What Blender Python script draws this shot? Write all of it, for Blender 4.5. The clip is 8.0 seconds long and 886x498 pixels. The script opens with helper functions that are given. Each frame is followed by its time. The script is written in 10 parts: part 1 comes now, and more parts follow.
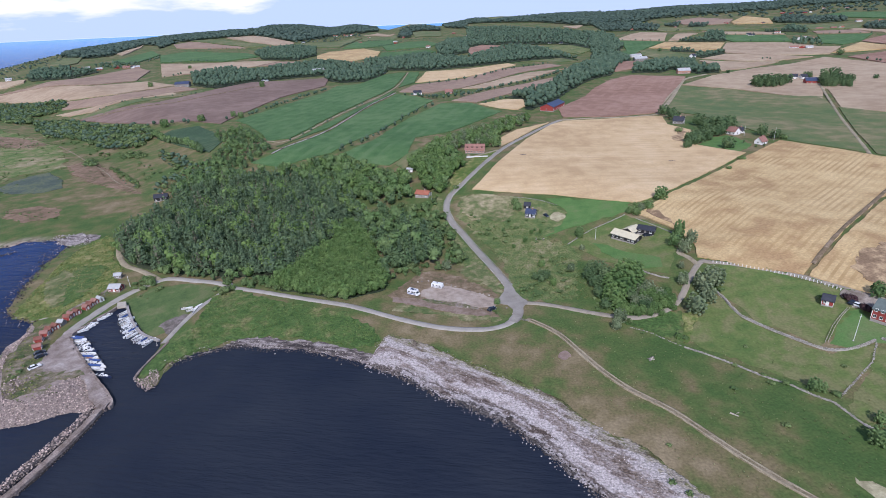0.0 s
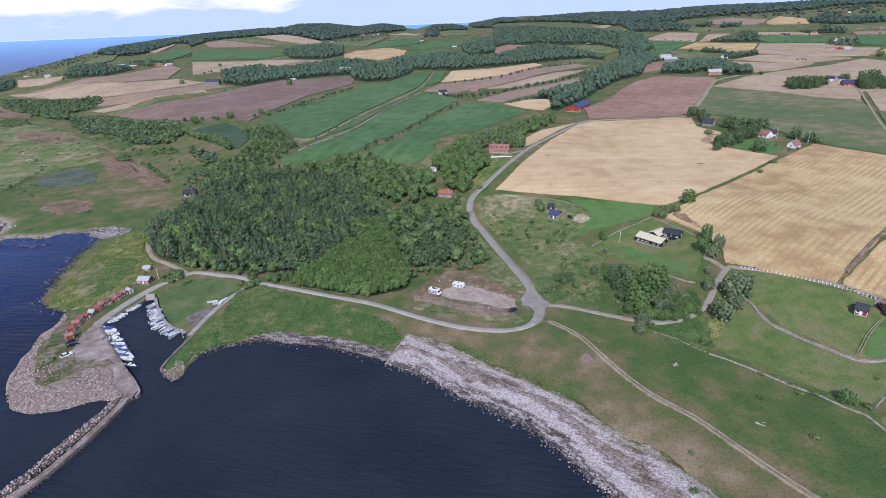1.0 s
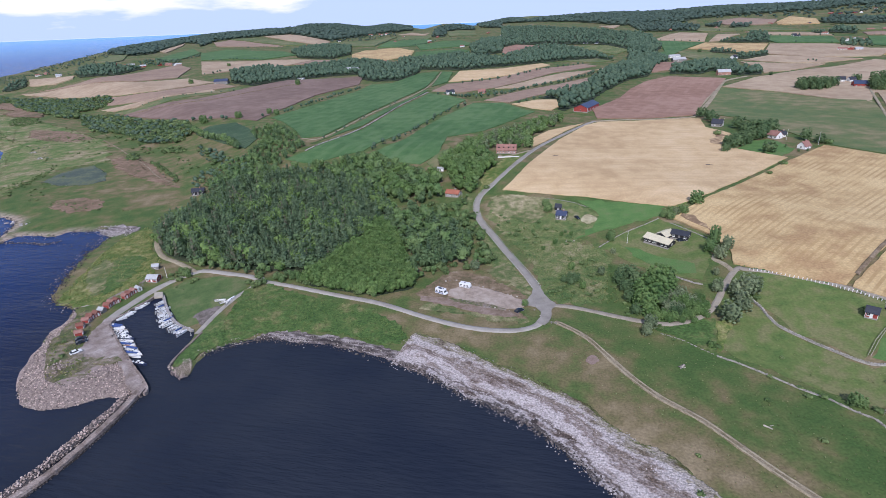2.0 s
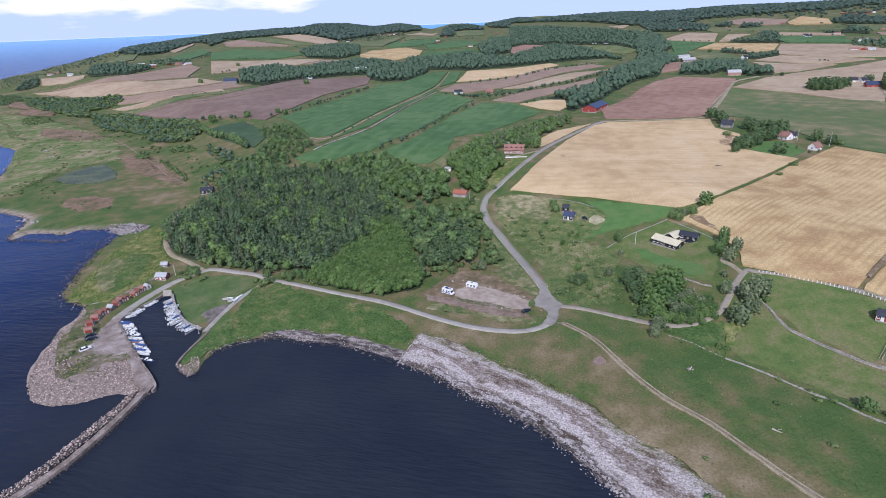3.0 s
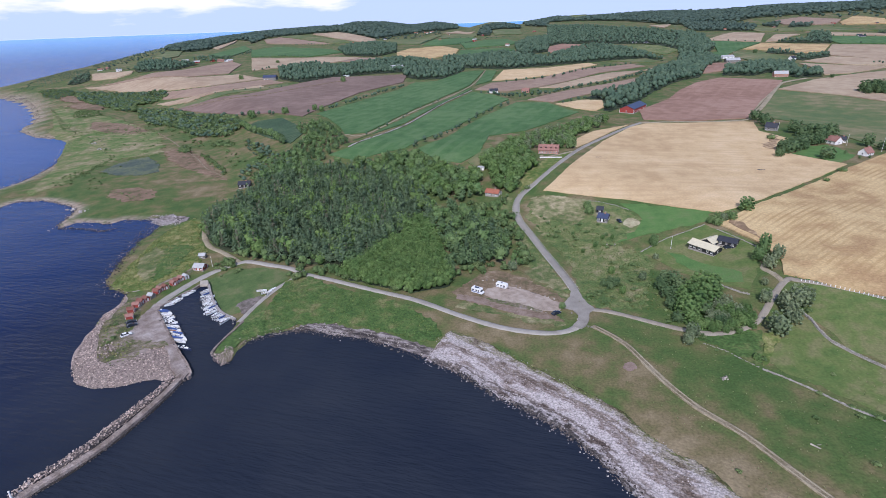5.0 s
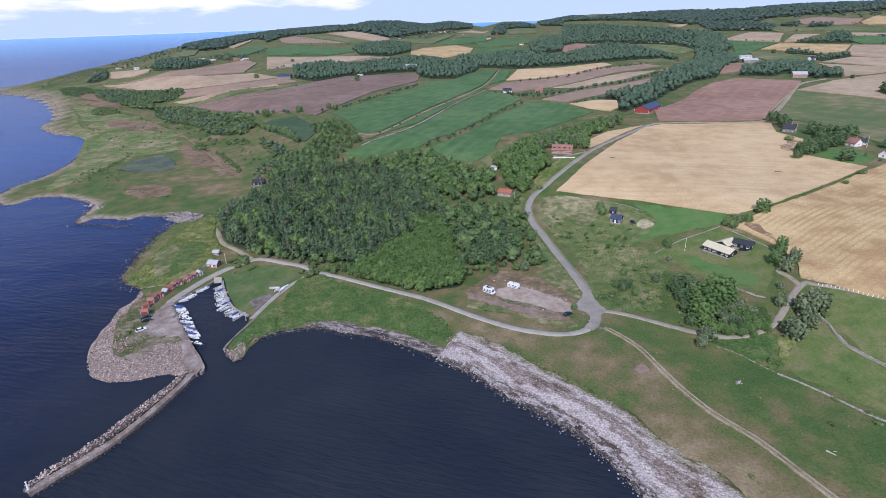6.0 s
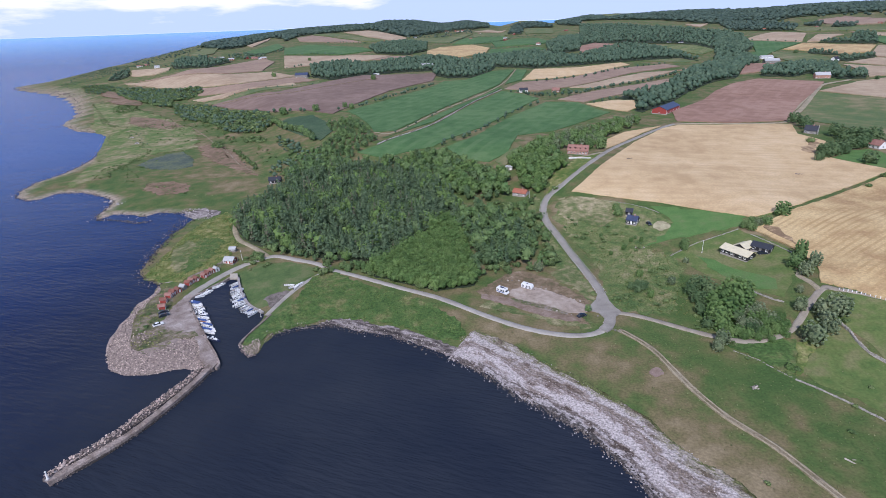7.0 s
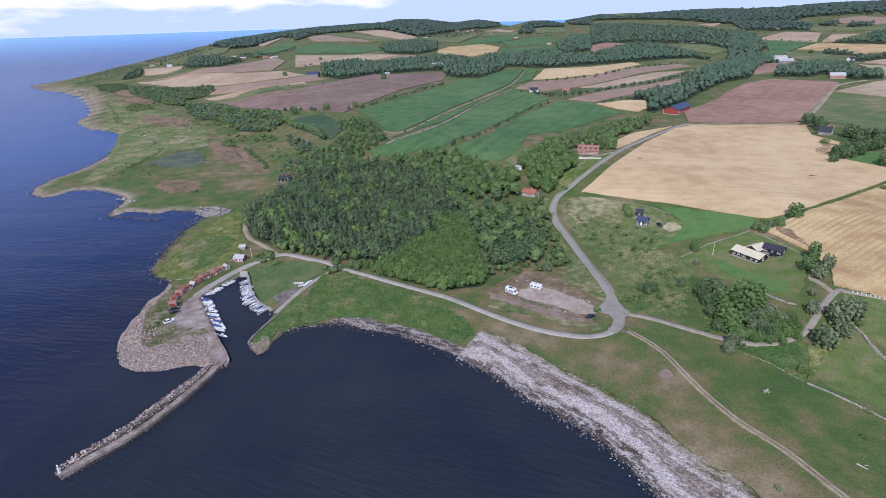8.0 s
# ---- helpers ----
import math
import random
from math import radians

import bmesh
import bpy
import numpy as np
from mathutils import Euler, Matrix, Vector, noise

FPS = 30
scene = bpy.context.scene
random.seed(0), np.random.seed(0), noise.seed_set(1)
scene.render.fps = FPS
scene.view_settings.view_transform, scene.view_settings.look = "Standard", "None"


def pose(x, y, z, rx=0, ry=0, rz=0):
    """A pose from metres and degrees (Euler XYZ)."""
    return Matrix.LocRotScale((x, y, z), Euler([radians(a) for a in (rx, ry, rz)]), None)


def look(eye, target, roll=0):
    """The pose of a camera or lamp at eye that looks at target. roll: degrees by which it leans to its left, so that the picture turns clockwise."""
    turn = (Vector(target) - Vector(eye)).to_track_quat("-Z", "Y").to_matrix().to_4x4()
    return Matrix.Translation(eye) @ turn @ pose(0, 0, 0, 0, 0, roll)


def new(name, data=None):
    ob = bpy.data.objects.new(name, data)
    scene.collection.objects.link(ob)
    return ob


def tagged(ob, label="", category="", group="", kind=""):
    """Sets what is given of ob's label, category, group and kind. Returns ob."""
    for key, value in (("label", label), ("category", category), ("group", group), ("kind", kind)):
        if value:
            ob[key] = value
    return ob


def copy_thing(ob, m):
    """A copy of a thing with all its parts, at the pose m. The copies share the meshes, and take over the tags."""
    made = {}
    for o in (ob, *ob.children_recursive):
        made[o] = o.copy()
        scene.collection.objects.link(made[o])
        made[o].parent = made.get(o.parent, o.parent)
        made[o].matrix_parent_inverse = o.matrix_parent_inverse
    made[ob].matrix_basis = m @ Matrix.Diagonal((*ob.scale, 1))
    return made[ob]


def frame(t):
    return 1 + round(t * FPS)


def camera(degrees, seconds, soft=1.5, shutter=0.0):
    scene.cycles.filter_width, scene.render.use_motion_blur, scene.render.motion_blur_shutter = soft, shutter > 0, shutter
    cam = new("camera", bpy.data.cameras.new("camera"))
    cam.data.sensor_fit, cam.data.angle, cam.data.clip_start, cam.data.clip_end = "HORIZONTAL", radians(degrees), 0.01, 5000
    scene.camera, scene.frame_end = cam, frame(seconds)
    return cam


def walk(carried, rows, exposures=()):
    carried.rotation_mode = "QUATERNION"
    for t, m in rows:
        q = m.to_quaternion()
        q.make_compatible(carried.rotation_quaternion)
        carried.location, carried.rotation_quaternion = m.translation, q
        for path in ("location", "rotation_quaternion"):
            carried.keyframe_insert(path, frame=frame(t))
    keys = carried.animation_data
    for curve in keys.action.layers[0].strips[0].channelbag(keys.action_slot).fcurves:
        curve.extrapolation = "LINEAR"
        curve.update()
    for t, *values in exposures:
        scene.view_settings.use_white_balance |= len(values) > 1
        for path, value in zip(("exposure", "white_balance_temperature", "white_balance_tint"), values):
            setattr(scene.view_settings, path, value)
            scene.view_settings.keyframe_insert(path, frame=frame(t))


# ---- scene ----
cam = camera(79.5, 8.0, soft=0.64)
EYE = 120.0
# seconds, yaw, pitch and roll: the drone hovers and turns to its left
PATH_TURNS = [
    (0, -0.00, -23.02, -2.54),
    (0.5, 1.61, -22.98, -2.44),
    (1, 2.59, -22.97, -2.38),
    (1.5, 2.93, -22.95, -2.37),
    (1.7, 3.10, -22.95, -2.37),
    (2.8, 4.00, -22.92, -2.36),
    (3, 4.18, -22.92, -2.34),
    (3.5, 5.10, -22.92, -2.28),
    (4, 6.14, -22.91, -2.23),
    (4.5, 6.97, -22.93, -2.19),
    (4.7, 7.34, -22.93, -2.17),
    (5.8, 8.79, -22.95, -2.08),
    (6, 9.16, -22.95, -2.06),
    (6.5, 10.01, -22.95, -2.03),
    (7, 10.79, -22.96, -2.00),
    (7.5, 11.37, -22.97, -1.98),
    (8, 11.82, -22.98, -1.95),
]
walk(cam, [(t, pose(0, 0, EYE, 0, 0, yaw) @ pose(0, 0, 0, 90 + pitch) @ pose(0, 0, 0, 0, 0, roll)) for t, yaw, pitch, roll in PATH_TURNS],
     exposures=[(0.0, 0.43, 6100, 19), (8.0, 0.43, 6100, 19)])


# ---- light: high thin haze with a mild sun behind the camera ----
SUN_AZ, SUN_EL = 182.0, 43.0
world = bpy.data.worlds.new("sky")
scene.world = world
world.use_nodes = True
wn, wl = world.node_tree.nodes, world.node_tree.links
wn.clear()
w_out, w_bg = wn.new("ShaderNodeOutputWorld"), wn.new("ShaderNodeBackground")
w_sky = wn.new("ShaderNodeTexSky")
w_sky.sky_type, w_sky.sun_disc = "NISHITA", False
w_sky.sun_elevation, w_sky.sun_rotation = radians(SUN_EL), radians(SUN_AZ)
w_sky.altitude, w_sky.air_density, w_sky.dust_density = 600, 1.0, 0.15
w_sky.ozone_density = 2.5
w_co, w_map, w_noise, w_ramp = wn.new("ShaderNodeTexCoord"), wn.new("ShaderNodeMapping"), wn.new("ShaderNodeTexNoise"), wn.new("ShaderNodeValToRGB")
w_map.inputs["Scale"].default_value = (2.6, 2.6, 14.0)
w_noise.inputs["Scale"].default_value, w_noise.inputs["Detail"].default_value, w_noise.inputs["Roughness"].default_value = 2.2, 7, 0.55
w_ramp.color_ramp.elements[0].position, w_ramp.color_ramp.elements[1].position = 0.48, 0.62
w_mix = wn.new("ShaderNodeMix")
w_mix.data_type = "RGBA"
w_mix.inputs["B"].default_value = (6.7, 6.85, 7.2, 1)
wl.new(w_co.outputs["Generated"], w_map.inputs["Vector"])
wl.new(w_map.outputs["Vector"], w_noise.inputs["Vector"])
# the cloud bank lies over the sea, clear of the horizon
w_sep = wn.new("ShaderNodeSeparateXYZ")
wl.new(w_co.outputs["Generated"], w_sep.inputs["Vector"])
w_sum = w_noise.outputs["Fac"]
for axis, lo, hi, a0, a1 in (("X", -0.55, -0.12, 0.13, -0.10), ("Z", 0.022, 0.044, -0.24, 0.03), ("Z", 0.10, 0.40, 0.0, -0.14)):
    w_side, w_add = wn.new("ShaderNodeMapRange"), wn.new("ShaderNodeMath")
    w_side.inputs["From Min"].default_value, w_side.inputs["From Max"].default_value = lo, hi
    w_side.inputs["To Min"].default_value, w_side.inputs["To Max"].default_value = a0, a1
    wl.new(w_sep.outputs[axis], w_side.inputs["Value"])
    wl.new(w_side.outputs["Result"], w_add.inputs[0])
    wl.new(w_sum, w_add.inputs[1])
    w_sum = w_add.outputs[0]
wl.new(w_sum, w_ramp.inputs["Fac"])
wl.new(w_ramp.outputs["Color"], w_mix.inputs["Factor"])
w_cap = wn.new("ShaderNodeMix")
w_cap.data_type, w_cap.blend_type = "RGBA", "DARKEN"
w_cap.inputs["Factor"].default_value = 1.0
w_cap.inputs["B"].default_value = (3.7, 4.7, 6.9, 1)
wl.new(w_sky.outputs["Color"], w_cap.inputs["A"])
wl.new(w_cap.outputs["Result"], w_mix.inputs["A"])
wl.new(w_mix.outputs["Result"], w_bg.inputs["Color"])
w_bg.inputs["Strength"].default_value = 0.117
wl.new(w_bg.outputs["Background"], w_out.inputs["Surface"])

sun = new("sun", bpy.data.lights.new("sun", "SUN"))
sun.data.energy, sun.data.angle, sun.data.color = 2.8, radians(1.2), (1.0, 0.98, 0.95)
sa, se = radians(SUN_AZ), radians(SUN_EL)
sun.matrix_world = look((0, 0, 300), (-math.sin(sa) * math.cos(se), -math.cos(sa) * math.cos(se), 300 - math.sin(se)))


# ---- materials ----
def material(name):
    m = bpy.data.materials.new(name)
    m.use_nodes = True
    return m, m.node_tree.nodes, m.node_tree.links, m.node_tree.nodes["Principled BSDF"]


def noise_value(n, l, scale, detail=4, stretch=None, kind="Position", turn=0.0):
    """A noise over the world's metres; scale is the size of its blotches in metres."""
    geo, tex, mp = n.new("ShaderNodeNewGeometry"), n.new("ShaderNodeTexNoise"), n.new("ShaderNodeMapping")
    k = 1.0 / scale
    mp.inputs["Scale"].default_value = tuple(k * s for s in (stretch or (1, 1, 1)))
    tex.inputs["Scale"].default_value, tex.inputs["Detail"].default_value = 1.0, detail
    spin = n.new("ShaderNodeMapping")
    spin.inputs["Rotation"].default_value = (0, 0, radians(turn))
    l.new(geo.outputs[kind], spin.inputs["Vector"])
    l.new(spin.outputs["Vector"], mp.inputs["Vector"])
    l.new(mp.outputs["Vector"], tex.inputs["Vector"])
    return tex.outputs["Fac"]


def ramp(n, l, value, stops):
    r = n.new("ShaderNodeValToRGB")
    while len(r.color_ramp.elements) < len(stops):
        r.color_ramp.elements.new(0.5)
    for e, (p, c) in zip(r.color_ramp.elements, stops):
        e.position, e.color = p, (*c, 1)
    l.new(value, r.inputs["Fac"])
    return r.outputs["Color"]


def mixed(n, l, fac, a, b, blend="MIX"):
    m = n.new("ShaderNodeMix")
    m.data_type, m.blend_type = "RGBA", blend
    for key, v in (("Factor", fac), ("A", a), ("B", b)):
        if isinstance(v, (int, float)):
            m.inputs[key].default_value = v
        elif isinstance(v, tuple):
            m.inputs[key].default_value = (*v, 1)
        else:
            l.new(v, m.inputs[key])
    return m.outputs["Result"]


def bumped(n, l, p, value, strength, distance):
    b = n.new("ShaderNodeBump")
    b.inputs["Strength"].default_value, b.inputs["Distance"].default_value = strength, distance
    l.new(value, b.inputs["Height"])
    l.new(b.outputs["Normal"], p.inputs["Normal"])


def earth(name, stops, big=30.0, mid=6.0, fine=0.8, fleck=0.5, rough=0.95, bump=0.4, stretch=None, turn=0.0, cover=""):
    """A natural surface: broad blotches through the colour stops, smaller blotches and a fine grain."""
    m, n, l, p = material(name)
    a = noise_value(n, l, big, 5, stretch, turn=turn)
    b = noise_value(n, l, mid, 4, stretch, turn=turn)
    c = noise_value(n, l, fine, 3)
    add = n.new("ShaderNodeMath")
    add.operation = "MULTIPLY_ADD"
    l.new(b, add.inputs[0])
    add.inputs[1].default_value = 0.5
    half = n.new("ShaderNodeMath")
    half.operation = "MULTIPLY"
    l.new(a, half.inputs[0])
    half.inputs[1].default_value = 0.5
    l.new(half.outputs[0], add.inputs[2])
    gain = n.new("ShaderNodeMath")
    gain.operation = "MULTIPLY_ADD"
    l.new(add.outputs[0], gain.inputs[0])
    gain.inputs[1].default_value, gain.inputs[2].default_value = 1.35, -0.175
    value = gain.outputs[0]
    if cover:
        at, more = n.new("ShaderNodeAttribute"), n.new("ShaderNodeMath")
        at.attribute_name, more.operation = cover, "MULTIPLY_ADD"
        l.new(at.outputs["Fac"], more.inputs[0])
        more.inputs[1].default_value = 0.10
        l.new(value, more.inputs[2])
        value = more.outputs[0]
    col = ramp(n, l, value, stops)
    if cover:
        edge = n.new("ShaderNodeAttribute")
        edge.attribute_name = "strand"
        jag = n.new("ShaderNodeMath")
        jag.operation = "MULTIPLY"
        l.new(edge.outputs["Fac"], jag.inputs[0])
        l.new(ramp(n, l, noise_value(n, l, 5, 4), [(0.3, (0.15,) * 3), (0.5, (1,) * 3)]), jag.inputs[1])
        strand = ramp(n, l, noise_value(n, l, 3.5, 4), [(0.33, (0.24, 0.185, 0.14)), (0.6, (0.44, 0.355, 0.29))])
        col = mixed(n, l, jag.outputs[0], col, strand)
    grain = ramp(n, l, c, [(0.25, (1 - fleck,) * 3), (0.75, (1 + fleck * 0.6,) * 3)])
    col = mixed(n, l, 1.0, col, grain, "MULTIPLY")
    l.new(col, p.inputs["Base Color"])
    p.inputs["Roughness"].default_value = rough
    p.inputs["Specular IOR Level"].default_value = 0.2
    bumped(n, l, p, c, bump, fine * 0.5)
    return m


def rowed(name, base, line, spacing, turn, width=0.25, fleck=0.3, least=0.0, most=0.42):
    """A field with sowing or mowing lines: two tones in stripes, blurred by noise."""
    m = earth(name, base, 60, 12, 1.0, fleck)
    n, l, p = m.node_tree.nodes, m.node_tree.links, m.node_tree.nodes["Principled BSDF"]
    old = p.inputs["Base Color"].links[0].from_socket
    geo, mp, wave = n.new("ShaderNodeNewGeometry"), n.new("ShaderNodeMapping"), n.new("ShaderNodeTexWave")
    mp.inputs["Rotation"].default_value = (0, 0, radians(turn))
    wave.inputs["Scale"].default_value = 0.314 / spacing
    wave.inputs["Distortion"].default_value, wave.inputs["Detail"].default_value, wave.inputs["Detail Scale"].default_value = 0.35, 2, 0.6
    l.new(geo.outputs["Position"], mp.inputs["Vector"])
    l.new(mp.outputs["Vector"], wave.inputs["Vector"])
    s = ramp(n, l, wave.outputs["Fac"], [(1 - width - 0.15, (0, 0, 0)), (1 - width + 0.1, (1, 1, 1))])
    patch = ramp(n, l, noise_value(n, l, 25, 3), [(0.42, (least,) * 3), (0.66, (most,) * 3)])
    l.new(mixed(n, l, mixed(n, l, 1.0, s, patch, "MULTIPLY"), old, line), p.inputs["Base Color"])
    return m


MEADOW = earth("meadow_grass", [(0.30, (0.06, 0.110, 0.031)), (0.40, (0.08, 0.124, 0.037)), (0.48, (0.108, 0.132, 0.046)), (0.55, (0.15, 0.138, 0.062)), (0.62, (0.19, 0.153, 0.082)), (0.72, (0.255, 0.202, 0.122))], 40, 9, 0.8, 0.3, bump=0.5, cover="dry")
LAWN_MID = earth("rough_mown_green", [(0.36, (0.075, 0.122, 0.042)), (0.5, (0.095, 0.145, 0.05)), (0.64, (0.14, 0.16, 0.07))], 14, 4, 0.6, 0.25)
SPITGRASS = earth("thin_spit_grass", [(0.36, (0.075, 0.10, 0.04)), (0.45, (0.12, 0.12, 0.06)), (0.53, (0.175, 0.15, 0.095)), (0.62, (0.25, 0.21, 0.16))], 9, 3, 0.7, 0.45, bump=0.6)
LAWN = earth("mown_lawn", [(0.3, (0.075, 0.155, 0.046)), (0.5, (0.10, 0.19, 0.057)), (0.7, (0.14, 0.185, 0.075))], 30, 6, 0.6, 0.2)
LAWN_DULL = earth("grazed_grass", [(0.30, (0.085, 0.14, 0.04)), (0.48, (0.125, 0.165, 0.052)), (0.62, (0.175, 0.178, 0.078))], 24, 6, 0.9, 0.25)
GREENS = earth("lush_herbs", [(0.34, (0.06, 0.115, 0.032)), (0.5, (0.085, 0.145, 0.042)), (0.60, (0.125, 0.16, 0.056)), (0.70, (0.185, 0.185, 0.08))], 16, 4, 1.1, 0.5, bump=0.9)
DRYGRASS = earth("dry_grass", [(0.34, (0.075, 0.13, 0.03)), (0.47, (0.12, 0.165, 0.045)), (0.56, (0.19, 0.205, 0.07)), (0.68, (0.30, 0.275, 0.125))], 12, 3.5, 0.8, 0.4, bump=0.6)
STRAWGRASS = earth("pale_straw_grass", [(0.34, (0.09, 0.13, 0.045)), (0.46, (0.14, 0.16, 0.065)), (0.54, (0.21, 0.20, 0.10)), (0.66, (0.31, 0.275, 0.16))], 12, 3.5, 0.7, 0.4, bump=0.6)
PALEGRASS = earth("dry_pale_grass", [(0.36, (0.13, 0.16, 0.06)), (0.46, (0.22, 0.215, 0.105)), (0.56, (0.32, 0.28, 0.16)), (0.66, (0.41, 0.35, 0.22))], 14, 4, 0.8, 0.45, bump=0.6)
SHOREGRASS = earth("pale_shore_turf", [(0.32, (0.082, 0.145, 0.04)), (0.43, (0.125, 0.178, 0.056)), (0.51, (0.178, 0.195, 0.08)), (0.58, (0.24, 0.215, 0.112)), (0.68, (0.33, 0.28, 0.175))], 34, 9, 0.9, 0.4, bump=0.5)
SLOPEGRASS = earth("rough_slope_grass", [(0.34, (0.08, 0.135, 0.044)), (0.45, (0.12, 0.165, 0.056)), (0.54, (0.17, 0.19, 0.076)), (0.62, (0.23, 0.222, 0.108)), (0.72, (0.30, 0.265, 0.16))], 22, 5, 0.8, 0.5, bump=0.7)
# darker grain: lodged along the field edges, a painted shadow at one corner
LODGED_SHADED = earth("lodged_grain", [(0.38, (0.23, 0.155, 0.095)), (0.5, (0.33, 0.23, 0.14)), (0.58, (0.46, 0.335, 0.20))], 16, 4, 0.8, 0.3)
HEATH = earth("worn_heath", [(0.30, (0.10, 0.108, 0.045)), (0.40, (0.155, 0.118, 0.068)), (0.50, (0.215, 0.142, 0.095)), (0.66, (0.285, 0.20, 0.14))], 22, 5, 0.9, 0.35)
MARSH = earth("reedy_pool", [(0.38, (0.05, 0.075, 0.055)), (0.5, (0.075, 0.10, 0.068)), (0.6, (0.115, 0.138, 0.07))], 14, 3, 0.8, 0.4, rough=0.6)
SAND = earth("dry_sand", [(0.36, (0.24, 0.215, 0.125)), (0.48, (0.36, 0.325, 0.20)), (0.6, (0.46, 0.415, 0.27))], 8, 3, 0.5, 0.2)
REDSOIL = earth("bare_reddish_soil", [(0.3, (0.22, 0.155, 0.125)), (0.6, (0.29, 0.215, 0.18))], 6, 2, 0.4, 0.2)
SOIL = earth("bare_soil", [(0.36, (0.13, 0.115, 0.06)), (0.46, (0.18, 0.132, 0.082)), (0.55, (0.225, 0.166, 0.108)), (0.66, (0.29, 0.225, 0.16))], 10, 3, 0.6, 0.35)
SOILTRACK = earth("sandy_track", [(0.3, (0.24, 0.198, 0.133)), (0.6, (0.36, 0.31, 0.218))], 12, 3, 0.5, 0.25)
SOILBROWN = earth("brown_earth_track", [(0.35, (0.15, 0.13, 0.072)), (0.5, (0.22, 0.178, 0.117)), (0.65, (0.30, 0.25, 0.175))], 9, 2, 0.5, 0.3)
YARD = earth("pale_fine_gravel", [(0.30, (0.27, 0.212, 0.168)), (0.5, (0.36, 0.292, 0.24)), (0.68, (0.43, 0.362, 0.305))], 10, 2.5, 0.4, 0.2)
LANE = earth("pinkish_chip_lane", [(0.3, (0.235, 0.20, 0.155)), (0.6, (0.32, 0.282, 0.225))], 15, 3, 0.3, 0.2, bump=0.2)
GRAVEL = earth("gravel", [(0.30, (0.165, 0.135, 0.105)), (0.42, (0.235, 0.195, 0.16)), (0.52, (0.29, 0.248, 0.21)), (0.66, (0.40, 0.35, 0.305))], 13, 3, 0.5, 0.3)
QUAYGRAVEL = earth("pink_quay_gravel", [(0.30, (0.19, 0.148, 0.124)), (0.42, (0.25, 0.2, 0.174)), (0.54, (0.305, 0.252, 0.226)), (0.68, (0.40, 0.348, 0.318))], 16, 4, 0.5, 0.25)
DARKGRAVEL = earth("purplish_gravel", [(0.34, (0.12, 0.105, 0.085)), (0.46, (0.17, 0.145, 0.13)), (0.6, (0.23, 0.195, 0.18))], 7, 2, 0.5, 0.3)
WORNVERGE = earth("worn_verge", [(0.36, (0.10, 0.12, 0.05)), (0.46, (0.16, 0.145, 0.085)), (0.56, (0.23, 0.19, 0.14)), (0.66, (0.29, 0.24, 0.205))], 6, 1.8, 0.5, 0.4, bump=0.6)
DRIVE = earth("brown_earth_drive", [(0.32, (0.15, 0.108, 0.075)), (0.46, (0.215, 0.158, 0.12)), (0.6, (0.275, 0.21, 0.17))], 8, 2.5, 0.5, 0.25)
SHINGLE = earth("pale_shingle", [(0.36, (0.13, 0.10, 0.085)), (0.43, (0.24, 0.195, 0.175)), (0.47, (0.44, 0.395, 0.375)), (0.53, (0.54, 0.495, 0.475)), (0.57, (0.32, 0.27, 0.25)), (0.61, (0.47, 0.425, 0.405)), (0.7, (0.56, 0.52, 0.50))], 13, 3.0, 0.5, 0.75, bump=1.0, stretch=(1.7, 0.3, 1), turn=127)


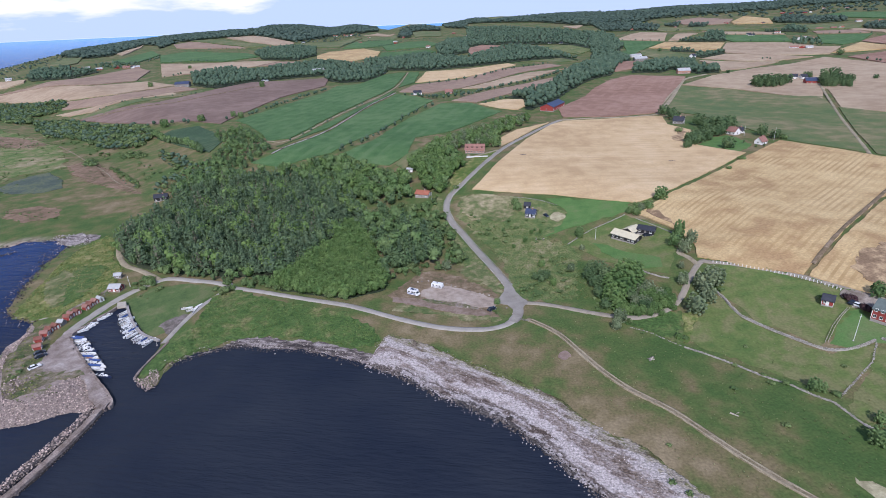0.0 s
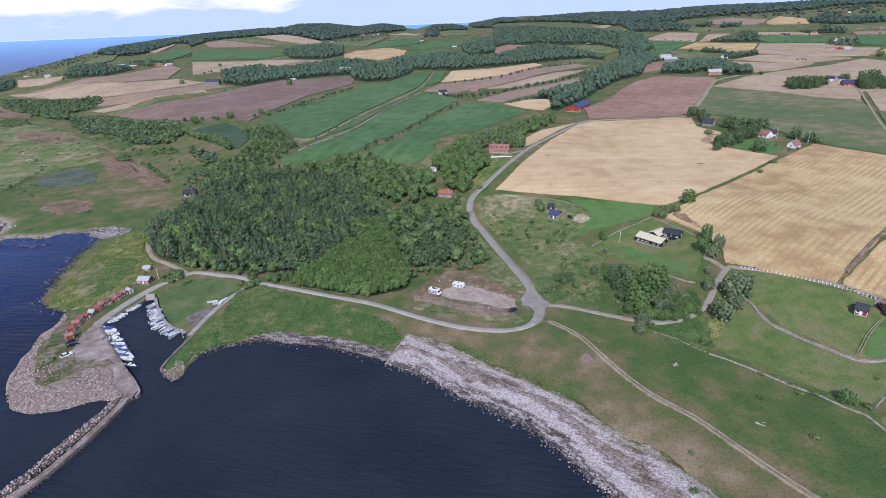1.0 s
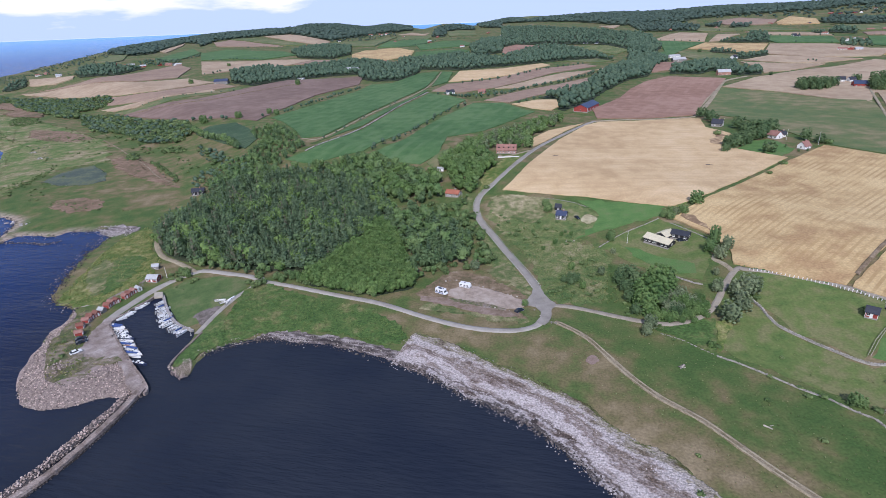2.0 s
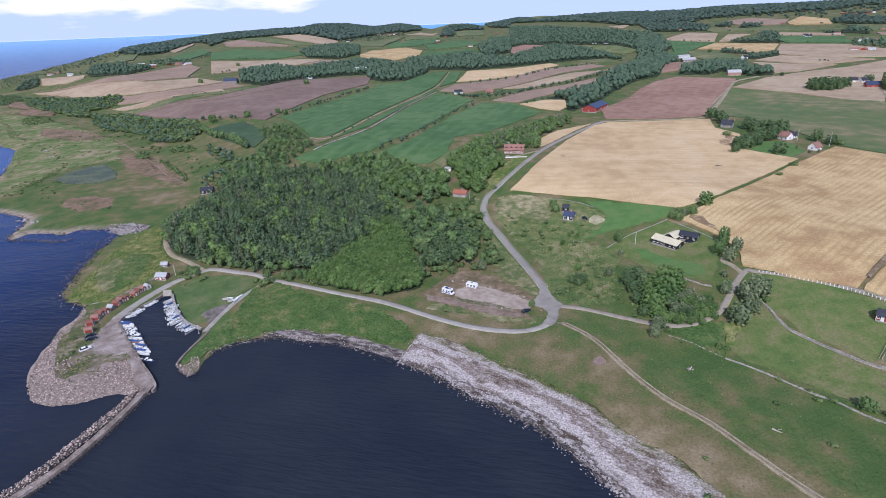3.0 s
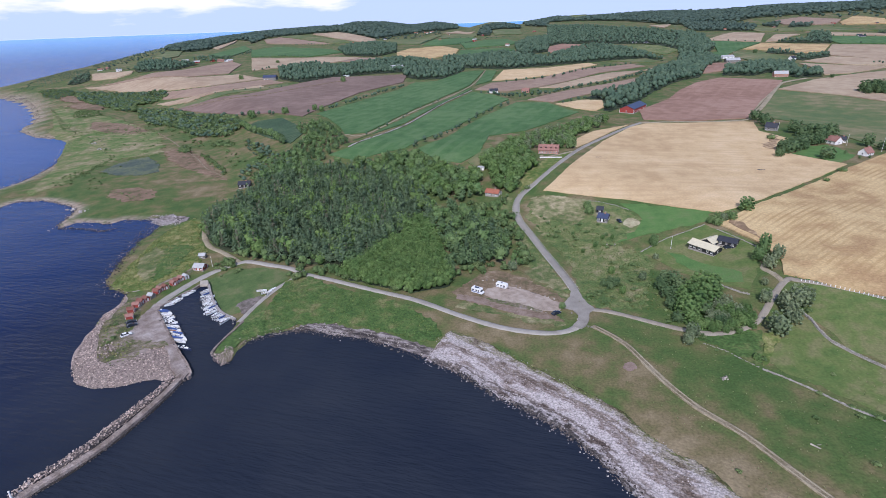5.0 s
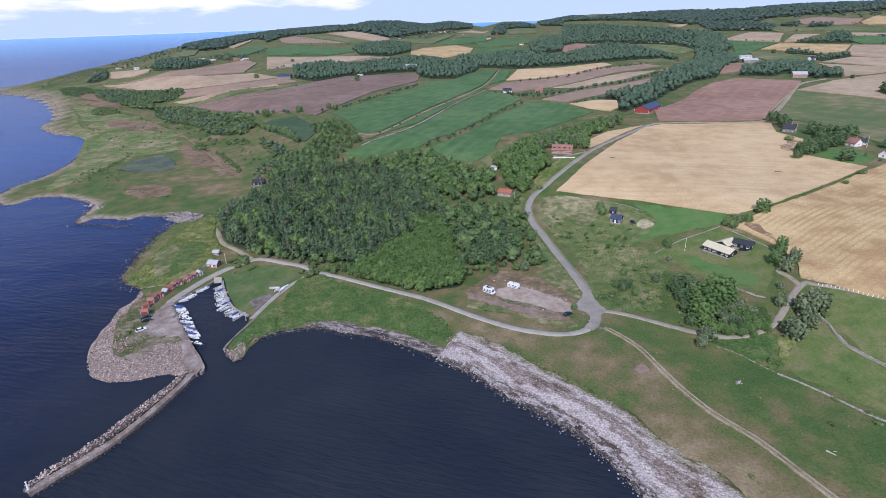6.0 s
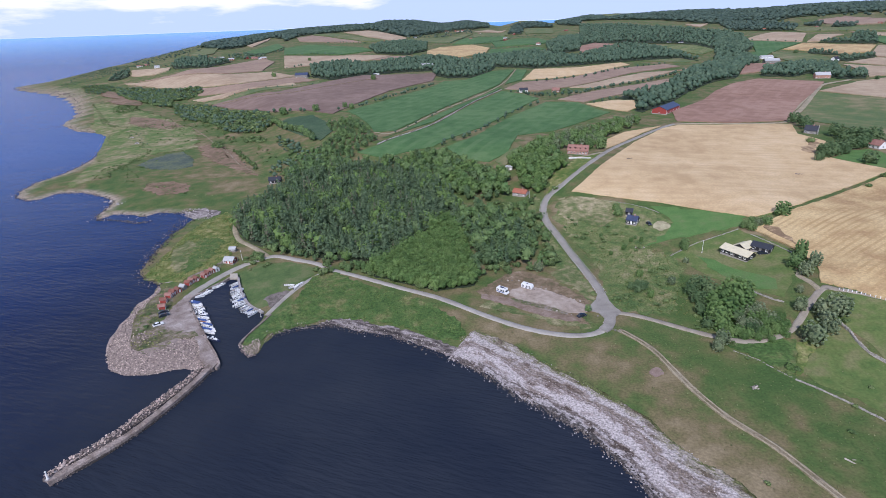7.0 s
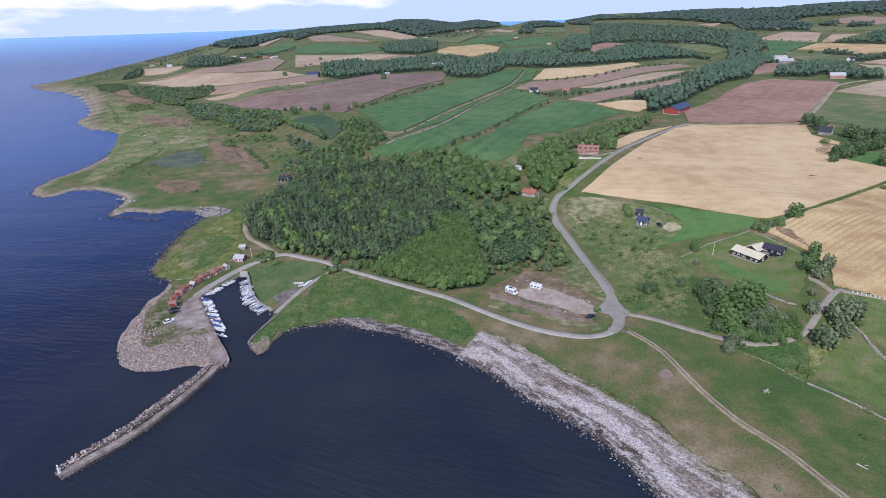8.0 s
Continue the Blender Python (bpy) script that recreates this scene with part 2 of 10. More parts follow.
def beach_surface():
    """Shingle in bands along the shore: wet stones, a wrack line, a pale ridge, brown streaks, pale stones running out into the grass."""
    m = earth("banded_shingle", [(0.3, (0.46, 0.42, 0.40)), (0.7, (0.56, 0.52, 0.50))], 6, 1.6, 0.45, 0.8, bump=1.0)
    n, l, p = m.node_tree.nodes, m.node_tree.links, m.node_tree.nodes["Principled BSDF"]
    at = n.new("ShaderNodeAttribute")
    at.attribute_name = "across"
    value = at.outputs["Fac"]
    for size, amount, stretch in ((16.0, 0.55, (1.6, 0.35, 1)), (5.0, 0.42, (1.5, 0.4, 1)), (1.3, 0.26, (1.2, 0.6, 1))):
        w = n.new("ShaderNodeMath")
        w.operation = "MULTIPLY_ADD"
        l.new(noise_value(n, l, size, 4, stretch, turn=127), w.inputs[0])
        w.inputs[1].default_value = amount
        l.new(value, w.inputs[2])
        value = w.outputs[0]
    shift = n.new("ShaderNodeMath")
    shift.operation = "SUBTRACT"
    l.new(value, shift.inputs[0])
    shift.inputs[1].default_value = 0.615
    bands = ramp(n, l, shift.outputs[0], [(0.0, (0.08, 0.07, 0.066)), (0.05, (0.36, 0.325, 0.315)), (0.11, (0.40, 0.36, 0.35)), (0.15, (0.13, 0.105, 0.095)), (0.20, (0.17, 0.14, 0.125)), (0.25, (0.42, 0.374, 0.36)), (0.44, (0.46, 0.408, 0.392)), (0.50, (0.21, 0.165, 0.145)), (0.56, (0.33, 0.285, 0.265)), (0.62, (0.19, 0.148, 0.12)), (0.68, (0.26, 0.215, 0.19)), (0.74, (0.42, 0.375, 0.36)), (0.83, (0.40, 0.36, 0.34)), (0.88, (0.24, 0.21, 0.155)), (0.92, (0.33, 0.29, 0.25)), (0.96, (0.145, 0.14, 0.07)), (1.0, (0.115, 0.13, 0.05))])
    wrack = ramp(n, l, noise_value(n, l, 4.5, 5, (1.5, 0.5, 1), turn=127), [(0.36, (0.55, 0.5, 0.46)), (0.46, (1.0,) * 3)])
    grain = ramp(n, l, noise_value(n, l, 0.6, 3), [(0.3, (0.5,) * 3), (0.7, (1.35,) * 3)])
    l.new(mixed(n, l, 1.0, mixed(n, l, 1.0, bands, wrack, "MULTIPLY"), grain, "MULTIPLY"), p.inputs["Base Color"])
    return m


BANDED = beach_surface()
WEED = earth("dry_weed_and_gravel", [(0.34, (0.13, 0.11, 0.08)), (0.44, (0.18, 0.14, 0.105)), (0.52, (0.25, 0.20, 0.165)), (0.60, (0.40, 0.35, 0.32))], 7, 1.8, 0.45, 0.6, bump=0.8, stretch=(1.5, 0.35, 1), turn=127)
ROCKY = earth("weedy_stones", [(0.34, (0.05, 0.043, 0.042)), (0.46, (0.13, 0.108, 0.10)), (0.53, (0.26, 0.225, 0.215)), (0.6, (0.38, 0.335, 0.32)), (0.7, (0.17, 0.14, 0.13))], 9, 2, 0.5, 0.5, bump=0.9, stretch=(0.5, 1.4, 1), turn=15)
ASPHALT = earth("worn_asphalt", [(0.3, (0.235, 0.213, 0.185)), (0.6, (0.315, 0.29, 0.257))], 20, 3, 0.3, 0.15, bump=0.2)
ASPHALT_PALE = earth("pale_chip_road", [(0.3, (0.285, 0.26, 0.226)), (0.6, (0.37, 0.342, 0.302))], 20, 3, 0.3, 0.15, bump=0.2)
WHEAT = rowed("ripe_wheat", [(0.33, (0.46, 0.32, 0.175)), (0.5, (0.56, 0.405, 0.23)), (0.67, (0.62, 0.465, 0.28))], (0.46, 0.32, 0.18), 7.0, 100, 0.3, 0.18, 0.05, 0.45)
STUBBLE = rowed("cut_grain", [(0.36, (0.39, 0.255, 0.13)), (0.48, (0.505, 0.36, 0.182)), (0.64, (0.585, 0.435, 0.232))], (0.345, 0.228, 0.108), 3.4, 49.6, 0.3, 0.25, 0.1, 0.75)
STUBBLE_PALE = rowed("pale_stubble", [(0.35, (0.33, 0.24, 0.16)), (0.5, (0.40, 0.30, 0.205)), (0.65, (0.45, 0.35, 0.24))], (0.34, 0.25, 0.17), 14.0, 93, 0.3, 0.15)
PLOUGH = rowed("ploughed_soil", [(0.35, (0.25, 0.145, 0.105)), (0.5, (0.30, 0.18, 0.132)), (0.65, (0.35, 0.22, 0.165))], (0.37, 0.24, 0.18), 12.0, 27, 0.25, 0.15)
PLOUGH_DARK = rowed("dark_ploughed_soil", [(0.35, (0.175, 0.118, 0.096)), (0.5, (0.21, 0.145, 0.118)), (0.65, (0.25, 0.176, 0.145))], (0.24, 0.172, 0.142), 14.0, 49, 0.25, 0.15)
PLOUGH_PALE = rowed("fallow_soil", [(0.3, (0.25, 0.17, 0.125)), (0.5, (0.30, 0.21, 0.155)), (0.7, (0.34, 0.25, 0.18))], (0.36, 0.27, 0.20), 14.0, 49, 0.25, 0.15)
CROP = rowed("green_ley", [(0.36, (0.092, 0.14, 0.056)), (0.48, (0.128, 0.158, 0.064)), (0.56, (0.16, 0.166, 0.078)), (0.66, (0.23, 0.20, 0.11))], (0.13, 0.152, 0.066), 11.0, 150, 0.2, 0.2)
CROP_LUSH = rowed("deep_green_crop", [(0.34, (0.056, 0.124, 0.044)), (0.5, (0.074, 0.152, 0.055)), (0.66, (0.11, 0.186, 0.074))], (0.115, 0.182, 0.08), 13.0, 17, 0.3, 0.2, 0.1, 0.6)
CROP_DARK = rowed("dark_row_crop", [(0.34, (0.045, 0.085, 0.045)), (0.5, (0.06, 0.105, 0.055)), (0.66, (0.09, 0.13, 0.07))], (0.035, 0.06, 0.035), 6.0, 40, 0.3, 0.2, 0.2, 0.6)


def leafage(name, dark, light, blotch=7.0, low=0.6, high=1.45):
    m, n, l, p = material(name)
    geo, info = n.new("ShaderNodeNewGeometry"), n.new("ShaderNodeObjectInfo")
    a = ramp(n, l, noise_value(n, l, blotch, 2), [(0.3, dark), (0.7, light)])
    b = ramp(n, l, geo.outputs["Random Per Island"], [(0.0, (low,) * 3), (1.0, (high,) * 3)])
    c = ramp(n, l, info.outputs["Random"], [(0.0, (0.8, 0.85, 0.8)), (1.0, (1.2, 1.15, 1.1))])
    col = mixed(n, l, 1.0, mixed(n, l, 1.0, a, b, "MULTIPLY"), c, "MULTIPLY")
    l.new(col, p.inputs["Base Color"])
    p.inputs["Roughness"].default_value, p.inputs["Specular IOR Level"].default_value = 0.75, 0.2
    tr, mx, out = n.new("ShaderNodeBsdfTranslucent"), n.new("ShaderNodeMixShader"), n["Material Output"]
    l.new(col, tr.inputs["Color"])
    mx.inputs["Fac"].default_value = 0.3
    l.new(p.outputs["BSDF"], mx.inputs[1])
    l.new(tr.outputs["BSDF"], mx.inputs[2])
    l.new(mx.outputs["Shader"], out.inputs["Surface"])
    return m


LEAF = leafage("broad_leaves", (0.118, 0.205, 0.076), (0.205, 0.29, 0.12), 7.0, 0.74, 1.22)
LEAF_HAZEL = leafage("hazel_leaves", (0.10, 0.182, 0.06), (0.17, 0.26, 0.094), 4.0, 0.7, 1.3)
LEAF_WOOD = leafage("hazel_wood_leaves", (0.10, 0.18, 0.058), (0.175, 0.262, 0.09), 5.0, 0.72, 1.28)
LEAF_DARK = leafage("dull_leaves", (0.086, 0.15, 0.068), (0.155, 0.225, 0.106), 5.0, 0.74, 1.22)
LEAF_PLUM = leafage("purple_plum_leaves", (0.05, 0.028, 0.032), (0.09, 0.05, 0.055), 3.0)
LEAF_GREY = leafage("grey_willow_leaves", (0.135, 0.182, 0.098), (0.24, 0.285, 0.17), 2.5)
LEAF_PINE = leafage("pine_needles", (0.066, 0.114, 0.064), (0.138, 0.2, 0.114), 5.0, 0.82, 1.18)
LEAF_DRY = leafage("thin_grey_needles", (0.105, 0.122, 0.08), (0.165, 0.17, 0.12), 3.0, 0.7, 1.3)
LEAF_SHRUB = leafage("shrub_leaves", (0.09, 0.148, 0.055), (0.16, 0.21, 0.09))
# distant woods: the blue of the haze is mixed into the leaf colours
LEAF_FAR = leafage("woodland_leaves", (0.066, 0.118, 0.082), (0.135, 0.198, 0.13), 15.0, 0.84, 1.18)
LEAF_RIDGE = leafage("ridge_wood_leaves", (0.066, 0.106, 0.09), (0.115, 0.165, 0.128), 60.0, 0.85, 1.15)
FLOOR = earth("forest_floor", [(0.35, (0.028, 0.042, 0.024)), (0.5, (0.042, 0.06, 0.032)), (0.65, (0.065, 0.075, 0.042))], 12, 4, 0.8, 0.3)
BARK = earth("bark", [(0.3, (0.07, 0.055, 0.045)), (0.7, (0.14, 0.115, 0.09))], 2, 0.6, 0.1, 0.4)


# the shoreline at sea level, from the far headland round the harbour to the beach, then round the land
COAST_BAYS = [
    (-1351, 1226), (-1197, 1127), (-1101, 1087), (-983, 1009), (-871, 903), (-762, 790), (-720, 733), (-695, 687),
    (-624, 634), (-570.8, 619.5), (-546.3, 600.9), (-497.8, 534.7), (-468, 487.8), (-452.6, 451.5), (-444.9, 418.9), (-444.3, 393.2),
    (-435.1, 367), (-420.3, 348.7), (-398.5, 340), (-393.1, 348.1), (-393.4, 362.4), (-371.7, 365.9), (-343.8, 355.8), (-328.3, 346.7),
    (-320.4, 333.2), (-312, 310.6), (-302.1, 302), (-303.6, 309), (-301.7, 317.9), (-286.7, 316.9), (-275.4, 314.4), (-270.8, 323.6),
    (-247.6, 323.5), (-236.6, 312.4), (-233.1, 295.9), (-233.5, 287.4), (-228, 271.1), (-223.6, 256.2), (-216.6, 238.1), (-213, 228.8),
    (-204.7, 221.3), (-191.4, 216.3),
]
COAST_HARBOUR = [
    (-187.2, 204.1), (-188.8, 196.8), (-184.4, 184.7), (-181.1, 173.5), (-174.4, 159.9), (-167.9, 151.7), (-161.1, 146.5), (-153.3, 144.7),
    (-144.4, 146), (-139.2, 149), (-133.9, 152.1), (-128, 151.5), (-122.1, 150.9), (-120.4, 154.8), (-131.9, 166.6), (-138.6, 173.4),
    (-147.1, 182.1), (-163.3, 200.2), (-164.4, 204.5), (-161.2, 216.3), (-158, 228.4), (-154.4, 230.6), (-147.8, 220.9), (-134.6, 204), (-122.6, 195.5),
    (-120.6, 190), (-121, 172), (-118.2, 167.2), (-111.3, 161.7), (-108, 164.6), (-109.6, 170.2),
]
COAST_BEACH = [
    (-108.6, 178.3), (-103.6, 184.1), (-94.6, 187.8), (-85, 190.1), (-73.6, 187), (-63.3, 186.0), (-50.2, 181.6), (-39.7, 176.9),
    (-31.3, 172.5), (-24.7, 169), (-18.4, 165), (-10.8, 158.5), (-3.6, 152.4), (4.3, 147.2), (12.4, 142), (18.6, 136), (24.9, 129.4),
    (28.6, 124.6), (32, 119.4), (37, 112), (42.3, 102.8), (46.2, 94), (49.6, 83.2), (64.5, 38.2), (91.5, -36.8), (136.5, -216.8),
    (306, -900), (700, -2600), (1500, -4900), (4950, -4900), (4950, 4950), (-1500, 4950), (-1756, 4575), (-2023, 4242),
    (-2028, 3735), (-1934, 3095), (-1763, 2427), (-1639, 1953), (-1480, 1560), (-1388, 1341),
]
COAST = COAST_BAYS + COAST_HARBOUR + COAST_BEACH
PLATEAU = [
    (-1427, 1490), (-1016, 1228), (-594, 916), (-373, 661), (-287, 581), (-232, 503), (-177, 424), (-130, 417),
    (-34, 410), (-11, 376), (20, 341), (44, 332), (78, 312), (108, 282), (121, 251), (118, 225),
    (129, 217), (153, 202), (171, 179), (181, 158), (900, 100), (2500, -500), (4900, -600), (4900, 4900),
    (-1400, 4900), (-1841, 3775), (-1749, 2799), (-1416, 1812), (-1146, 1187),
]
# the skyline: bearing, distance and height of the ridges
RIDGE_AZ = [-60, -47.5, -45, -41.5, -37.4, -33.4, -29.8, -26.6, -24, -20.8, -18.7, -15.4, -12.7, -10, -7.7, -5.5, -4.4, -2.4, -1, 0.6, 3.9, 6.6, 9.2, 11.8, 14.3, 17, 21, 27, 32, 38, 60]
RIDGE_D = [1900, 1850, 1750, 2050, 2450, 3000, 3500, 4000, 4200, 4200, 4200, 4200, 4200, 4200, 4200, 4200, 4200, 4200, 4200, 4200, 4200, 4200, 4200, 4200, 4200, 4200, 4200, 4200, 4200, 4200, 4200]
RIDGE_Z = [2, 2, 13, 22, 33, 58, 76, 93, 108, 118, 124, 142, 136, 108, 124, 100, 86, 118, 114, 96, 128, 142, 142, 138, 140, 144, 148, 146, 150, 140, 130]

# broad ground cover: dry brown grass (plus) and lush green (minus)
COVER = []
COVER.append((0.75, [(15.9, 185.9), (24.5, 180.9), (41.7, 157.5), (54.1, 133.2), (69.6, 109.4), (73.1, 101.1), (57.2, 101.8), (49.2, 128.9), (32.6, 152.3), (13, 178.2)]))
COVER.append((0.3, [(77.6, 161.5), (87.3, 155.5), (95.9, 145.2), (100.3, 136.3), (101.5, 123.5), (94.6, 116.1), (85.4, 124.8), (77.7, 138.3), (73.6, 148.8)]))
COVER.append((0.9, [(96.3, 159.2), (103.8, 144.6), (108.2, 128.5), (98.0, 123.9), (91.5, 133.7), (88.8, 147.3)]))
COVER.append((-1.0, [(74.3, 170.5), (85.4, 166.4), (83.9, 154.7), (74.6, 152.8), (68.3, 158.9)]))
COVER.append((0.35, [(43.4, 179.8), (52.4, 167.5), (51.9, 150.9), (41.7, 148.8), (34.5, 162.2)]))
COVER.append((0.8, [(-44.9, 207.5), (-13.3, 191), (5.2, 184), (27, 180.2), (23.8, 169.8), (0.7, 177.4), (-27.4, 189.5)]))
COVER.append((1.2, [(10.1, 335.4), (30.3, 337.8), (46, 333.4), (41.6, 309.3), (28, 306.5), (13.2, 317.1)]))
COVER.append((0.9, [(31.9, 211.9), (34.6, 245.7), (43.5, 271.5), (54.7, 266.9), (48.4, 245.5), (38.1, 211.9)]))
COVER.append((0.8, [(6.5, 245.9), (15.3, 252.4), (23.8, 233.5), (23.5, 214.4), (13.8, 222.3)]))
COVER.append((0.8, [(-21.4, 201.9), (-6.5, 197.4), (12.4, 192.3), (25.3, 195.5), (26.2, 204.6), (12.7, 199.9), (-6.7, 205.8), (-22.2, 211.7)]))
COVER.append((0.8, [(-645.3, 737.9), (-534.5, 720.4), (-423.5, 595.9), (-436.2, 548.3), (-526.8, 588)]))
COVER.append((0.7, [(-299.3, 426.5), (-271.4, 427.2), (-238.5, 379.1), (-292.5, 375.2), (-326.2, 407.2)]))
COVER.append((0.6, [(-903, 955), (-780.6, 917.5), (-636.7, 765.2), (-699.6, 741.2)]))
COVER.append((1.2, [(-383, 545.8), (-360.8, 544.7), (-314.2, 501.1), (-264.5, 445.6), (-232.6, 406.3), (-260.8, 418.5), (-299.9, 446), (-339.5, 484.4)]))
COVER.append((-1.3, [(57, 184.5), (73.8, 180.5), (85.7, 165.9), (72.7, 148.9), (62.3, 146.9), (57.6, 163.4)]))
COVER.append((-1.2, [(100.6, 143.3), (114.8, 139.1), (118.2, 128.1), (122.3, 113.9), (112.7, 95.6), (104, 103.3), (102.6, 119.9), (96.5, 132.6)]))
COVER.append((0.1, [(101.3, 187.3), (116.8, 173.4), (131.9, 157.2), (131.5, 142.2), (123.2, 138), (110.7, 154.6), (97.8, 169.6)]))
COVER.append((-0.6, [(-436.1, 492.3), (-396.7, 504.3), (-299.3, 426.5), (-236, 357.7), (-236.6, 327.8), (-298.8, 323.2), (-357.3, 362.1)]))
COVER.append((-0.5, [(63, 250.4), (89.1, 215.8), (100.5, 197.5), (87.3, 184.3), (63.4, 197.6), (54.6, 222)]))
COVER.append((-0.6, [(7.6, 302.9), (27.6, 300.8), (37.6, 272.1), (32.5, 252.2), (22.5, 273.3)]))

def smooth(a, b, v):
    k = np.clip((v - a) / (b - a), 0.0, 1.0)
    return k * k * (3 - 2 * k)


def signed(poly, x, y):
    """Distance to a closed outline, positive inside it."""
    best = np.full(x.shape, 1e18)
    inside = np.zeros(x.shape, bool)
    for (ax, ay), (bx, by) in zip(poly, poly[1:] + poly[:1]):
        dx, dy = bx - ax, by - ay
        k = np.clip(((x - ax) * dx + (y - ay) * dy) / (dx * dx + dy * dy), 0, 1)
        best = np.minimum(best, (x - ax - k * dx) ** 2 + (y - ay - k * dy) ** 2)
        if dy:
            inside ^= ((ay > y) != (by > y)) & (x < ax + (y - ay) / dy * dx)
    return np.where(inside, 1, -1) * np.sqrt(best)


def height(x, y):
    """The lie of the land: shore, low meadow, scarp, farmed plateau, far ridges."""
    x, y = np.asarray(x, float), np.asarray(y, float)
    s = signed(COAST, x, y)
    d = np.hypot(x, y)
    az = np.degrees(np.arctan2(x, y))
    up = smooth(-70, 60, signed(PLATEAU, x, y))
    low = 1.7 * (1 - np.exp(-np.maximum(s, 0) / 5)) + 0.022 * np.clip(s, 0, 200)
    land = low + 15 * up + 0.02 * np.clip(d - 380, 0, 1400) * up
    reach = np.interp(az, RIDGE_AZ, RIDGE_D)
    top = np.interp(az, RIDGE_AZ, RIDGE_Z)
    w = smooth(0.3, 1.0, d / reach)
    land = land * (1 - w) + top * w - 60 * smooth(1.0, 1.25, d / reach)
    land = np.where(s > 0, np.maximum(land, 0.3) * smooth(-2, 30, s) ** 0.5, 0)
    roll = np.sin(x / 97 + 1.3) * np.sin(y / 83) * 1.2 + np.sin(x / 41 + y / 57) * 0.4
    land = land + roll * smooth(25, 160, s) * smooth(5, 14, land)
    return np.where(s > 0, land, np.maximum(-0.16 * -s, -5))

# ---- the ground, one sheet, and the sea ----
def spread(lo, hi, fine_lo, fine_hi, step, grow=1.12):
    mid = list(np.arange(fine_lo, fine_hi + step / 2, step))
    a, s = mid[-1], step
    while a < hi:
        s *= grow
        a += s
        mid.append(min(a, hi))
    a, s = mid[0], step
    while a > lo:
        s *= grow
        a -= s
        mid.insert(0, max(a, lo))
    return np.array(mid)


GX = spread(-4900, 4900, -340, 340, 3.5, 1.08)
GY = spread(-4900, 4900, 60, 560, 3.5, 1.05)
gxx, gyy = np.meshgrid(GX, GY)
GZ = height(gxx, gyy)


def ground(x, y):
    """The height of the ground sheet, as its mesh has it."""
    x, y = np.asarray(x, float), np.asarray(y, float)
    i = np.clip(np.searchsorted(GX, x) - 1, 0, len(GX) - 2)
    j = np.clip(np.searchsorted(GY, y) - 1, 0, len(GY) - 2)
    u, v = (x - GX[i]) / (GX[i + 1] - GX[i]), (y - GY[j]) / (GY[j + 1] - GY[j])
    return GZ[j, i] * (1 - u) * (1 - v) + GZ[j, i + 1] * u * (1 - v) + GZ[j + 1, i] * (1 - u) * v + GZ[j + 1, i + 1] * u * v


def mesh_of(name, verts, faces, *mats, smooth_faces=False):
    me = bpy.data.meshes.new(name)
    me.from_pydata([tuple(v) for v in verts], [], [tuple(f) for f in faces])
    for m in mats:
        me.materials.append(m)
    if smooth_faces:
        me.polygons.foreach_set("use_smooth", [True] * len(me.polygons))
    me.update()
    return me


nx, ny = len(GX), len(GY)
gi = np.arange(nx * ny).reshape(ny, nx)
gfaces = np.stack([gi[:-1, :-1], gi[:-1, 1:], gi[1:, 1:], gi[1:, :-1]], -1).reshape(-1, 4)
land = new("ground", mesh_of("ground", np.stack([gxx, gyy, GZ], -1).reshape(-1, 3), gfaces, MEADOW, smooth_faces=True))
dry = np.zeros(gxx.shape)
for amount, poly in COVER:
    dry += amount * smooth(-14, 12, signed(poly, gxx, gyy))
shore_s = signed(COAST, gxx, gyy)
strand = (1 - smooth(2, 6 + 0.010 * np.hypot(gxx, gyy), shore_s)) * (1 - smooth(-275, -245, gxx))
for key, val in (("dry", dry), ("strand", strand)):
    land.data.attributes.new(key, "FLOAT", "POINT").data.foreach_set("value", val.ravel().astype(np.float32))
tagged(land, "rough coastal meadow with green and dry brown patches", "ground", kind="structure")

WATER, n_, l_, p_ = material("sea_water")
sea_geo, sea_sep, sky_blue_map = n_.new("ShaderNodeNewGeometry"), n_.new("ShaderNodeSeparateXYZ"), n_.new("ShaderNodeMapRange")
sky_blue_map.inputs["From Min"].default_value, sky_blue_map.inputs["From Max"].default_value = 380, 1050
l_.new(sea_geo.outputs["Position"], sea_sep.inputs["Vector"])
sea_reach = n_.new("ShaderNodeMath")
sea_reach.operation = "MULTIPLY_ADD"
sea_reach.inputs[1].default_value = -1.0
l_.new(sea_sep.outputs["X"], sea_reach.inputs[0])
l_.new(sea_sep.outputs["Y"], sea_reach.inputs[2])
l_.new(sea_reach.outputs[0], sky_blue_map.inputs["Value"])
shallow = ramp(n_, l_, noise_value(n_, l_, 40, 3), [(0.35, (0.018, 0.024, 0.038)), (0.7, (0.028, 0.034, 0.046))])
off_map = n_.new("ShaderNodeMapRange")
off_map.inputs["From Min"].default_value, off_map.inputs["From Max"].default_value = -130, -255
l_.new(sea_sep.outputs["X"], off_map.inputs["Value"])
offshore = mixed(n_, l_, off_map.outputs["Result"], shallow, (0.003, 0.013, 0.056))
# far base colour adds the sky's reflected blue to open-water blue
l_.new(mixed(n_, l_, sky_blue_map.outputs["Result"], offshore, (0.005, 0.068, 0.25)), p_.inputs["Base Color"])
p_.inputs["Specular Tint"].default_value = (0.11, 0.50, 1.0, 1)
# mirror reflection is weakened farther out, where the base colour carries it
far_gloss = n_.new("ShaderNodeMapRange")
far_gloss.inputs["To Min"].default_value, far_gloss.inputs["To Max"].default_value = 0.055, 0.03
l_.new(sky_blue_map.outputs["Result"], far_gloss.inputs["Value"])
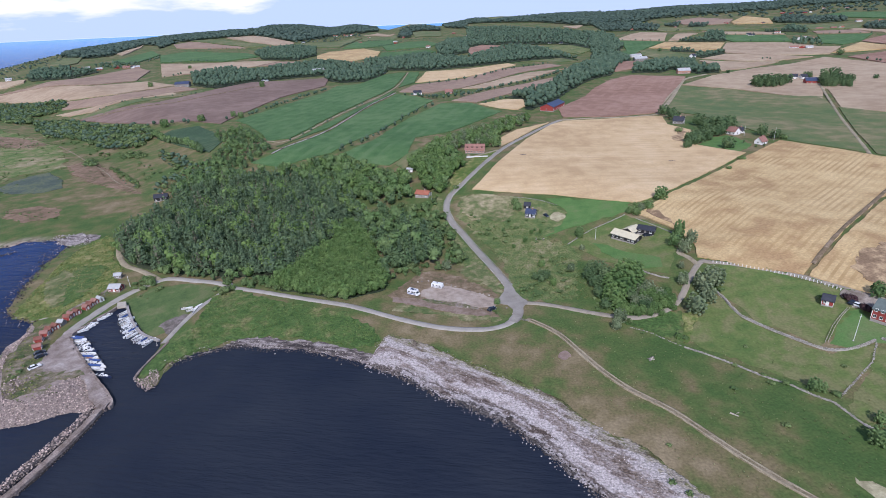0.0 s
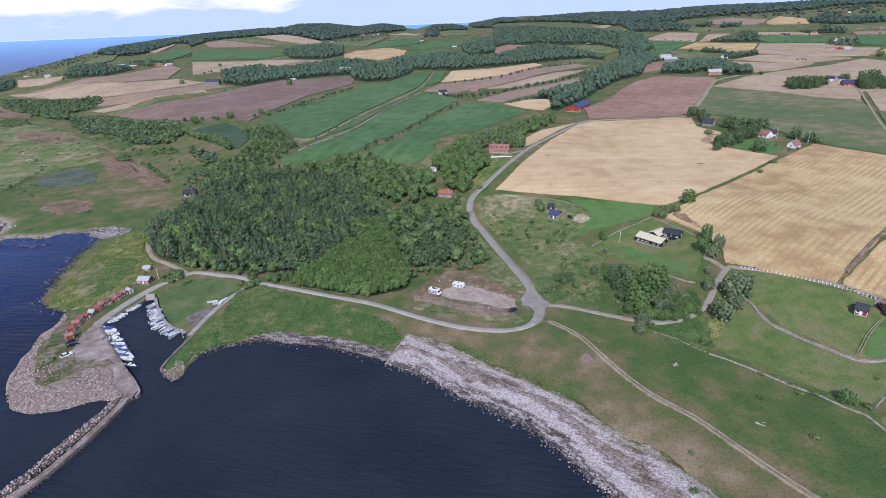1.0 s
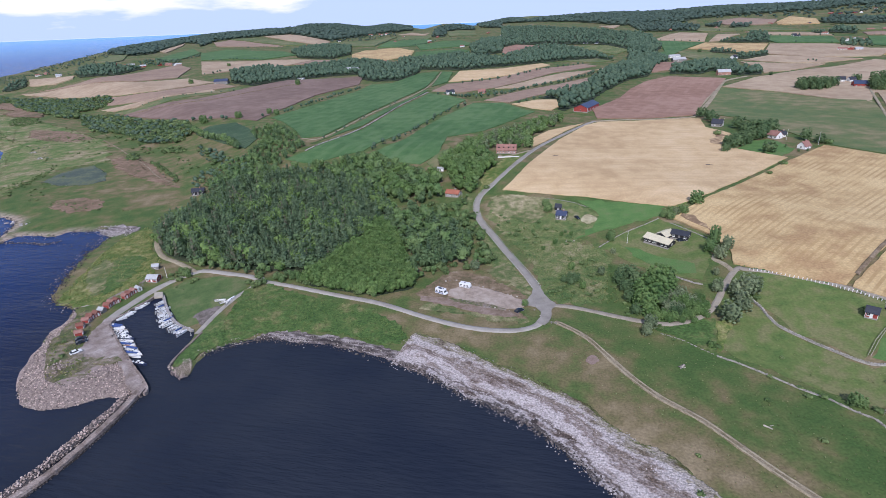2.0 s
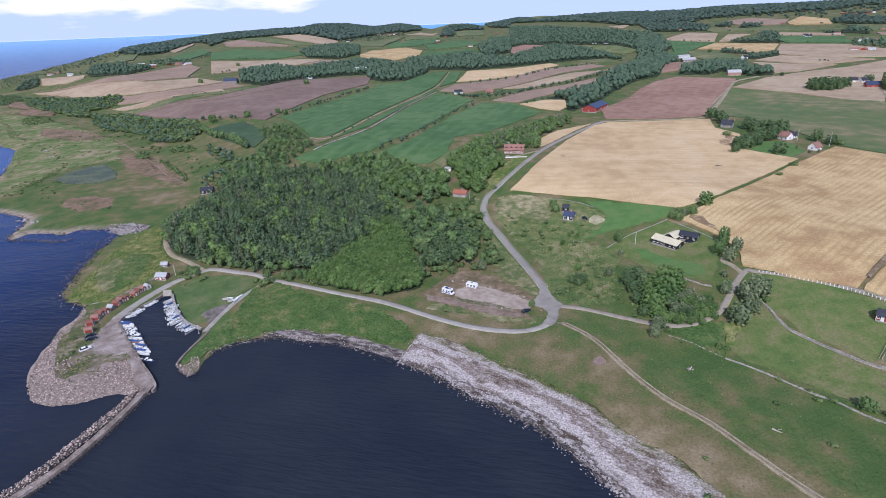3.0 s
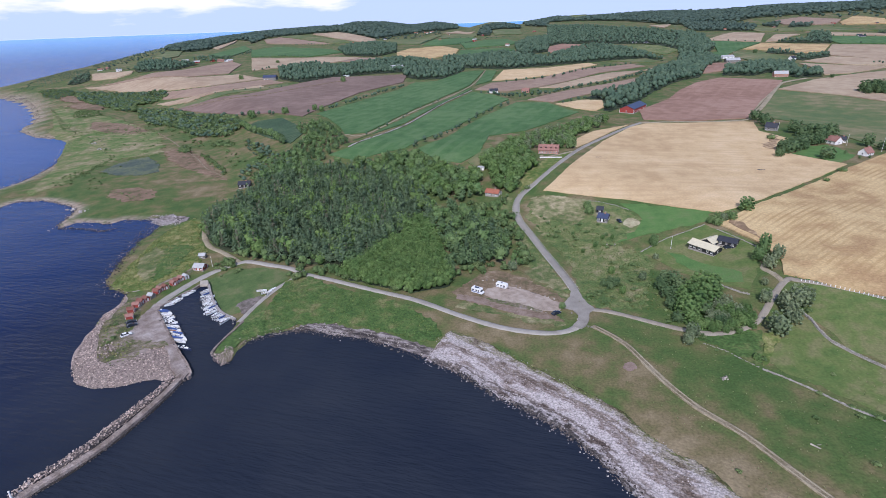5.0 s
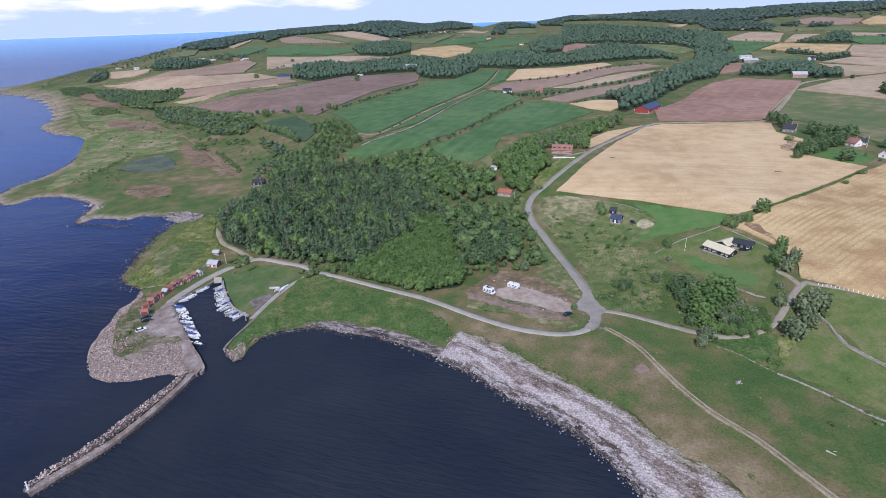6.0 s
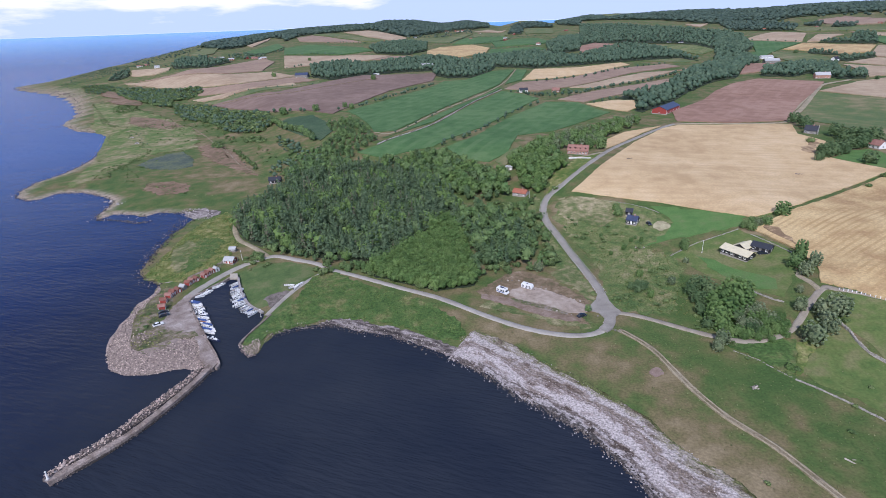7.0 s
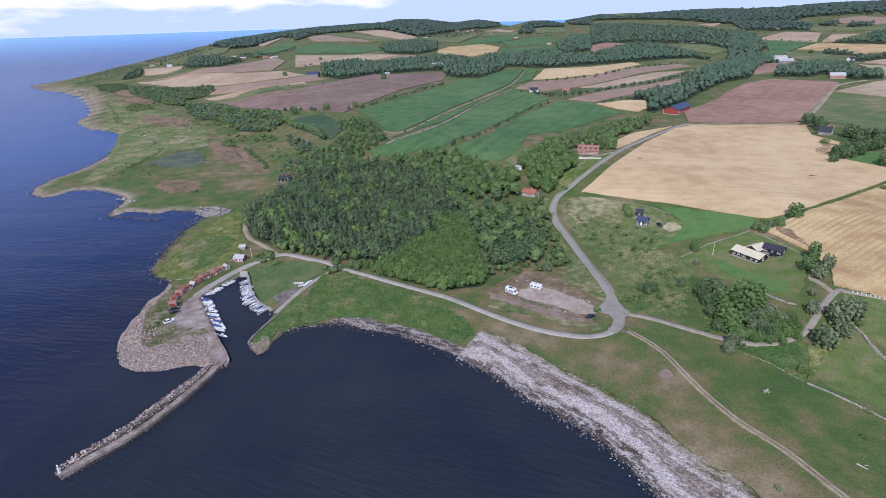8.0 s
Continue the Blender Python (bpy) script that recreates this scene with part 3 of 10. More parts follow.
l_.new(far_gloss.outputs["Result"], p_.inputs["Specular IOR Level"])
p_.inputs["Roughness"].default_value = 0.25
p_.inputs["IOR"].default_value = 1.33
w1 = noise_value(n_, l_, 3.2, 4, (0.45, 1.9, 1), turn=10)
w2 = noise_value(n_, l_, 60.0, 3, (1, 2.0, 1))
hsum = n_.new("ShaderNodeMath")
hsum.operation = "MULTIPLY_ADD"
l_.new(w2, hsum.inputs[0])
hsum.inputs[1].default_value = 3.0
l_.new(w1, hsum.inputs[2])
bumped(n_, l_, p_, hsum.outputs[0], 0.9, 0.8)
swell = n_.new("ShaderNodeMapRange")
swell.inputs["From Min"].default_value, swell.inputs["From Max"].default_value = 250, 700
swell.inputs["To Min"].default_value, swell.inputs["To Max"].default_value = 0.85, 0.7
l_.new(sea_reach.outputs[0], swell.inputs["Value"])
l_.new(swell.outputs["Result"], n_["Bump"].inputs["Strength"])
SX, SY = spread(-4900, 4900, -400, 400, 100, 1.2), spread(-4900, 4900, -200, 600, 100, 1.2)
sxx, syy = np.meshgrid(SX, SY)
si = np.arange(sxx.size).reshape(sxx.shape)
sfaces = np.stack([si[:-1, :-1], si[:-1, 1:], si[1:, 1:], si[1:, :-1]], -1).reshape(-1, 4)
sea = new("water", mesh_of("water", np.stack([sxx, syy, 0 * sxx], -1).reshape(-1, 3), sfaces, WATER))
tagged(sea, "dark blue sea with small wind ripples", "sea", kind="structure")


def jagged(poly, step, amount, rnd):
    """A closed outline cut into short pieces with a slightly uneven line."""
    out = []
    for (ax, ay), (bx, by) in zip(poly, poly[1:] + poly[:1]):
        d = math.hypot(bx - ax, by - ay)
        k = max(1, int(d / step))
        for i in range(k):
            f = i / k
            out.append((ax + (bx - ax) * f + rnd.uniform(-amount, amount), ay + (by - ay) * f + rnd.uniform(-amount, amount)))
    return out


def drape(name, mat, poly, lift, cell, skirt, rnd, rag, step=4.0, level=-9.0):
    size = max(max(p[0] for p in poly) - min(p[0] for p in poly), max(p[1] for p in poly) - min(p[1] for p in poly))
    pts = jagged(poly, max(step, size / 60 if step > 3 else 0), rag, rnd)
    bm = bmesh.new()
    face = bm.faces.new([bm.verts.new((x, y, 0)) for x, y in pts])
    bmesh.ops.triangulate(bm, faces=[face])
    xs, ys = [p[0] for p in pts], [p[1] for p in pts]
    for axis, lo, hi in ((0, min(xs), max(xs)), (1, min(ys), max(ys))):
        c = max(cell, (hi - lo) / 60)
        for k in range(1, int((hi - lo) / c) + 1):
            co, no = [0, 0, 0], [0, 0, 0]
            co[axis], no[axis] = lo + k * c, 1
            bmesh.ops.bisect_plane(bm, geom=bm.verts[:] + bm.edges[:] + bm.faces[:], plane_co=co, plane_no=no)
    for v in bm.verts:
        far = math.hypot(v.co.x, v.co.y)
        v.co.z = max(float(ground(v.co.x, v.co.y)) + lift, level) + max(0, far - 500) * 0.0012
    for f in bm.faces:
        if f.normal.z < 0:
            f.normal_flip()
    edge = [e for e in bm.edges if e.is_boundary]
    side = bmesh.ops.extrude_edge_only(bm, edges=edge)["geom"]
    for v in side:
        if isinstance(v, bmesh.types.BMVert):
            v.co.z -= skirt
    bm.normal_update()
    me = bpy.data.meshes.new(name)
    bm.to_mesh(me)
    bm.free()
    me.materials.append(mat)
    return new(name, me)


def field(name, mat, poly, label):
    rnd = random.Random(len(poly) + int(poly[0][0]))
    far = math.hypot(*poly[0])
    ob = drape(name, mat, poly, 0.6, 5 + far * 0.012, 1.5 + far * 0.003, rnd, 0.15 + far * 0.0005)
    return tagged(ob, label, "field", kind="structure")


def sheet(name, mat, poly, label, lift, rag=0.0, level=-9.0):
    rnd = random.Random(len(poly) + int(poly[0][1]))
    ob = drape(name, mat, poly, lift, 5 if level < 0 else 2, lift + (0.4 if level < 0 else 1.6), rnd, rag or 0.8 + 0.003 * max(0, math.hypot(*poly[0]) - 150), 1.6 if rag else 4.0, level)
    return tagged(ob, label, name.replace("_", " "), kind="structure")


def bend(pts, step):
    """Points along a smooth line (Catmull-Rom) every few metres."""
    p = [Vector((*a, 0)) for a in pts]
    p = [2 * p[0] - p[1]] + p + [2 * p[-1] - p[-2]]
    out = []
    for a, b, c, d in zip(p, p[1:], p[2:], p[3:]):
        k = max(2, int((c - b).length / step))
        for i in range(k):
            t = i / k
            out.append(0.5 * (2 * b + (c - a) * t + (2 * a - 5 * b + 4 * c - d) * t * t + (3 * b - a - 3 * c + d) * t ** 3))
    return out + [p[-2]]


def ribbon(name, mat, pts, width, label, lift):
    line = bend(pts, 2.0 if math.hypot(*pts[0]) < 300 else 4.0)
    rnd = random.Random(int(width * 10) + len(pts))
    verts, faces = [], []
    for i, c in enumerate(line):
        d = (line[min(i + 1, len(line) - 1)] - line[max(i - 1, 0)]).normalized()
        side = Vector((d.y, -d.x, 0))
        half = width / 2 * (1 + max(0, c.length - 900) * 0.0003) + rnd.uniform(-0.12, 0.12)
        extra = max(0, c.length - 500) * 0.0016
        for k, drop in ((-1.15, -0.5), (-1, 0), (-0.33, 0.04), (0.33, 0.04), (1, 0), (1.15, -0.5)):
            q = c + side * half * k
            verts.append((q.x, q.y, float(ground(q.x, q.y)) + lift + drop + extra))
        if i:
            for k in range(5):
                a = (i - 1) * 6 + k
                faces.append((a, a + 6, a + 7, a + 1))
    ob = new(name, mesh_of(name, verts, faces, mat, smooth_faces=True))
    return tagged(ob, label, name.replace("_", " "), kind="structure")



field("field", WHEAT, [(21.7, 349.3), (30.2, 363.8), (53.5, 416.6), (79, 471.3), (110.4, 523), (127.2, 535.7), (172.9, 533.8), (216.5, 536.4), (222.3, 532.1), (211.7, 493.5), (216.9, 478.7), (221.7, 462.2), (206.6, 444.4), (200, 425.9), (204.2, 413), (215.1, 396.8), (225.1, 383.5), (204.7, 365.4), (176.6, 341.7), (143.1, 312.6), (122.9, 300.7), (115.1, 299.1), (74.4, 325.9), (44.8, 339.2)], "ripe wheat field beside the road, pale gold")
field("field", STUBBLE, [(266, 410.8), (286.6, 377.1), (301, 349.5), (316.7, 311.3), (312.4, 306.5), (243.8, 278.5), (189, 231.9), (154, 203.5), (136.6, 212.3), (119.5, 227), (123.7, 240.7), (123.3, 258.4), (111.7, 285.7), (154.3, 316.9), (212.7, 367.9)], "cut grain field with mown swath lines")
field("field", STUBBLE, [(311.8, 304.3), (244.5, 219.9), (196.4, 163), (179.5, 171.5), (163.5, 190.3), (155.3, 201.8), (187.8, 228.4), (242.6, 274.6)], "cut grain field beyond the dark strip")
field("field", WHEAT, [(51.4, 446.3), (56.7, 479.3), (74.3, 507.9), (110.8, 533.1), (89.1, 504), (60.6, 457.9)], "small strip of ripe grain beside the road")
field("field", PLOUGH, [(129.1, 554.3), (134.7, 602.8), (183.9, 680.2), (216.3, 751.4), (256.7, 815.3), (301.2, 856.7), (368.2, 814.7), (319.1, 726.5), (274.7, 651.1), (225.8, 554.1), (176, 544.5)], "bare red-brown ploughed field")
field("field", CROP, [(239.5, 566.8), (277.5, 638.3), (325.3, 729), (368.3, 675.9), (389.6, 618.1), (422.7, 594), (390.2, 529.7), (331.9, 425.6), (299.7, 360.5), (284.7, 386.4), (269.9, 413.7), (264, 475), (258.9, 529.2)], "dull green ley field behind the cottages")
field("field", CROP, [(397.4, 533.7), (413.5, 494.1), (419.6, 425), (323, 318.4), (303.9, 353.3), (301.7, 358.5), (336.9, 426.8)], "dull green ley field past the farm track")
field("field", CROP_LUSH, [(-232.2, 625.6), (-204.3, 699.4), (-167.5, 818.8), (-158.9, 895.2), (-123.6, 910.4), (-92.7, 1040.9), (-54.6, 1061.3), (-65.2, 852.7), (-117.4, 630.6), (-141.4, 511.4), (-160.5, 505.1), (-177.3, 542.1), (-209.1, 597.2)], "deep green crop field with tractor lines")
field("field", CROP_LUSH, [(-49.2, 1059.9), (-29.8, 1054.5), (-34.9, 906.2), (-57.2, 851.2)], "deep green crop field")
field("field", CROP_LUSH, [(-145.4, 479.1), (-134.9, 503.3), (-112.2, 600.8), (-60.2, 819.5), (-63.1, 790.2), (-92.9, 646.9), (-110.5, 556.4)], "long strip of deep green crop")
field("field", CROP_LUSH, [(-158.1, 442), (-143.2, 457.3), (-106.8, 536.3), (-82, 671.2), (-55.6, 776.9), (-25, 741.7), (-4.3, 701.6), (-30.7, 619.6), (-54.6, 530.8), (-78.9, 484.8), (-91.6, 453), (-114, 441.1), (-131, 429.8)], "deep green crop field below the white track")
field("field", CROP_LUSH, [(-80.4, 451), (-60.5, 483.4), (-29.3, 588), (4.8, 672.9), (41.9, 665.1), (60.9, 616.9), (71.7, 601.9), (44.3, 560.2), (11.8, 511.7), (-20.6, 491.8), (-26.2, 439.6), (-39.8, 420.6), (-61.3, 427.2)], "deep green crop field behind the wood")
field("field", CROP, [(-35.3, 422.4), (-25, 444.6), (-15.7, 451.8), (-15.3, 437.6), (-27.7, 409.8)], "grass paddock behind the wood")
field("field", CROP_DARK, [(-309.7, 592.9), (-300.8, 612.6), (-268.4, 611.1), (-234.1, 566.3), (-209.7, 522.5), (-212.2, 492.8), (-245.3, 523)], "small green field above the scarp")
field("field", PLOUGH_DARK, [(-508.1, 776.2), (-400.6, 786.4), (-327.6, 994.3), (-192.3, 1012.3), (-180.4, 905.2), (-221.5, 793.4), (-239.9, 669), (-243.8, 609.9), (-287.4, 640.4), (-336.9, 651.4), (-420.6, 705.5)], "bare brown ploughed field")
field("field", STUBBLE_PALE, [(-595.1, 857.8), (-523.4, 839.2), (-449.1, 847.6), (-424.4, 897.6), (-407.4, 872.9), (-505, 807.3), (-553.1, 824.1)], "pale stubble strip")
field("field", CROP, [(-541.4, 805.3), (-498, 795.2), (-403.1, 871.8), (-380, 905.5), (-365.8, 874.9), (-478.1, 760.4)], "narrow green strip")
field("field", PLOUGH_PALE, [(-635, 936), (-515.3, 898.5), (-454.3, 988.1), (-395.7, 924.4), (-485.7, 825.5), (-610.6, 892.1)], "fallow brown field")
field("field", STUBBLE_PALE, [(-920.9, 1097.8), (-796, 1073.2), (-629.4, 1024.4), (-551.6, 1075.4), (-464.5, 998.9), (-522.7, 912.3), (-647.4, 947), (-760.2, 1001.6)], "pale stubble field by the sea")
field("field", PLOUGH_PALE, [(-884.8, 1103.3), (-785.8, 1087.8), (-728.8, 1171.6), (-728.1, 1388.6), (-652.8, 1295.8), (-584.2, 1097.4), (-639.5, 1041.8), (-799.5, 1078.2)], "fallow brown field by the sea")
field("field", PLOUGH_PALE, [(-1116, 2467), (-1097, 2602), (-721, 2100), (-661, 2006), (-800, 2062), (-981, 2190)], "brown stubble field on the hill")
field("field", CROP, [(-1118, 2659), (-1042, 2698), (-691, 2198), (-569, 2026), (-665, 2038), (-730, 2139)], "green pasture on the hill")
field("field", STUBBLE_PALE, [(-994, 2767), (-861, 2748), (-684, 2442), (-519, 2134), (-500, 2015), (-564, 2043), (-693, 2239)], "pale stubble field on the hill")
field("field", CROP_LUSH, [(-866, 1803), (-827, 1930), (-569, 1725), (-488, 1595), (-556, 1500), (-658, 1546), (-728, 1510)], "green pasture")
field("field", STUBBLE_PALE, [(-709, 1470), (-464, 1464), (-389, 1424), (-421, 1327), (-447, 1306), (-531, 1169), (-554, 1141)], "pale stubble field")
field("field", PLOUGH_PALE, [(-415, 1329), (-384, 1417), (-340, 1403), (-350, 1327)], "fallow brown field")
field("field", STUBBLE, [(-321, 1555), (-312, 1704), (-219, 1762), (-156, 1641), (-149, 1464), (-194, 1366), (-298, 1441)], "ripe grain field")
field("field", CROP, [(-499, 2052), (-410, 2186), (-295, 2382), (-306, 2154), (-308, 1871), (-393, 1908)], "green pasture below the hills")
field("field", CROP_LUSH, [(-290, 1813), (-289, 2100), (-167, 2362), (-131, 2104), (-172, 1856), (-222, 1790)], "green pasture below the hills")
field("field", CROP_LUSH, [(-180, 1944), (-21, 2040), (29, 1828), (-31, 1708), (-140, 1670)], "green pasture with hedges")
field("field", CROP, [(-291, 2386), (-181, 2718), (-147, 2371), (-280, 2178)], "green pasture below the hills")
field("field", CROP_LUSH, [(-138, 1373), (-147, 1605), (-105, 1589), (-15, 1608), (6, 1548), (-76, 1442), (-122, 1330)], "green pasture with hedges")
field("field", CROP, [(-96, 2638), (31, 2948), (37, 2468), (-73, 2283)], "green pasture below the ridge")
field("field", STUBBLE_PALE, [(-312, 2565), (-282, 2894), (-191, 2858), (-197, 2773)], "pale stubble field below the ridge")
field("field", CROP, [(-1092, 1613), (-1284, 1985), (-1195, 1942), (-1007, 1607), (-990, 1499)], "green pasture on the headland")
field("field", CROP_LUSH, [(-908, 1600), (-967, 1846), (-1028, 2089), (-890, 1849), (-805, 1547), (-814, 1474)], "green pasture on the hill")
field("field", STUBBLE_PALE, [(-1046, 1284), (-882, 1213), (-857, 1172), (-880, 1150), (-967, 1183)], "pale stubble field")
field("field", STUBBLE_PALE, [(-1108, 1997), (-1306, 2585), (-1203, 2354), (-1036, 1904)], "pale stubble strip on the hill")
field("field", PLOUGH, [(96, 1601), (142, 1678), (215, 1598), (167, 1458), (88, 1441)], "bare brown field")
field("field", SLOPEGRASS, [(294, 1560), (370, 1532), (382, 1364), (328, 1283), (288, 1448)], "rough olive grass field")
field("field", STUBBLE_PALE, [(546, 2419), (626, 2408), (553, 2220)], "pale stubble field in the woods")
field("field", CROP, [(537, 2068), (614, 2096), (585, 2004)], "green clearing in the woods")
field("field", CROP, [(195, 1180), (273, 1214), (290, 1146), (255, 1127)], "narrow green field")
field("field", CROP, [(317, 4886), (415, 3942), (513, 3438), (321, 3288)], "green pasture on the ridge")
field("field", STUBBLE_PALE, [(515, 1616), (667, 1852), (714, 1744), (613, 1512), (540, 1574)], "pale stubble field")
field("field", STUBBLE_PALE, [(621, 1505), (720, 1685), (770, 1662), (657, 1516)], "pale stubble field")
field("field", CROP_LUSH, [(402, 1249), (441, 1295), (488, 1461), (516, 1582), (603, 1491), (514, 1362), (418, 1193)], "green field")
field("field", STUBBLE, [(511, 1346), (600, 1475), (703, 1370), (620, 1224), (556, 1201), (550, 1292)], "pale grain field")
field("field", STUBBLE_PALE, [(703, 1361), (796, 1276), (789, 1152), (818, 1131), (719, 1020), (623, 1044), (584, 1125), (615, 1204)], "patchy stubble field")
field("field", CROP, [(469, 1289), (512, 1225), (503, 1099), (472, 1046), (435, 1071), (438, 1190)], "dull green field")
field("field", STUBBLE_PALE, [(501, 1054), (573, 1104), (671, 991), (584, 961), (543, 984)], "pale stubble field")
field("field", STUBBLE_PALE, [(485, 1027), (535, 969), (584, 947), (482, 868), (441, 857), (464, 911)], "pale stubble field")
field("field", CROP_LUSH, [(794, 1558), (886, 1437), (823, 1302), (731, 1383), (740, 1437)], "green field")
field("field", CROP_LUSH, [(932, 1378), (1038, 1341), (928, 1224), (852, 1176), (844, 1225)], "green field")
field("field", STUBBLE_PALE, [(821, 1740), (913, 1575), (906, 1462), (812, 1584)], "pale strip")
field("field", PLOUGH_PALE, [(991, 1488), (1077, 1452), (1053, 1370), (964, 1429)], "brown field")
field("field", STUBBLE, [(739, 1040), (907, 1200), (895, 1113), (841, 1043), (759, 1036)], "grain field")
field("field", PLOUGH, [(925, 1222), (1036, 1297), (915, 1138)], "brown field")
field("field", STUBBLE_PALE, [(1121, 1509), (1124, 1411), (1078, 1351), (1076, 1488)], "pale strip")
field("field", CROP, [(1107, 1817), (1143, 1714), (1202, 1599), (1134, 1515), (1028, 1555), (1095, 1683)], "green field")
field("field", CROP_LUSH, [(1366, 2055), (1537, 2147), (1605, 2035), (1420, 1794), (1397, 1932)], "green field on the hill")
field("field", PLOUGH_PALE, [(963, 2286), (1097, 2388), (1132, 2171), (1034, 2010), (961, 1988), (907, 2083)], "fallow field")
field("field", STUBBLE, [(1066, 2052), (1228, 2278), (1219, 2086), (1116, 1882), (1022, 1948)], "cut grain field")
field("field", CROP, [(755, 2071), (847, 1908), (932, 1909), (964, 1839), (968, 1672), (837, 1776), (732, 1827)], "green field")
field("field", WHEAT, [(-33.1, 906), (-17.2, 1059.3), (65.5, 1068.1), (148.8, 1149.4), (160.3, 1112.1), (79.8, 981.1), (20.5, 938.5)], "ripe grain field")
field("field", PLOUGH_PALE, [(-53.9, 799.8), (-33.8, 875.6), (38.8, 926.6), (125.5, 1043.9), (222.8, 1103.6), (240.4, 1063.2), (145.8, 973.3), (34.3, 813.5), (-6.4, 776)], "fallow brown field")
field("field", STUBBLE_PALE, [(38, 805.8), (110.2, 910.1), (163.7, 966.9), (240.7, 999), (270, 1060.6), (162.1, 902.8), (74.3, 806.6)], "pale stubble strip between hedges")
field("field", PLOUGH_PALE, [(19, 691.5), (79.6, 778.4), (183.6, 879.4), (196.4, 860.5), (162.1, 810.4), (88, 717.5), (48.8, 667.8)], "fallow field edged by hedges")
field("field", WHEAT, [(51.2, 655.2), (83.5, 679), (106.7, 676.1), (102.7, 627.9), (90.2, 605.5), (70.8, 622.1)], "small ripe grain field")
field("field", PLOUGH, [(296.4, 919.8), (356.8, 1083.3), (408.7, 1061.1), (356.2, 955.4)], "bare brown field")
field("field", STUBBLE_PALE, [(330.7, 738.1), (404.4, 809.8), (489.3, 859.4), (582, 910.3), (678.1, 971.3), (685.8, 844.8), (716.4, 753.6), (486.4, 499.1), (479.2, 578.8), (459.9, 646.5), (413.2, 580.8), (393.9, 625.4), (372.8, 684.6)], "wide pale stubble field")
field("field", STUBBLE_PALE, [(462.4, 645.3), (528, 641.8), (550.8, 570.3), (431.6, 438.3), (417.2, 498.9), (394.3, 524.5)], "pale stubble field past the farm")
field("field", PLOUGH, [(710.2, 961.3), (806.7, 1000.8), (849.8, 901.5), (725.9, 764.2), (690.5, 850.9)], "brown field")
sheet("lawn", LAWN, [(63.5, 326.1), (79.8, 319.2), (105.4, 305.6), (112.5, 300.6), (107.4, 289.3), (85, 285.8), (69.1, 281.4), (56.8, 276.1), (71.1, 291.5), (75.7, 302), (73.4, 311.9)], "bright mown grass behind the black cottage", 0.1)
sheet("lawn", LAWN_DULL, [(68.4, 265.8), (83.2, 277.9), (104.5, 286.8), (111.1, 279.8), (122.2, 254), (112.4, 235.1), (102.6, 217.8), (92.4, 226.1), (82.1, 241.5)], "mown garden grass round the house", 0.1)
sheet("lawn", LAWN, [(77.9, 267.6), (86.4, 257.3), (96.1, 245.1), (104.5, 233.4), (102.9, 225.7), (95.4, 227.9), (85, 242.5)], "brighter mown strip in the garden", 0.2)
sheet("lawn", LAWN_MID, [(-157.3, 231.3), (-149.2, 244.2), (-130.7, 245.4), (-113.4, 241), (-113.7, 232.7), (-117.3, 218.3), (-121.4, 205.4), (-126.8, 199.4), (-135.8, 207.4), (-146.6, 218.4)], "mown green beside the harbour", 0.08)
sheet("lawn", LAWN_DULL, [(124.6, 218.3), (140.2, 209.6), (154.5, 197.3), (168, 184.1), (156.6, 176.6), (140.7, 164.7), (135.9, 162), (130, 170.7), (122.7, 178.6), (120.2, 188.9), (117.8, 198.2), (118.9, 206.8)], "grazed paddock inside the stone wall", 0.1)
sheet("lawn", LAWN, [(138.4, 161.7), (144.6, 167.7), (155.7, 177.2), (159.5, 177.1), (160.4, 167.3), (167.7, 156.5), (164.8, 152.7), (152.3, 160.1), (143, 159.2)], "bright lawn by the red house", 0.1)
sheet("lawn", LAWN, [(204.1, 414.9), (226.2, 435.9), (240.1, 437.8), (240.9, 405.1), (223.8, 389), (217.8, 397.8)], "cottage lawn", 0.3)
sheet("sand_patch", REDSOIL, [(46.6, 168.5), (46.4, 167.6), (45.4, 167), (44.6, 166.4), (43.9, 165.8), (43, 165.7), (42.4, 166.3), (41.9, 166.9), (41.4, 167.5), (41.8, 168.4), (42.2, 169.3), (42.3, 170), (43, 170.6), (44.2, 171.2), (45, 171.3), (45.7, 170.6), (46.2, 170), (46.3, 169.4)], "small round patch of bare reddish soil", 0.14, 0.2)
sheet("sand_patch", SAND, [(73.9, 297.6), (73.5, 295.8), (71.7, 295), (70.1, 294.1), (68.8, 293.1), (67.2, 293.5), (66.1, 295.1), (65, 296.6), (64.2, 298.1), (64.8, 299.8), (65.7, 301.6), (65.8, 302.8), (67.2, 303.8), (69.3, 304.7), (70.8, 304.4), (72.2, 302.7), (73.1, 301.1), (73.4, 299.7)], "bare sandy round patch in the grass", 0.14, 0.5)
sheet("gravel_yard", YARD, [(-10.5, 226.7), (-1.9, 230.7), (7.4, 226.1), (17.5, 218.5), (25.7, 211.4), (20.9, 207), (13.1, 206.9), (3.3, 211.3), (-5.7, 215.3), (-11.8, 220.6)], "gravel car park with campers", 0.16, 0.5)
sheet("soil_verge", SOIL, [(-27.1, 222.2), (-16.1, 239.7), (-6.4, 247.3), (6.4, 239.6), (21.6, 222.3), (27, 211.9), (26.7, 209.4), (19.1, 206), (23.3, 198.6), (12.8, 201.3), (-4.2, 207.8), (-19.8, 214.2)], "bare brown soil round the car park", 0.08, 1.0)
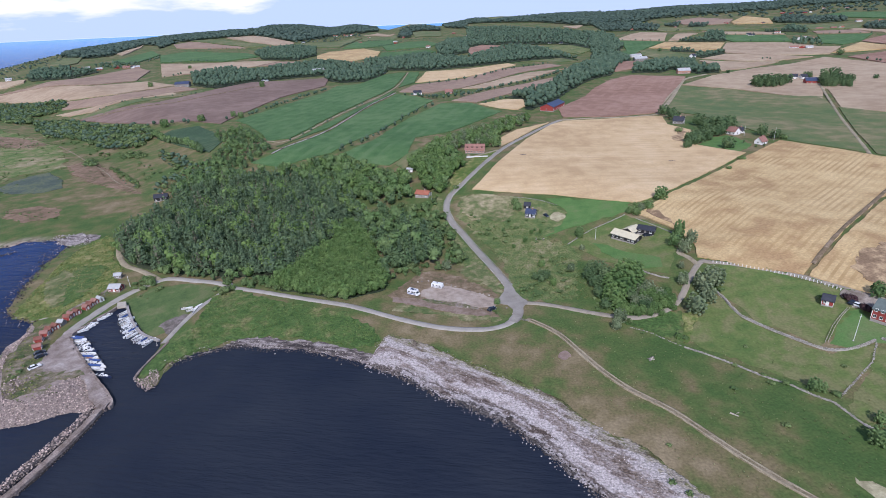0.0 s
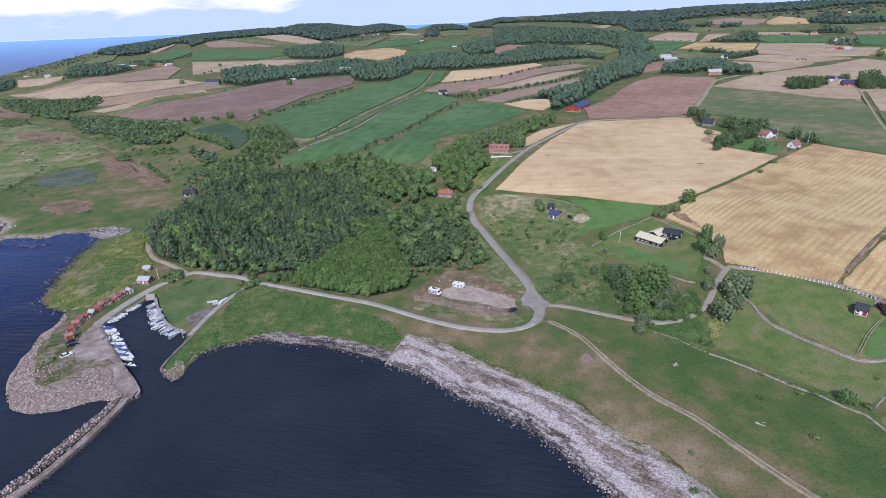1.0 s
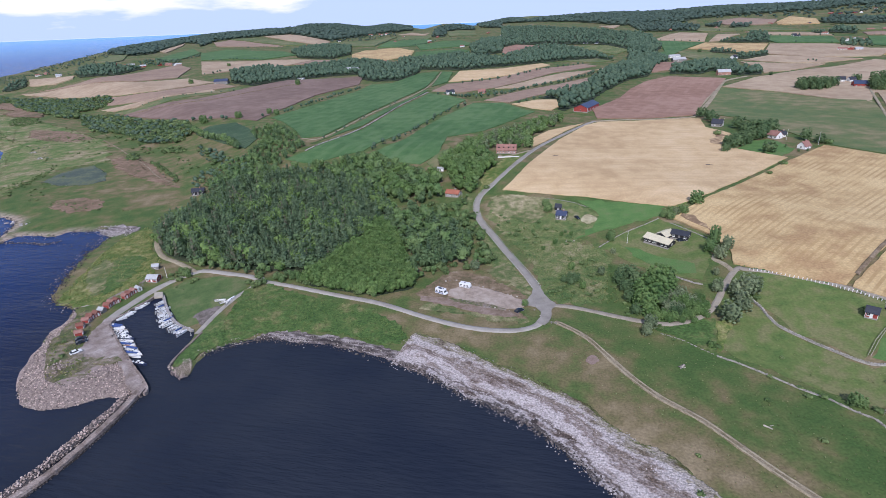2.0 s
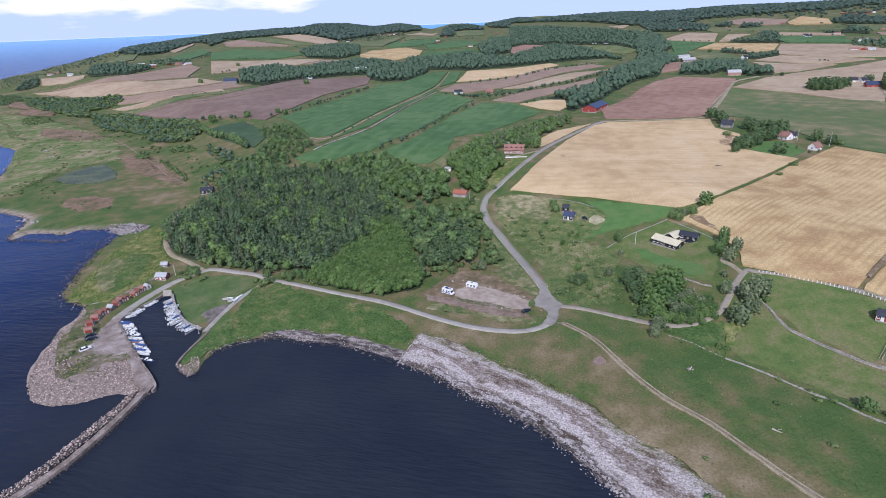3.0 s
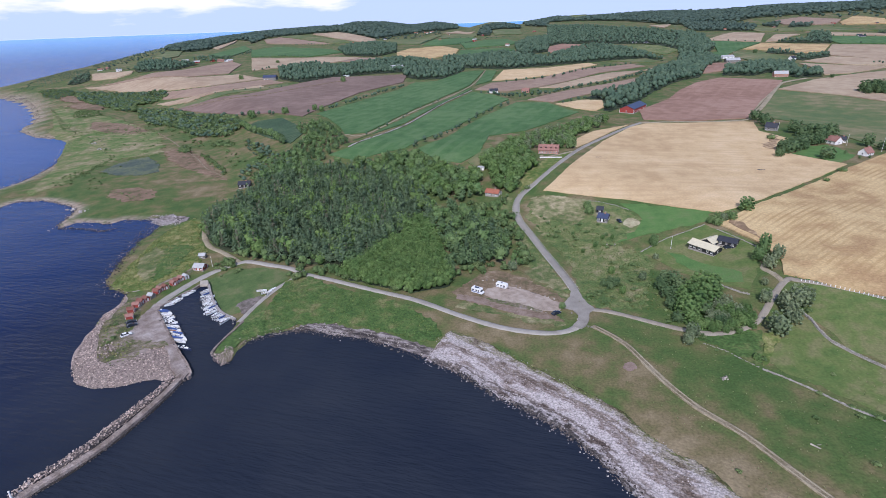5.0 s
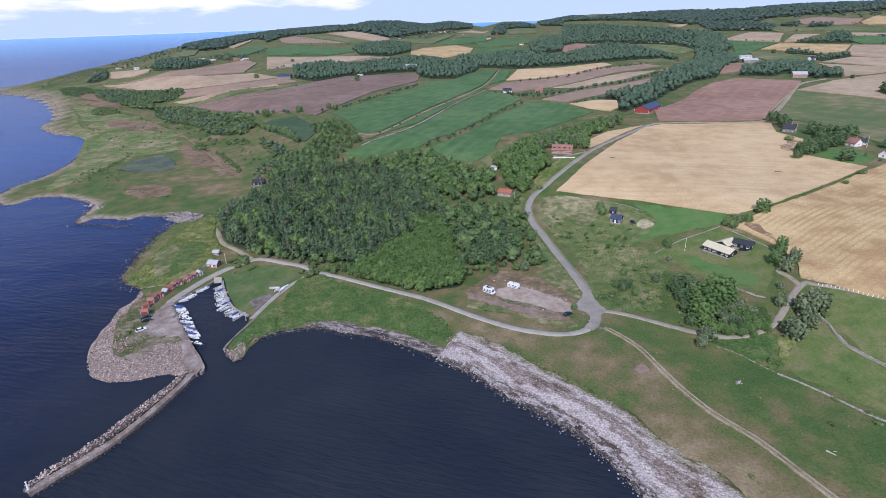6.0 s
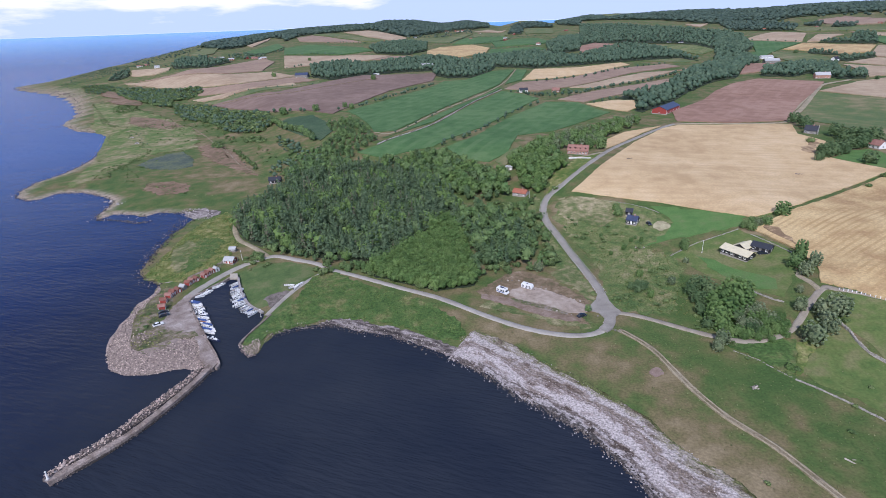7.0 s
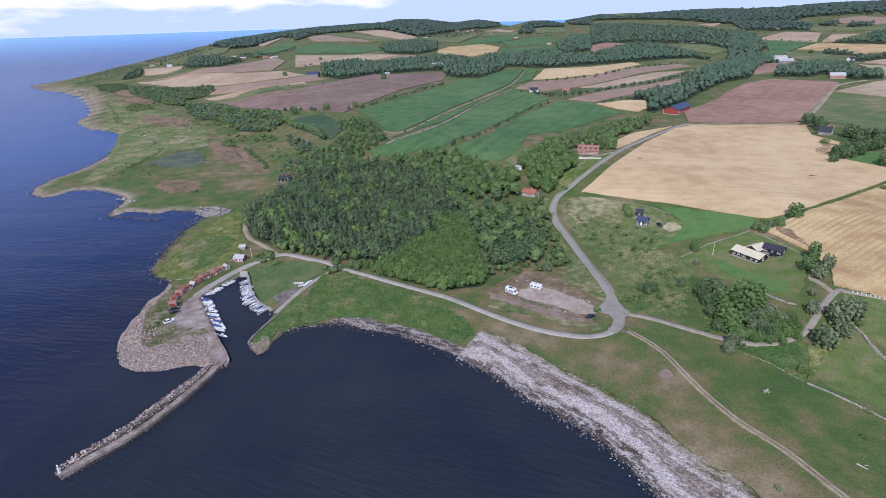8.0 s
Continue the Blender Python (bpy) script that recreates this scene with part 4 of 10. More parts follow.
sheet("gravel_yard", QUAYGRAVEL, [(-168.2, 206.5), (-164.6, 206), (-163.3, 200.6), (-155.8, 191.9), (-147.1, 182.5), (-138.6, 173.8), (-131.9, 167.1), (-125.4, 160.9), (-120, 154.6), (-120.4, 151.2), (-124.6, 152.6), (-128.6, 156.8), (-134.6, 164.6), (-141.5, 172.2), (-150, 171.2), (-158.4, 172.6), (-163.4, 177.4), (-164.3, 184.6), (-167.4, 194.5)], "pinkish gravel yard of the harbour quay", 0.1, 0.5, 1.22)
sheet("quay_verge", WORNVERGE, [(-139.6, 172.8), (-142.6, 175.6), (-148.2, 174.6), (-155.5, 174.8), (-161.6, 177.6), (-163.6, 176.6), (-158.6, 171.8), (-150, 170.2), (-141.6, 170.9)], "thin grass creeping into the edge of the yard", 0.22, 1.3, 1.3)
sheet("gravel_yard", DARKGRAVEL, [(-128.0, 207.0), (-126.6, 211.2), (-122.3, 213.8), (-118.4, 215.6), (-117.9, 207.7), (-119.4, 199.6), (-122.0, 201.9)], "dull purplish gravel slope by the boats", 0.14, 1.1)
sheet("spur_grass", GREENS, [(-116.4, 203), (-117.6, 193), (-118.4, 186.0), (-119.2, 179.6), (-119.4, 172.9), (-114.9, 167.8), (-113.6, 172.4), (-110.6, 173.8), (-111.2, 178.4), (-108.4, 180.0), (-104.6, 185.8), (-108, 193), (-111, 203)], "rough green grass along the inner mole", 0.5, 0.8)
sheet("spit_grass", SPITGRASS, [(-185.9, 208.9), (-184.2, 214.8), (-176.6, 209.7), (-169.7, 196.3), (-166.3, 186.7), (-164.7, 179.1), (-158.4, 172.2), (-145.9, 171.7), (-145.7, 165.8), (-147.4, 160.8), (-150.9, 156.6), (-157.5, 157.4), (-166, 163.3), (-175.5, 176.4), (-182.4, 189.9)], "rough grass on the harbour spit", 0.14, 0.7)
sheet("beach", ROCKY, [(-105.2, 182), (-94.4, 187.3), (-88.9, 193.4), (-78.8, 194.9), (-67.4, 191.8), (-56.7, 189.7), (-43.3, 184.6), (-35.0, 181.2), (-27.5, 177.0), (-28.5, 171.5), (-36.2, 174.8), (-50.1, 181.0), (-63.1, 185.4), (-73.2, 186.1), (-84.5, 188.7), (-96.1, 185.2)], "dark stony shore with weed", 0.2, 0.9)
sheet("junction", ASPHALT, [(28.6, 226.2), (27.2, 219.3), (24.1, 213.6), (21.5, 211.9), (23.5, 209.7), (27.6, 208.0), (29.4, 203.8), (28.6, 198.9), (26.6, 196.0), (27.6, 193.6), (29.6, 193.0), (31.6, 195.2), (33.4, 199.3), (34.2, 205.2), (34.9, 207.4), (36.8, 208.2), (36.6, 210.6), (34.9, 213.1), (33.0, 218.6), (31.6, 226.9)], "wide gravelly road junction", 0.44, 0.12)
sheet("reed_bed", GREENS, [(-111.9, 229.6), (-102.3, 235.7), (-87.7, 226.9), (-62.5, 216.2), (-45.1, 208.9), (-33.3, 197.8), (-27.2, 187.6), (-30.1, 182.1), (-43.6, 186.1), (-56.9, 191.8), (-77.6, 194.4), (-92.2, 192.5), (-104.4, 185.1), (-111.3, 178.7), (-114.7, 183.2), (-111.2, 200.9)], "dense lush green herbs above the shore", 0.35, 1.2)
sheet("dune_grass", DRYGRASS, [(-208, 234.1), (-213.6, 257), (-219.4, 279.2), (-221.7, 304.8), (-216.2, 324.3), (-206.2, 314.8), (-189.9, 283.5), (-174.3, 266.4), (-170.5, 247.3), (-172.8, 236.7), (-181, 220.8), (-192.2, 217.4), (-206.1, 224.5)], "tall dry grass and nettles on the bank", 0.3)
sheet("marsh_pool", MARSH, [(-380.3, 443.4), (-385.6, 471.2), (-380, 490.7), (-370.2, 500.6), (-335.7, 466), (-320.7, 441.3), (-331.5, 431.1), (-354.8, 430.2)], "dark reedy pool in the meadow", 0.2, 1.5)
sheet("bare_patch", HEATH, [(-766, 863.3), (-775.3, 903.5), (-709.2, 879.9), (-675.6, 828.8), (-713, 827)], "pale stony clearing by the shore", 0.4)
sheet("rough_grass", SLOPEGRASS, [(30.8, 212.9), (31.9, 252.2), (17.3, 294.8), (10.6, 313.7), (13.8, 336.9), (44.3, 333.8), (60.4, 323.8), (71.6, 310.9), (74.7, 300.2), (69.5, 283.2), (56.8, 276.1), (67.4, 265.4), (71.9, 253.7), (67.5, 243.7), (58.2, 210.1), (44.9, 209)], "rough dry and green grass on the slope", 0.05, 2.0)
sheet("shore_turf", SHOREGRASS, [(-786.4, 852.6), (-718.4, 826.7), (-571.4, 731.9), (-451.3, 637.6), (-381.5, 545.7), (-367.1, 511.1), (-397.8, 496.4), (-400, 448.3), (-384.2, 393.4), (-396.3, 374.8), (-406.3, 398.5), (-426.5, 448.9), (-467.5, 516.4), (-520.9, 586), (-611.7, 647.1), (-654.5, 713.1)], "pale grazed turf behind the far shore", 0.1, 4)
sheet("bare_patch", HEATH, [(-366, 522), (-360.7, 538.9), (-335.7, 520.6), (-294.5, 477.9), (-258.4, 434.3), (-240.5, 413.2), (-257.4, 422.2), (-283.1, 442.4), (-306.1, 456.1), (-336.2, 484.3)], "worn reddish heath beside the path", 0.2, 2.5)
sheet("bare_patch", HEATH, [(-602.6, 715.5), (-552, 705.4), (-500.9, 672.3), (-465.7, 646.5), (-480.9, 631.7), (-520.9, 639.6), (-570.4, 669)], "brown heath in the shore meadow", 0.2, 2.5)
sheet("bare_patch", HEATH, [(-327.5, 390), (-305.8, 394.2), (-282.3, 383.5), (-277.1, 364.2), (-294.8, 356.9), (-318.7, 371.4)], "brown heath in the shore meadow", 0.2, 2.0)
sheet("bare_patch", HEATH, [(-889.8, 994.7), (-803.3, 961.6), (-755, 919.2), (-787.3, 903.2), (-836.7, 932.3)], "brown heath below the scarp", 0.3, 3)
sheet("shingle_patch", WEED, [(-83.9, 192.8), (-80.4, 195.6), (-74.7, 194.4), (-70.5, 191.9), (-69.8, 189.5), (-77.3, 190.4), (-82.6, 190.7)], "pale bare stones above the dark shore", 0.15, 0.6)
sheet("shingle_patch", ROCKY, [(-251.7, 326.2), (-239.4, 332.4), (-219.9, 324.5), (-220.6, 316.8), (-232.3, 314.2), (-242.9, 316.6)], "dark weedy ground at the head of the cove", 0.3, 1.2)
sheet("gravel_yard", GRAVEL, [(161.6, 190.1), (167.2, 185.9), (168.7, 180.1), (162.6, 176.2), (158, 178.6), (158.6, 182.9), (158.2, 187.2)], "gravel yard between the shed and the red house", 0.3, 0.4)
sheet("pasture", LAWN_DULL, [(92.3, 174), (114.3, 199.9), (116.7, 193.4), (117.4, 183.2), (121.3, 176), (127.9, 167.1), (132.4, 161.2), (136.2, 157.8), (152.4, 158.8), (144, 149.6), (131.9, 141.6), (124.8, 137.8), (120.2, 141.8), (116.3, 147.6), (110, 153.4), (103.7, 160.3), (96.6, 167)], "olive pasture between the stone walls", 0.06, 0.8)
sheet("pasture", LAWN_DULL, [(151.2, 156.6), (157.1, 152.3), (149.4, 133.2), (131.9, 119.5), (129, 122.6), (125.3, 126.1), (124.8, 131.9), (132.9, 139.2), (143, 146.9)], "olive pasture past the broken wall", 0.06, 0.8)
sheet("rough_grass", STRAWGRASS, [(-23.4, 210.1), (-6.6, 203.9), (12.6, 197.2), (22.3, 195.9), (25.2, 201.3), (15.2, 200.8), (-4.2, 206.3), (-19.7, 213.2)], "pale straw grass between the road and the yard", 0.06, 1.8)
sheet("dirt_drive", DRIVE, [(-11.8, 217.7), (-1.1, 214.0), (10.7, 208.7), (16.3, 204.4), (20.2, 203.0), (19.3, 200.1), (12.9, 200.6), (4.9, 202.9), (-6.1, 208.9), (-16.7, 213.3), (-24.2, 216.7), (-24.6, 220.6), (-17.2, 219.3)], "brown earth drive beside the car park", 0.18, 0.5)
sheet("verge", WORNVERGE, [(-10.4, 217.9), (-1.2, 215.0), (10.7, 209.7), (14.7, 206.5), (13.6, 205.0), (2.4, 209.6), (-9.0, 214.6)], "narrow scrubby island between drive and car park", 0.26, 0.6)
sheet("tall_herbs", GREENS, [(73.0, 188.3), (80.6, 188.5), (90.0, 189.7), (96.8, 192.0), (97.2, 188.4), (95.0, 182.8), (91.5, 176.7), (89.9, 170.8), (85.6, 174.1), (80.9, 180.7), (75.1, 185.4)], "bed of tall olive herbs below the lane", 0.3, 0.8)
sheet("rough_grass", DRYGRASS, [(97.3, 189.5), (95.3, 182.6), (92.4, 177.4), (90.4, 170.5), (92.0, 171.9), (95.9, 177.8), (100.4, 184.5), (105.6, 190.7), (103.7, 190.6), (99.4, 187.3)], "strip of pale straw grass along the field edge", 0.34, 0.7)
sheet("tall_herbs", GREENS, [(-204.7, 273.9), (-186.9, 273.2), (-181.2, 251.5), (-180.6, 235.8), (-184.3, 227.8), (-193.7, 235.6), (-201.5, 257.5)], "lush green nettles on the bank", 0.5, 1.5)
sheet("rough_grass", STRAWGRASS, [(-212.4, 259.1), (-210.9, 271.8), (-201.5, 265.1), (-194.3, 246.7), (-186.6, 229.8), (-188.9, 226.6), (-203.5, 243.1)], "tall pale flowering grass on the bank", 0.58, 2.0)
sheet("rough_grass", STRAWGRASS, [(6.9, 240.9), (15.7, 232.4), (23, 223.4), (27.2, 217), (25.8, 228.9), (22.5, 244.5), (17.8, 256.4), (10, 249.8)], "pale straw grass between the road and the yard", 0.07, 2.2)
sheet("rough_grass", SLOPEGRASS, [(27.8, 222.3), (24, 239.5), (17, 262.7), (8.7, 288.4), (2.2, 304.9), (-1.3, 323.7), (0.9, 345.3), (-3.6, 346.7), (-7.1, 327.6), (-3.2, 305.6), (3.4, 285.2), (6.8, 262.9), (5.2, 252.5), (15, 245.9), (19.8, 233.6)], "rough pale grass beside the road", 0.06, 1.2)
sheet("rough_grass", PALEGRASS, [(12.8, 340.8), (27.7, 340.9), (47.4, 332.6), (40.0, 318.5), (28.5, 314.7), (22.2, 304.2), (14.6, 315.7)], "dry pale grass at the top of the slope", 0.3, 2.2)
sheet("bare_patch", STRAWGRASS, [(15, 339.1), (44.3, 333.8), (44.9, 308.7), (35.7, 299.6), (21.6, 312.4), (10, 329.4)], "dry yellow grass slope", 0.2)
sheet("verge", DRYGRASS, [(5.9, 348.4), (9.2, 381.6), (32.2, 423), (48.8, 434.9), (31.8, 386.2), (16.6, 363.4)], "grass verge beside the road", 0.1)
sheet("gravel_patch", SAND, [(107.3, 106.3), (108.7, 105.2), (110.9, 103.6), (112.5, 101.2), (114.9, 97.5), (111.8, 95.4), (109.2, 98.5), (107, 101.3), (106.1, 103.7)], "pale strip of bare sand in the pasture", 0.12)
# the shadow lying on this field corner is painted as darker grain
sheet("lodged_grain", LODGED_SHADED, [(173.6, 202.6), (185.4, 212.9), (198, 217.4), (204.3, 208.5), (193.6, 189.3), (181.4, 184.7), (174.4, 188.5), (172.3, 195)], "shadow at the field corner, laid in as darker grain", 0.8, 1.4)
sheet("lodged_grain", LODGED_SHADED, [(115.7, 285.3), (119, 278.2), (122.4, 268.6), (124.1, 260.2), (124.5, 270.5), (122, 282.9), (118.9, 288.6)], "darker lodged grain along the field edge", 0.8)
sheet("lodged_grain", LODGED_SHADED, [(214.9, 479), (218.1, 469.3), (203.8, 439.3), (202.6, 424.8), (194.5, 429.9), (194.3, 443), (204.3, 450.9)], "darker lodged grain at the field edge", 0.8)

ribbon("road", ASPHALT_PALE, [(-111, 240.3), (-99.6, 236.3), (-89.6, 232.8), (-64, 222.7), (-42.9, 214.4), (-21.4, 201.9), (-6.4, 194.3), (5.4, 190.5), (16.8, 189.4), (25, 192), (29.8, 197.7), (31.9, 205.6), (31.5, 212.9)], 2.9, "narrow grey coast road", 0.25)
ribbon("road", ASPHALT, [(31.5, 206.1), (31.3, 217), (30.2, 226.1), (27, 239.5), (20.3, 262.7), (12.3, 289.6), (6.7, 305.2), (3.4, 323.4), (5.8, 343.8), (16.6, 363.4), (34.7, 398.7), (56.9, 446), (87.6, 494.9), (111.4, 527.9), (123.7, 541.5)], 3.4, "asphalt road with white edge dashes, climbing inland", 0.32)
ribbon("track", SOILTRACK, [(123.7, 541.5), (149.1, 542.9), (185.3, 540.4), (223, 548), (244.4, 594.1), (281.4, 661.7), (335.1, 758.6), (353.3, 788.5)], 2.6, "narrow farm lane", 0.25)
ribbon("track", SOILTRACK, [(235.2, 567.8), (282.6, 653.9), (335.1, 753.8), (360.6, 794.7), (405.4, 829.6)], 4.5, "pale farm lane", 0.3)
ribbon("lane", LANE, [(32.4, 209.4), (42.2, 207.5), (53.1, 202.4), (63.2, 196.8), (72.9, 192.1), (80.9, 190.3), (87.7, 191.5), (95.3, 195.1), (102.1, 201.7), (109, 211.4), (115.5, 219.5), (119.7, 222.9), (121.6, 221.9), (131.6, 217.2), (149.7, 205), (160.9, 193.1), (170.8, 179.5), (177.6, 166.6)], 2.5, "narrow lane curving below the trees", 0.25)
ribbon("track", SOILTRACK, [(116.7, 221.4), (115.8, 228.7), (114.4, 235.4), (118.8, 242)], 2.2, "garden drive", 0.25)
ribbon("dirt_track", SOILBROWN, [(34.4, 195.5), (41.5, 188.1), (45.7, 181.8), (49, 173.4), (55, 158.4), (60.8, 147.7), (66.7, 140.8), (71.1, 135.6), (76.1, 126.8), (81.4, 117.2), (86.4, 108.9), (93.7, 99), (101.5, 88.4)], 2.3, "two-rut dirt track through the grass", 0.25)
ribbon("harbour_road", ASPHALT_PALE, [(-106.8, 240.1), (-117.1, 245.6), (-128.5, 249.1), (-142.4, 253.4), (-148.5, 251.6), (-156.4, 243.6), (-162.3, 232.9), (-165.5, 219.3), (-167.1, 208.5), (-165.8, 197.6)], 3.4, "gravel harbour road", 0.25)
ribbon("track", SOILTRACK, [(-148.1, 252.3), (-164, 264.4), (-177.3, 273), (-190.4, 290.4), (-199.7, 309.4), (-206.6, 329.2), (-214.1, 349.3)], 3.0, "sandy track round the wood", 0.25)
ribbon("track", ASPHALT_PALE, [(-108.4, 243.5), (-109.8, 232.8), (-113.0, 225.2), (-115.6, 216.7), (-117.6, 207.9), (-119.0, 199.5), (-119.8, 193.2)], 2.2, "gravel track to the slip", 0.25)
ribbon("track", SOILTRACK, [(-160.5, 505.1), (-140.1, 506.2), (-115.4, 619.1), (-64.2, 839.4), (-51.3, 1060.5)], 1.6, "farm track between crop fields", 0.25)
ribbon("track", SHINGLE, [(-144.6, 458.8), (-108.4, 544.7), (-83.6, 685.1), (-58.1, 789)], 0.9, "pale track between crop fields", 0.9)
ribbon("track", SOILTRACK, [(469, 668), (389, 527), (334.1, 428.0), (296.6, 358.1)], 2.2, "brown farm track between green fields", 0.8)
ribbon("track", SOIL, [(319.4, 344), (253.8, 288.2), (213.7, 254.1), (178.9, 224.4), (161.2, 209.1)], 1.7, "dark unsown strip between grain fields", 0.75)
ribbon("track", SOILBROWN, [(-446.9, 633.4), (-392.2, 577.3), (-357, 538.7), (-310.5, 489.3), (-280.1, 452.5), (-246.1, 421.6)], 1.0, "worn path in the meadow", 0.25)
ribbon("track", DRYGRASS, [(110.0, 291.5), (132.7, 308.6), (158.8, 328.7), (190.2, 355.0), (219.6, 379.1)], 2.4, "green grassy strip between the grain fields", 0.3)
ribbon("track", SOIL, [(-480.2, 764.2), (-390.1, 764.6), (-334.8, 843.2), (-280.2, 940)], 1.5, "dark furrow line across the ploughed field", 0.95)
ribbon("track", GRAVEL, [(-192.6, 218), (-179.7, 223.8), (-172.8, 239.4), (-170.5, 247.3)], 1.4, "footpath behind the huts", 0.25)
ribbon("track", SOILTRACK, [(48.8, 434.9), (27.5, 418.2), (23.4, 423.7)], 2.4, "house drive", 0.25)

# ---- trees ----
def blob(cx, cy, cz, rx, rz, seg=6):
    """A closed low body inside a crown, so that it has a dense heart."""
    v, f = [(cx, cy, cz + rz)], []
    for k, (h, w) in enumerate(((0.55, 0.8), (-0.1, 1.0), (-0.7, 0.6))):
        for i in range(seg):
            a = 2 * math.pi * (i + k * 0.5) / seg
            v.append((cx + math.cos(a) * rx * w, cy + math.sin(a) * rx * w, cz + h * rz))
    v.append((cx, cy, cz - rz * 0.9))
    for i in range(seg):
        j = (i + 1) % seg
        f.append((0, 1 + i, 1 + j))
        for k in range(2):
            a = 1 + k * seg
            f += [(a + i, a + seg + i, a + j), (a + j, a + seg + i, a + seg + j)]
        f.append((1 + 2 * seg + i, len(v) - 1, 1 + 2 * seg + j))
    return v, f


def cards(lobes, count, size, rnd, upper=-0.25):
    """Leaf clumps on the lobes: small folded leaves of foliage that stand off the surface at odd angles."""
    v, f = [], []
    weight = [l[3] ** 2 for l in lobes]
    for _ in range(count):
        cx, cy, cz, rx, rz = rnd.choices(lobes, weight)[0]
        h, a = rnd.uniform(upper, 1), rnd.uniform(0, 2 * math.pi)
        w = math.sqrt(max(0, 1 - h * h))
        out = Vector((math.cos(a) * w, math.sin(a) * w, h))
        k = rnd.uniform(0.78, 1.16)
        c = Vector((cx + out.x * rx * k, cy + out.y * rx * k, cz + out.z * rz * k))
        nrm = (out + Vector((rnd.uniform(-1, 1), rnd.uniform(-1, 1), rnd.uniform(-0.6, 1))) * 0.6).normalized()
        t = nrm.orthogonal().normalized()
        t.rotate(Matrix.Rotation(rnd.uniform(0, 6.28), 3, nrm))
        b = nrm.cross(t)
        s = size * rnd.uniform(0.6, 1.3)
        i = len(v)
        v += [c - t * s * 0.5 - nrm * s * 0.18, c - b * s * 0.36, c + t * s * 0.55 - nrm * s * 0.12, c + b * s * 0.4 + nrm * s * 0.1]
        f += [(i, i + 1, i + 3), (i + 1, i + 2, i + 3)]
    return [tuple(p) for p in v], f


def joined(parts):
    v, f = [], []
    for pv, pf in parts:
        o = len(v)
        v += pv
        f += [tuple(i + o for i in q) for q in pf]
    return np.array(v, float), f


def broad_crown(seed, wide=0.36, count=140, size=0.09, base=0.16):
    """A broadleaf crown one metre high in all, in several uneven lobes."""
    rnd = random.Random(seed)
    lobes = [(0, 0, 0.58, wide * 0.72, 0.34)]
    for i in range(8):
        a, h = i * 2.4 + rnd.uniform(-0.4, 0.4), rnd.uniform(base + 0.16, 0.84)
        r = wide * (0.66 - abs(h - 0.5) * 0.75) * rnd.uniform(0.75, 1.15)
        lobes.append((math.cos(a) * r, math.sin(a) * r, h, wide * rnd.uniform(0.34, 0.5), rnd.uniform(0.12, 0.19)))
    heart = [blob(x, y, z, r * 0.86, rz * 0.86, 5) for x, y, z, r, rz in lobes[::2]]
    return joined(heart + [cards(lobes, count, size, rnd)])


def pine_crown(seed, wide=0.19, count=92, size=0.088, tip=0.36):
    """A narrow pine crown one metre high in all: whorls that shorten towards the top, bare below."""
    rnd = random.Random(seed)
    lobes = []
    for i in range(7):
        u = i / 6
        r = wide * (1.0 - (1 - tip) * u ** 1.4) * rnd.uniform(0.8, 1.2)
        a = rnd.uniform(0, 6.28)
        off = wide * 0.35 * (1 - u)
        lobes.append((math.cos(a) * off, math.sin(a) * off, 0.3 + 0.62 * u, r, rnd.uniform(0.07, 0.1)))
    heart = [blob(x, y, z, r * 0.7, rz, 5) for x, y, z, r, rz in lobes[::3]]
    return joined(heart + [cards(lobes, count, size, rnd, -0.5)])


def hazel_crown(seed, wide=0.5, count=115, size=0.1):
    """A dense many-stemmed dome of small leaves, leafy to the ground, one metre high."""
    rnd = random.Random(seed)
    lobes = [(0, 0, 0.4, wide * 0.75, 0.5)]
    for i in range(6):
        a, h = i * 1.05 + rnd.uniform(-0.3, 0.3), rnd.uniform(0.3, 0.72)
        lobes.append((math.cos(a) * wide * 0.5, math.sin(a) * wide * 0.5, h, wide * rnd.uniform(0.36, 0.5), rnd.uniform(0.2, 0.28)))
    heart = [blob(*lobes[0][:3], wide * 0.5, 0.36, 6)] + [blob(x, y, z, r * 0.6, rz * 0.6, 5) for x, y, z, r, rz in lobes[1::2]]
    return joined(heart + [cards(lobes, count, size, rnd, 0.0)])


def clump_crown(seed, wide=0.5, lumps=30, size=0.054, count=380):
    """A full crown one metre high built of many leafy heads over a dense heart, with dark gaps between them."""
    rnd = random.Random(seed)
    lobes = []
    for i in range(lumps):
        h = 0.1 + 0.8 * (i + 0.5) / lumps
        a = i * 2.4 + rnd.uniform(-0.35, 0.35)
        r = wide * 0.84 * math.sqrt(max(0.0, 1 - (abs(h - 0.4) / 0.62) ** 2.2)) * rnd.uniform(0.85, 1.08)
        w = wide * rnd.uniform(0.15, 0.22)
        lobes.append((math.cos(a) * r, math.sin(a) * r, h, w, w * rnd.uniform(0.8, 1.05)))
    heart = [blob(0, 0, 0.42, wide * 0.66, 0.42, 8)] + [blob(x, y, z, r * 0.85, rz * 0.85, 4) for x, y, z, r, rz in lobes]
    return joined(heart + [cards(lobes, count, size, rnd, 0.0)])


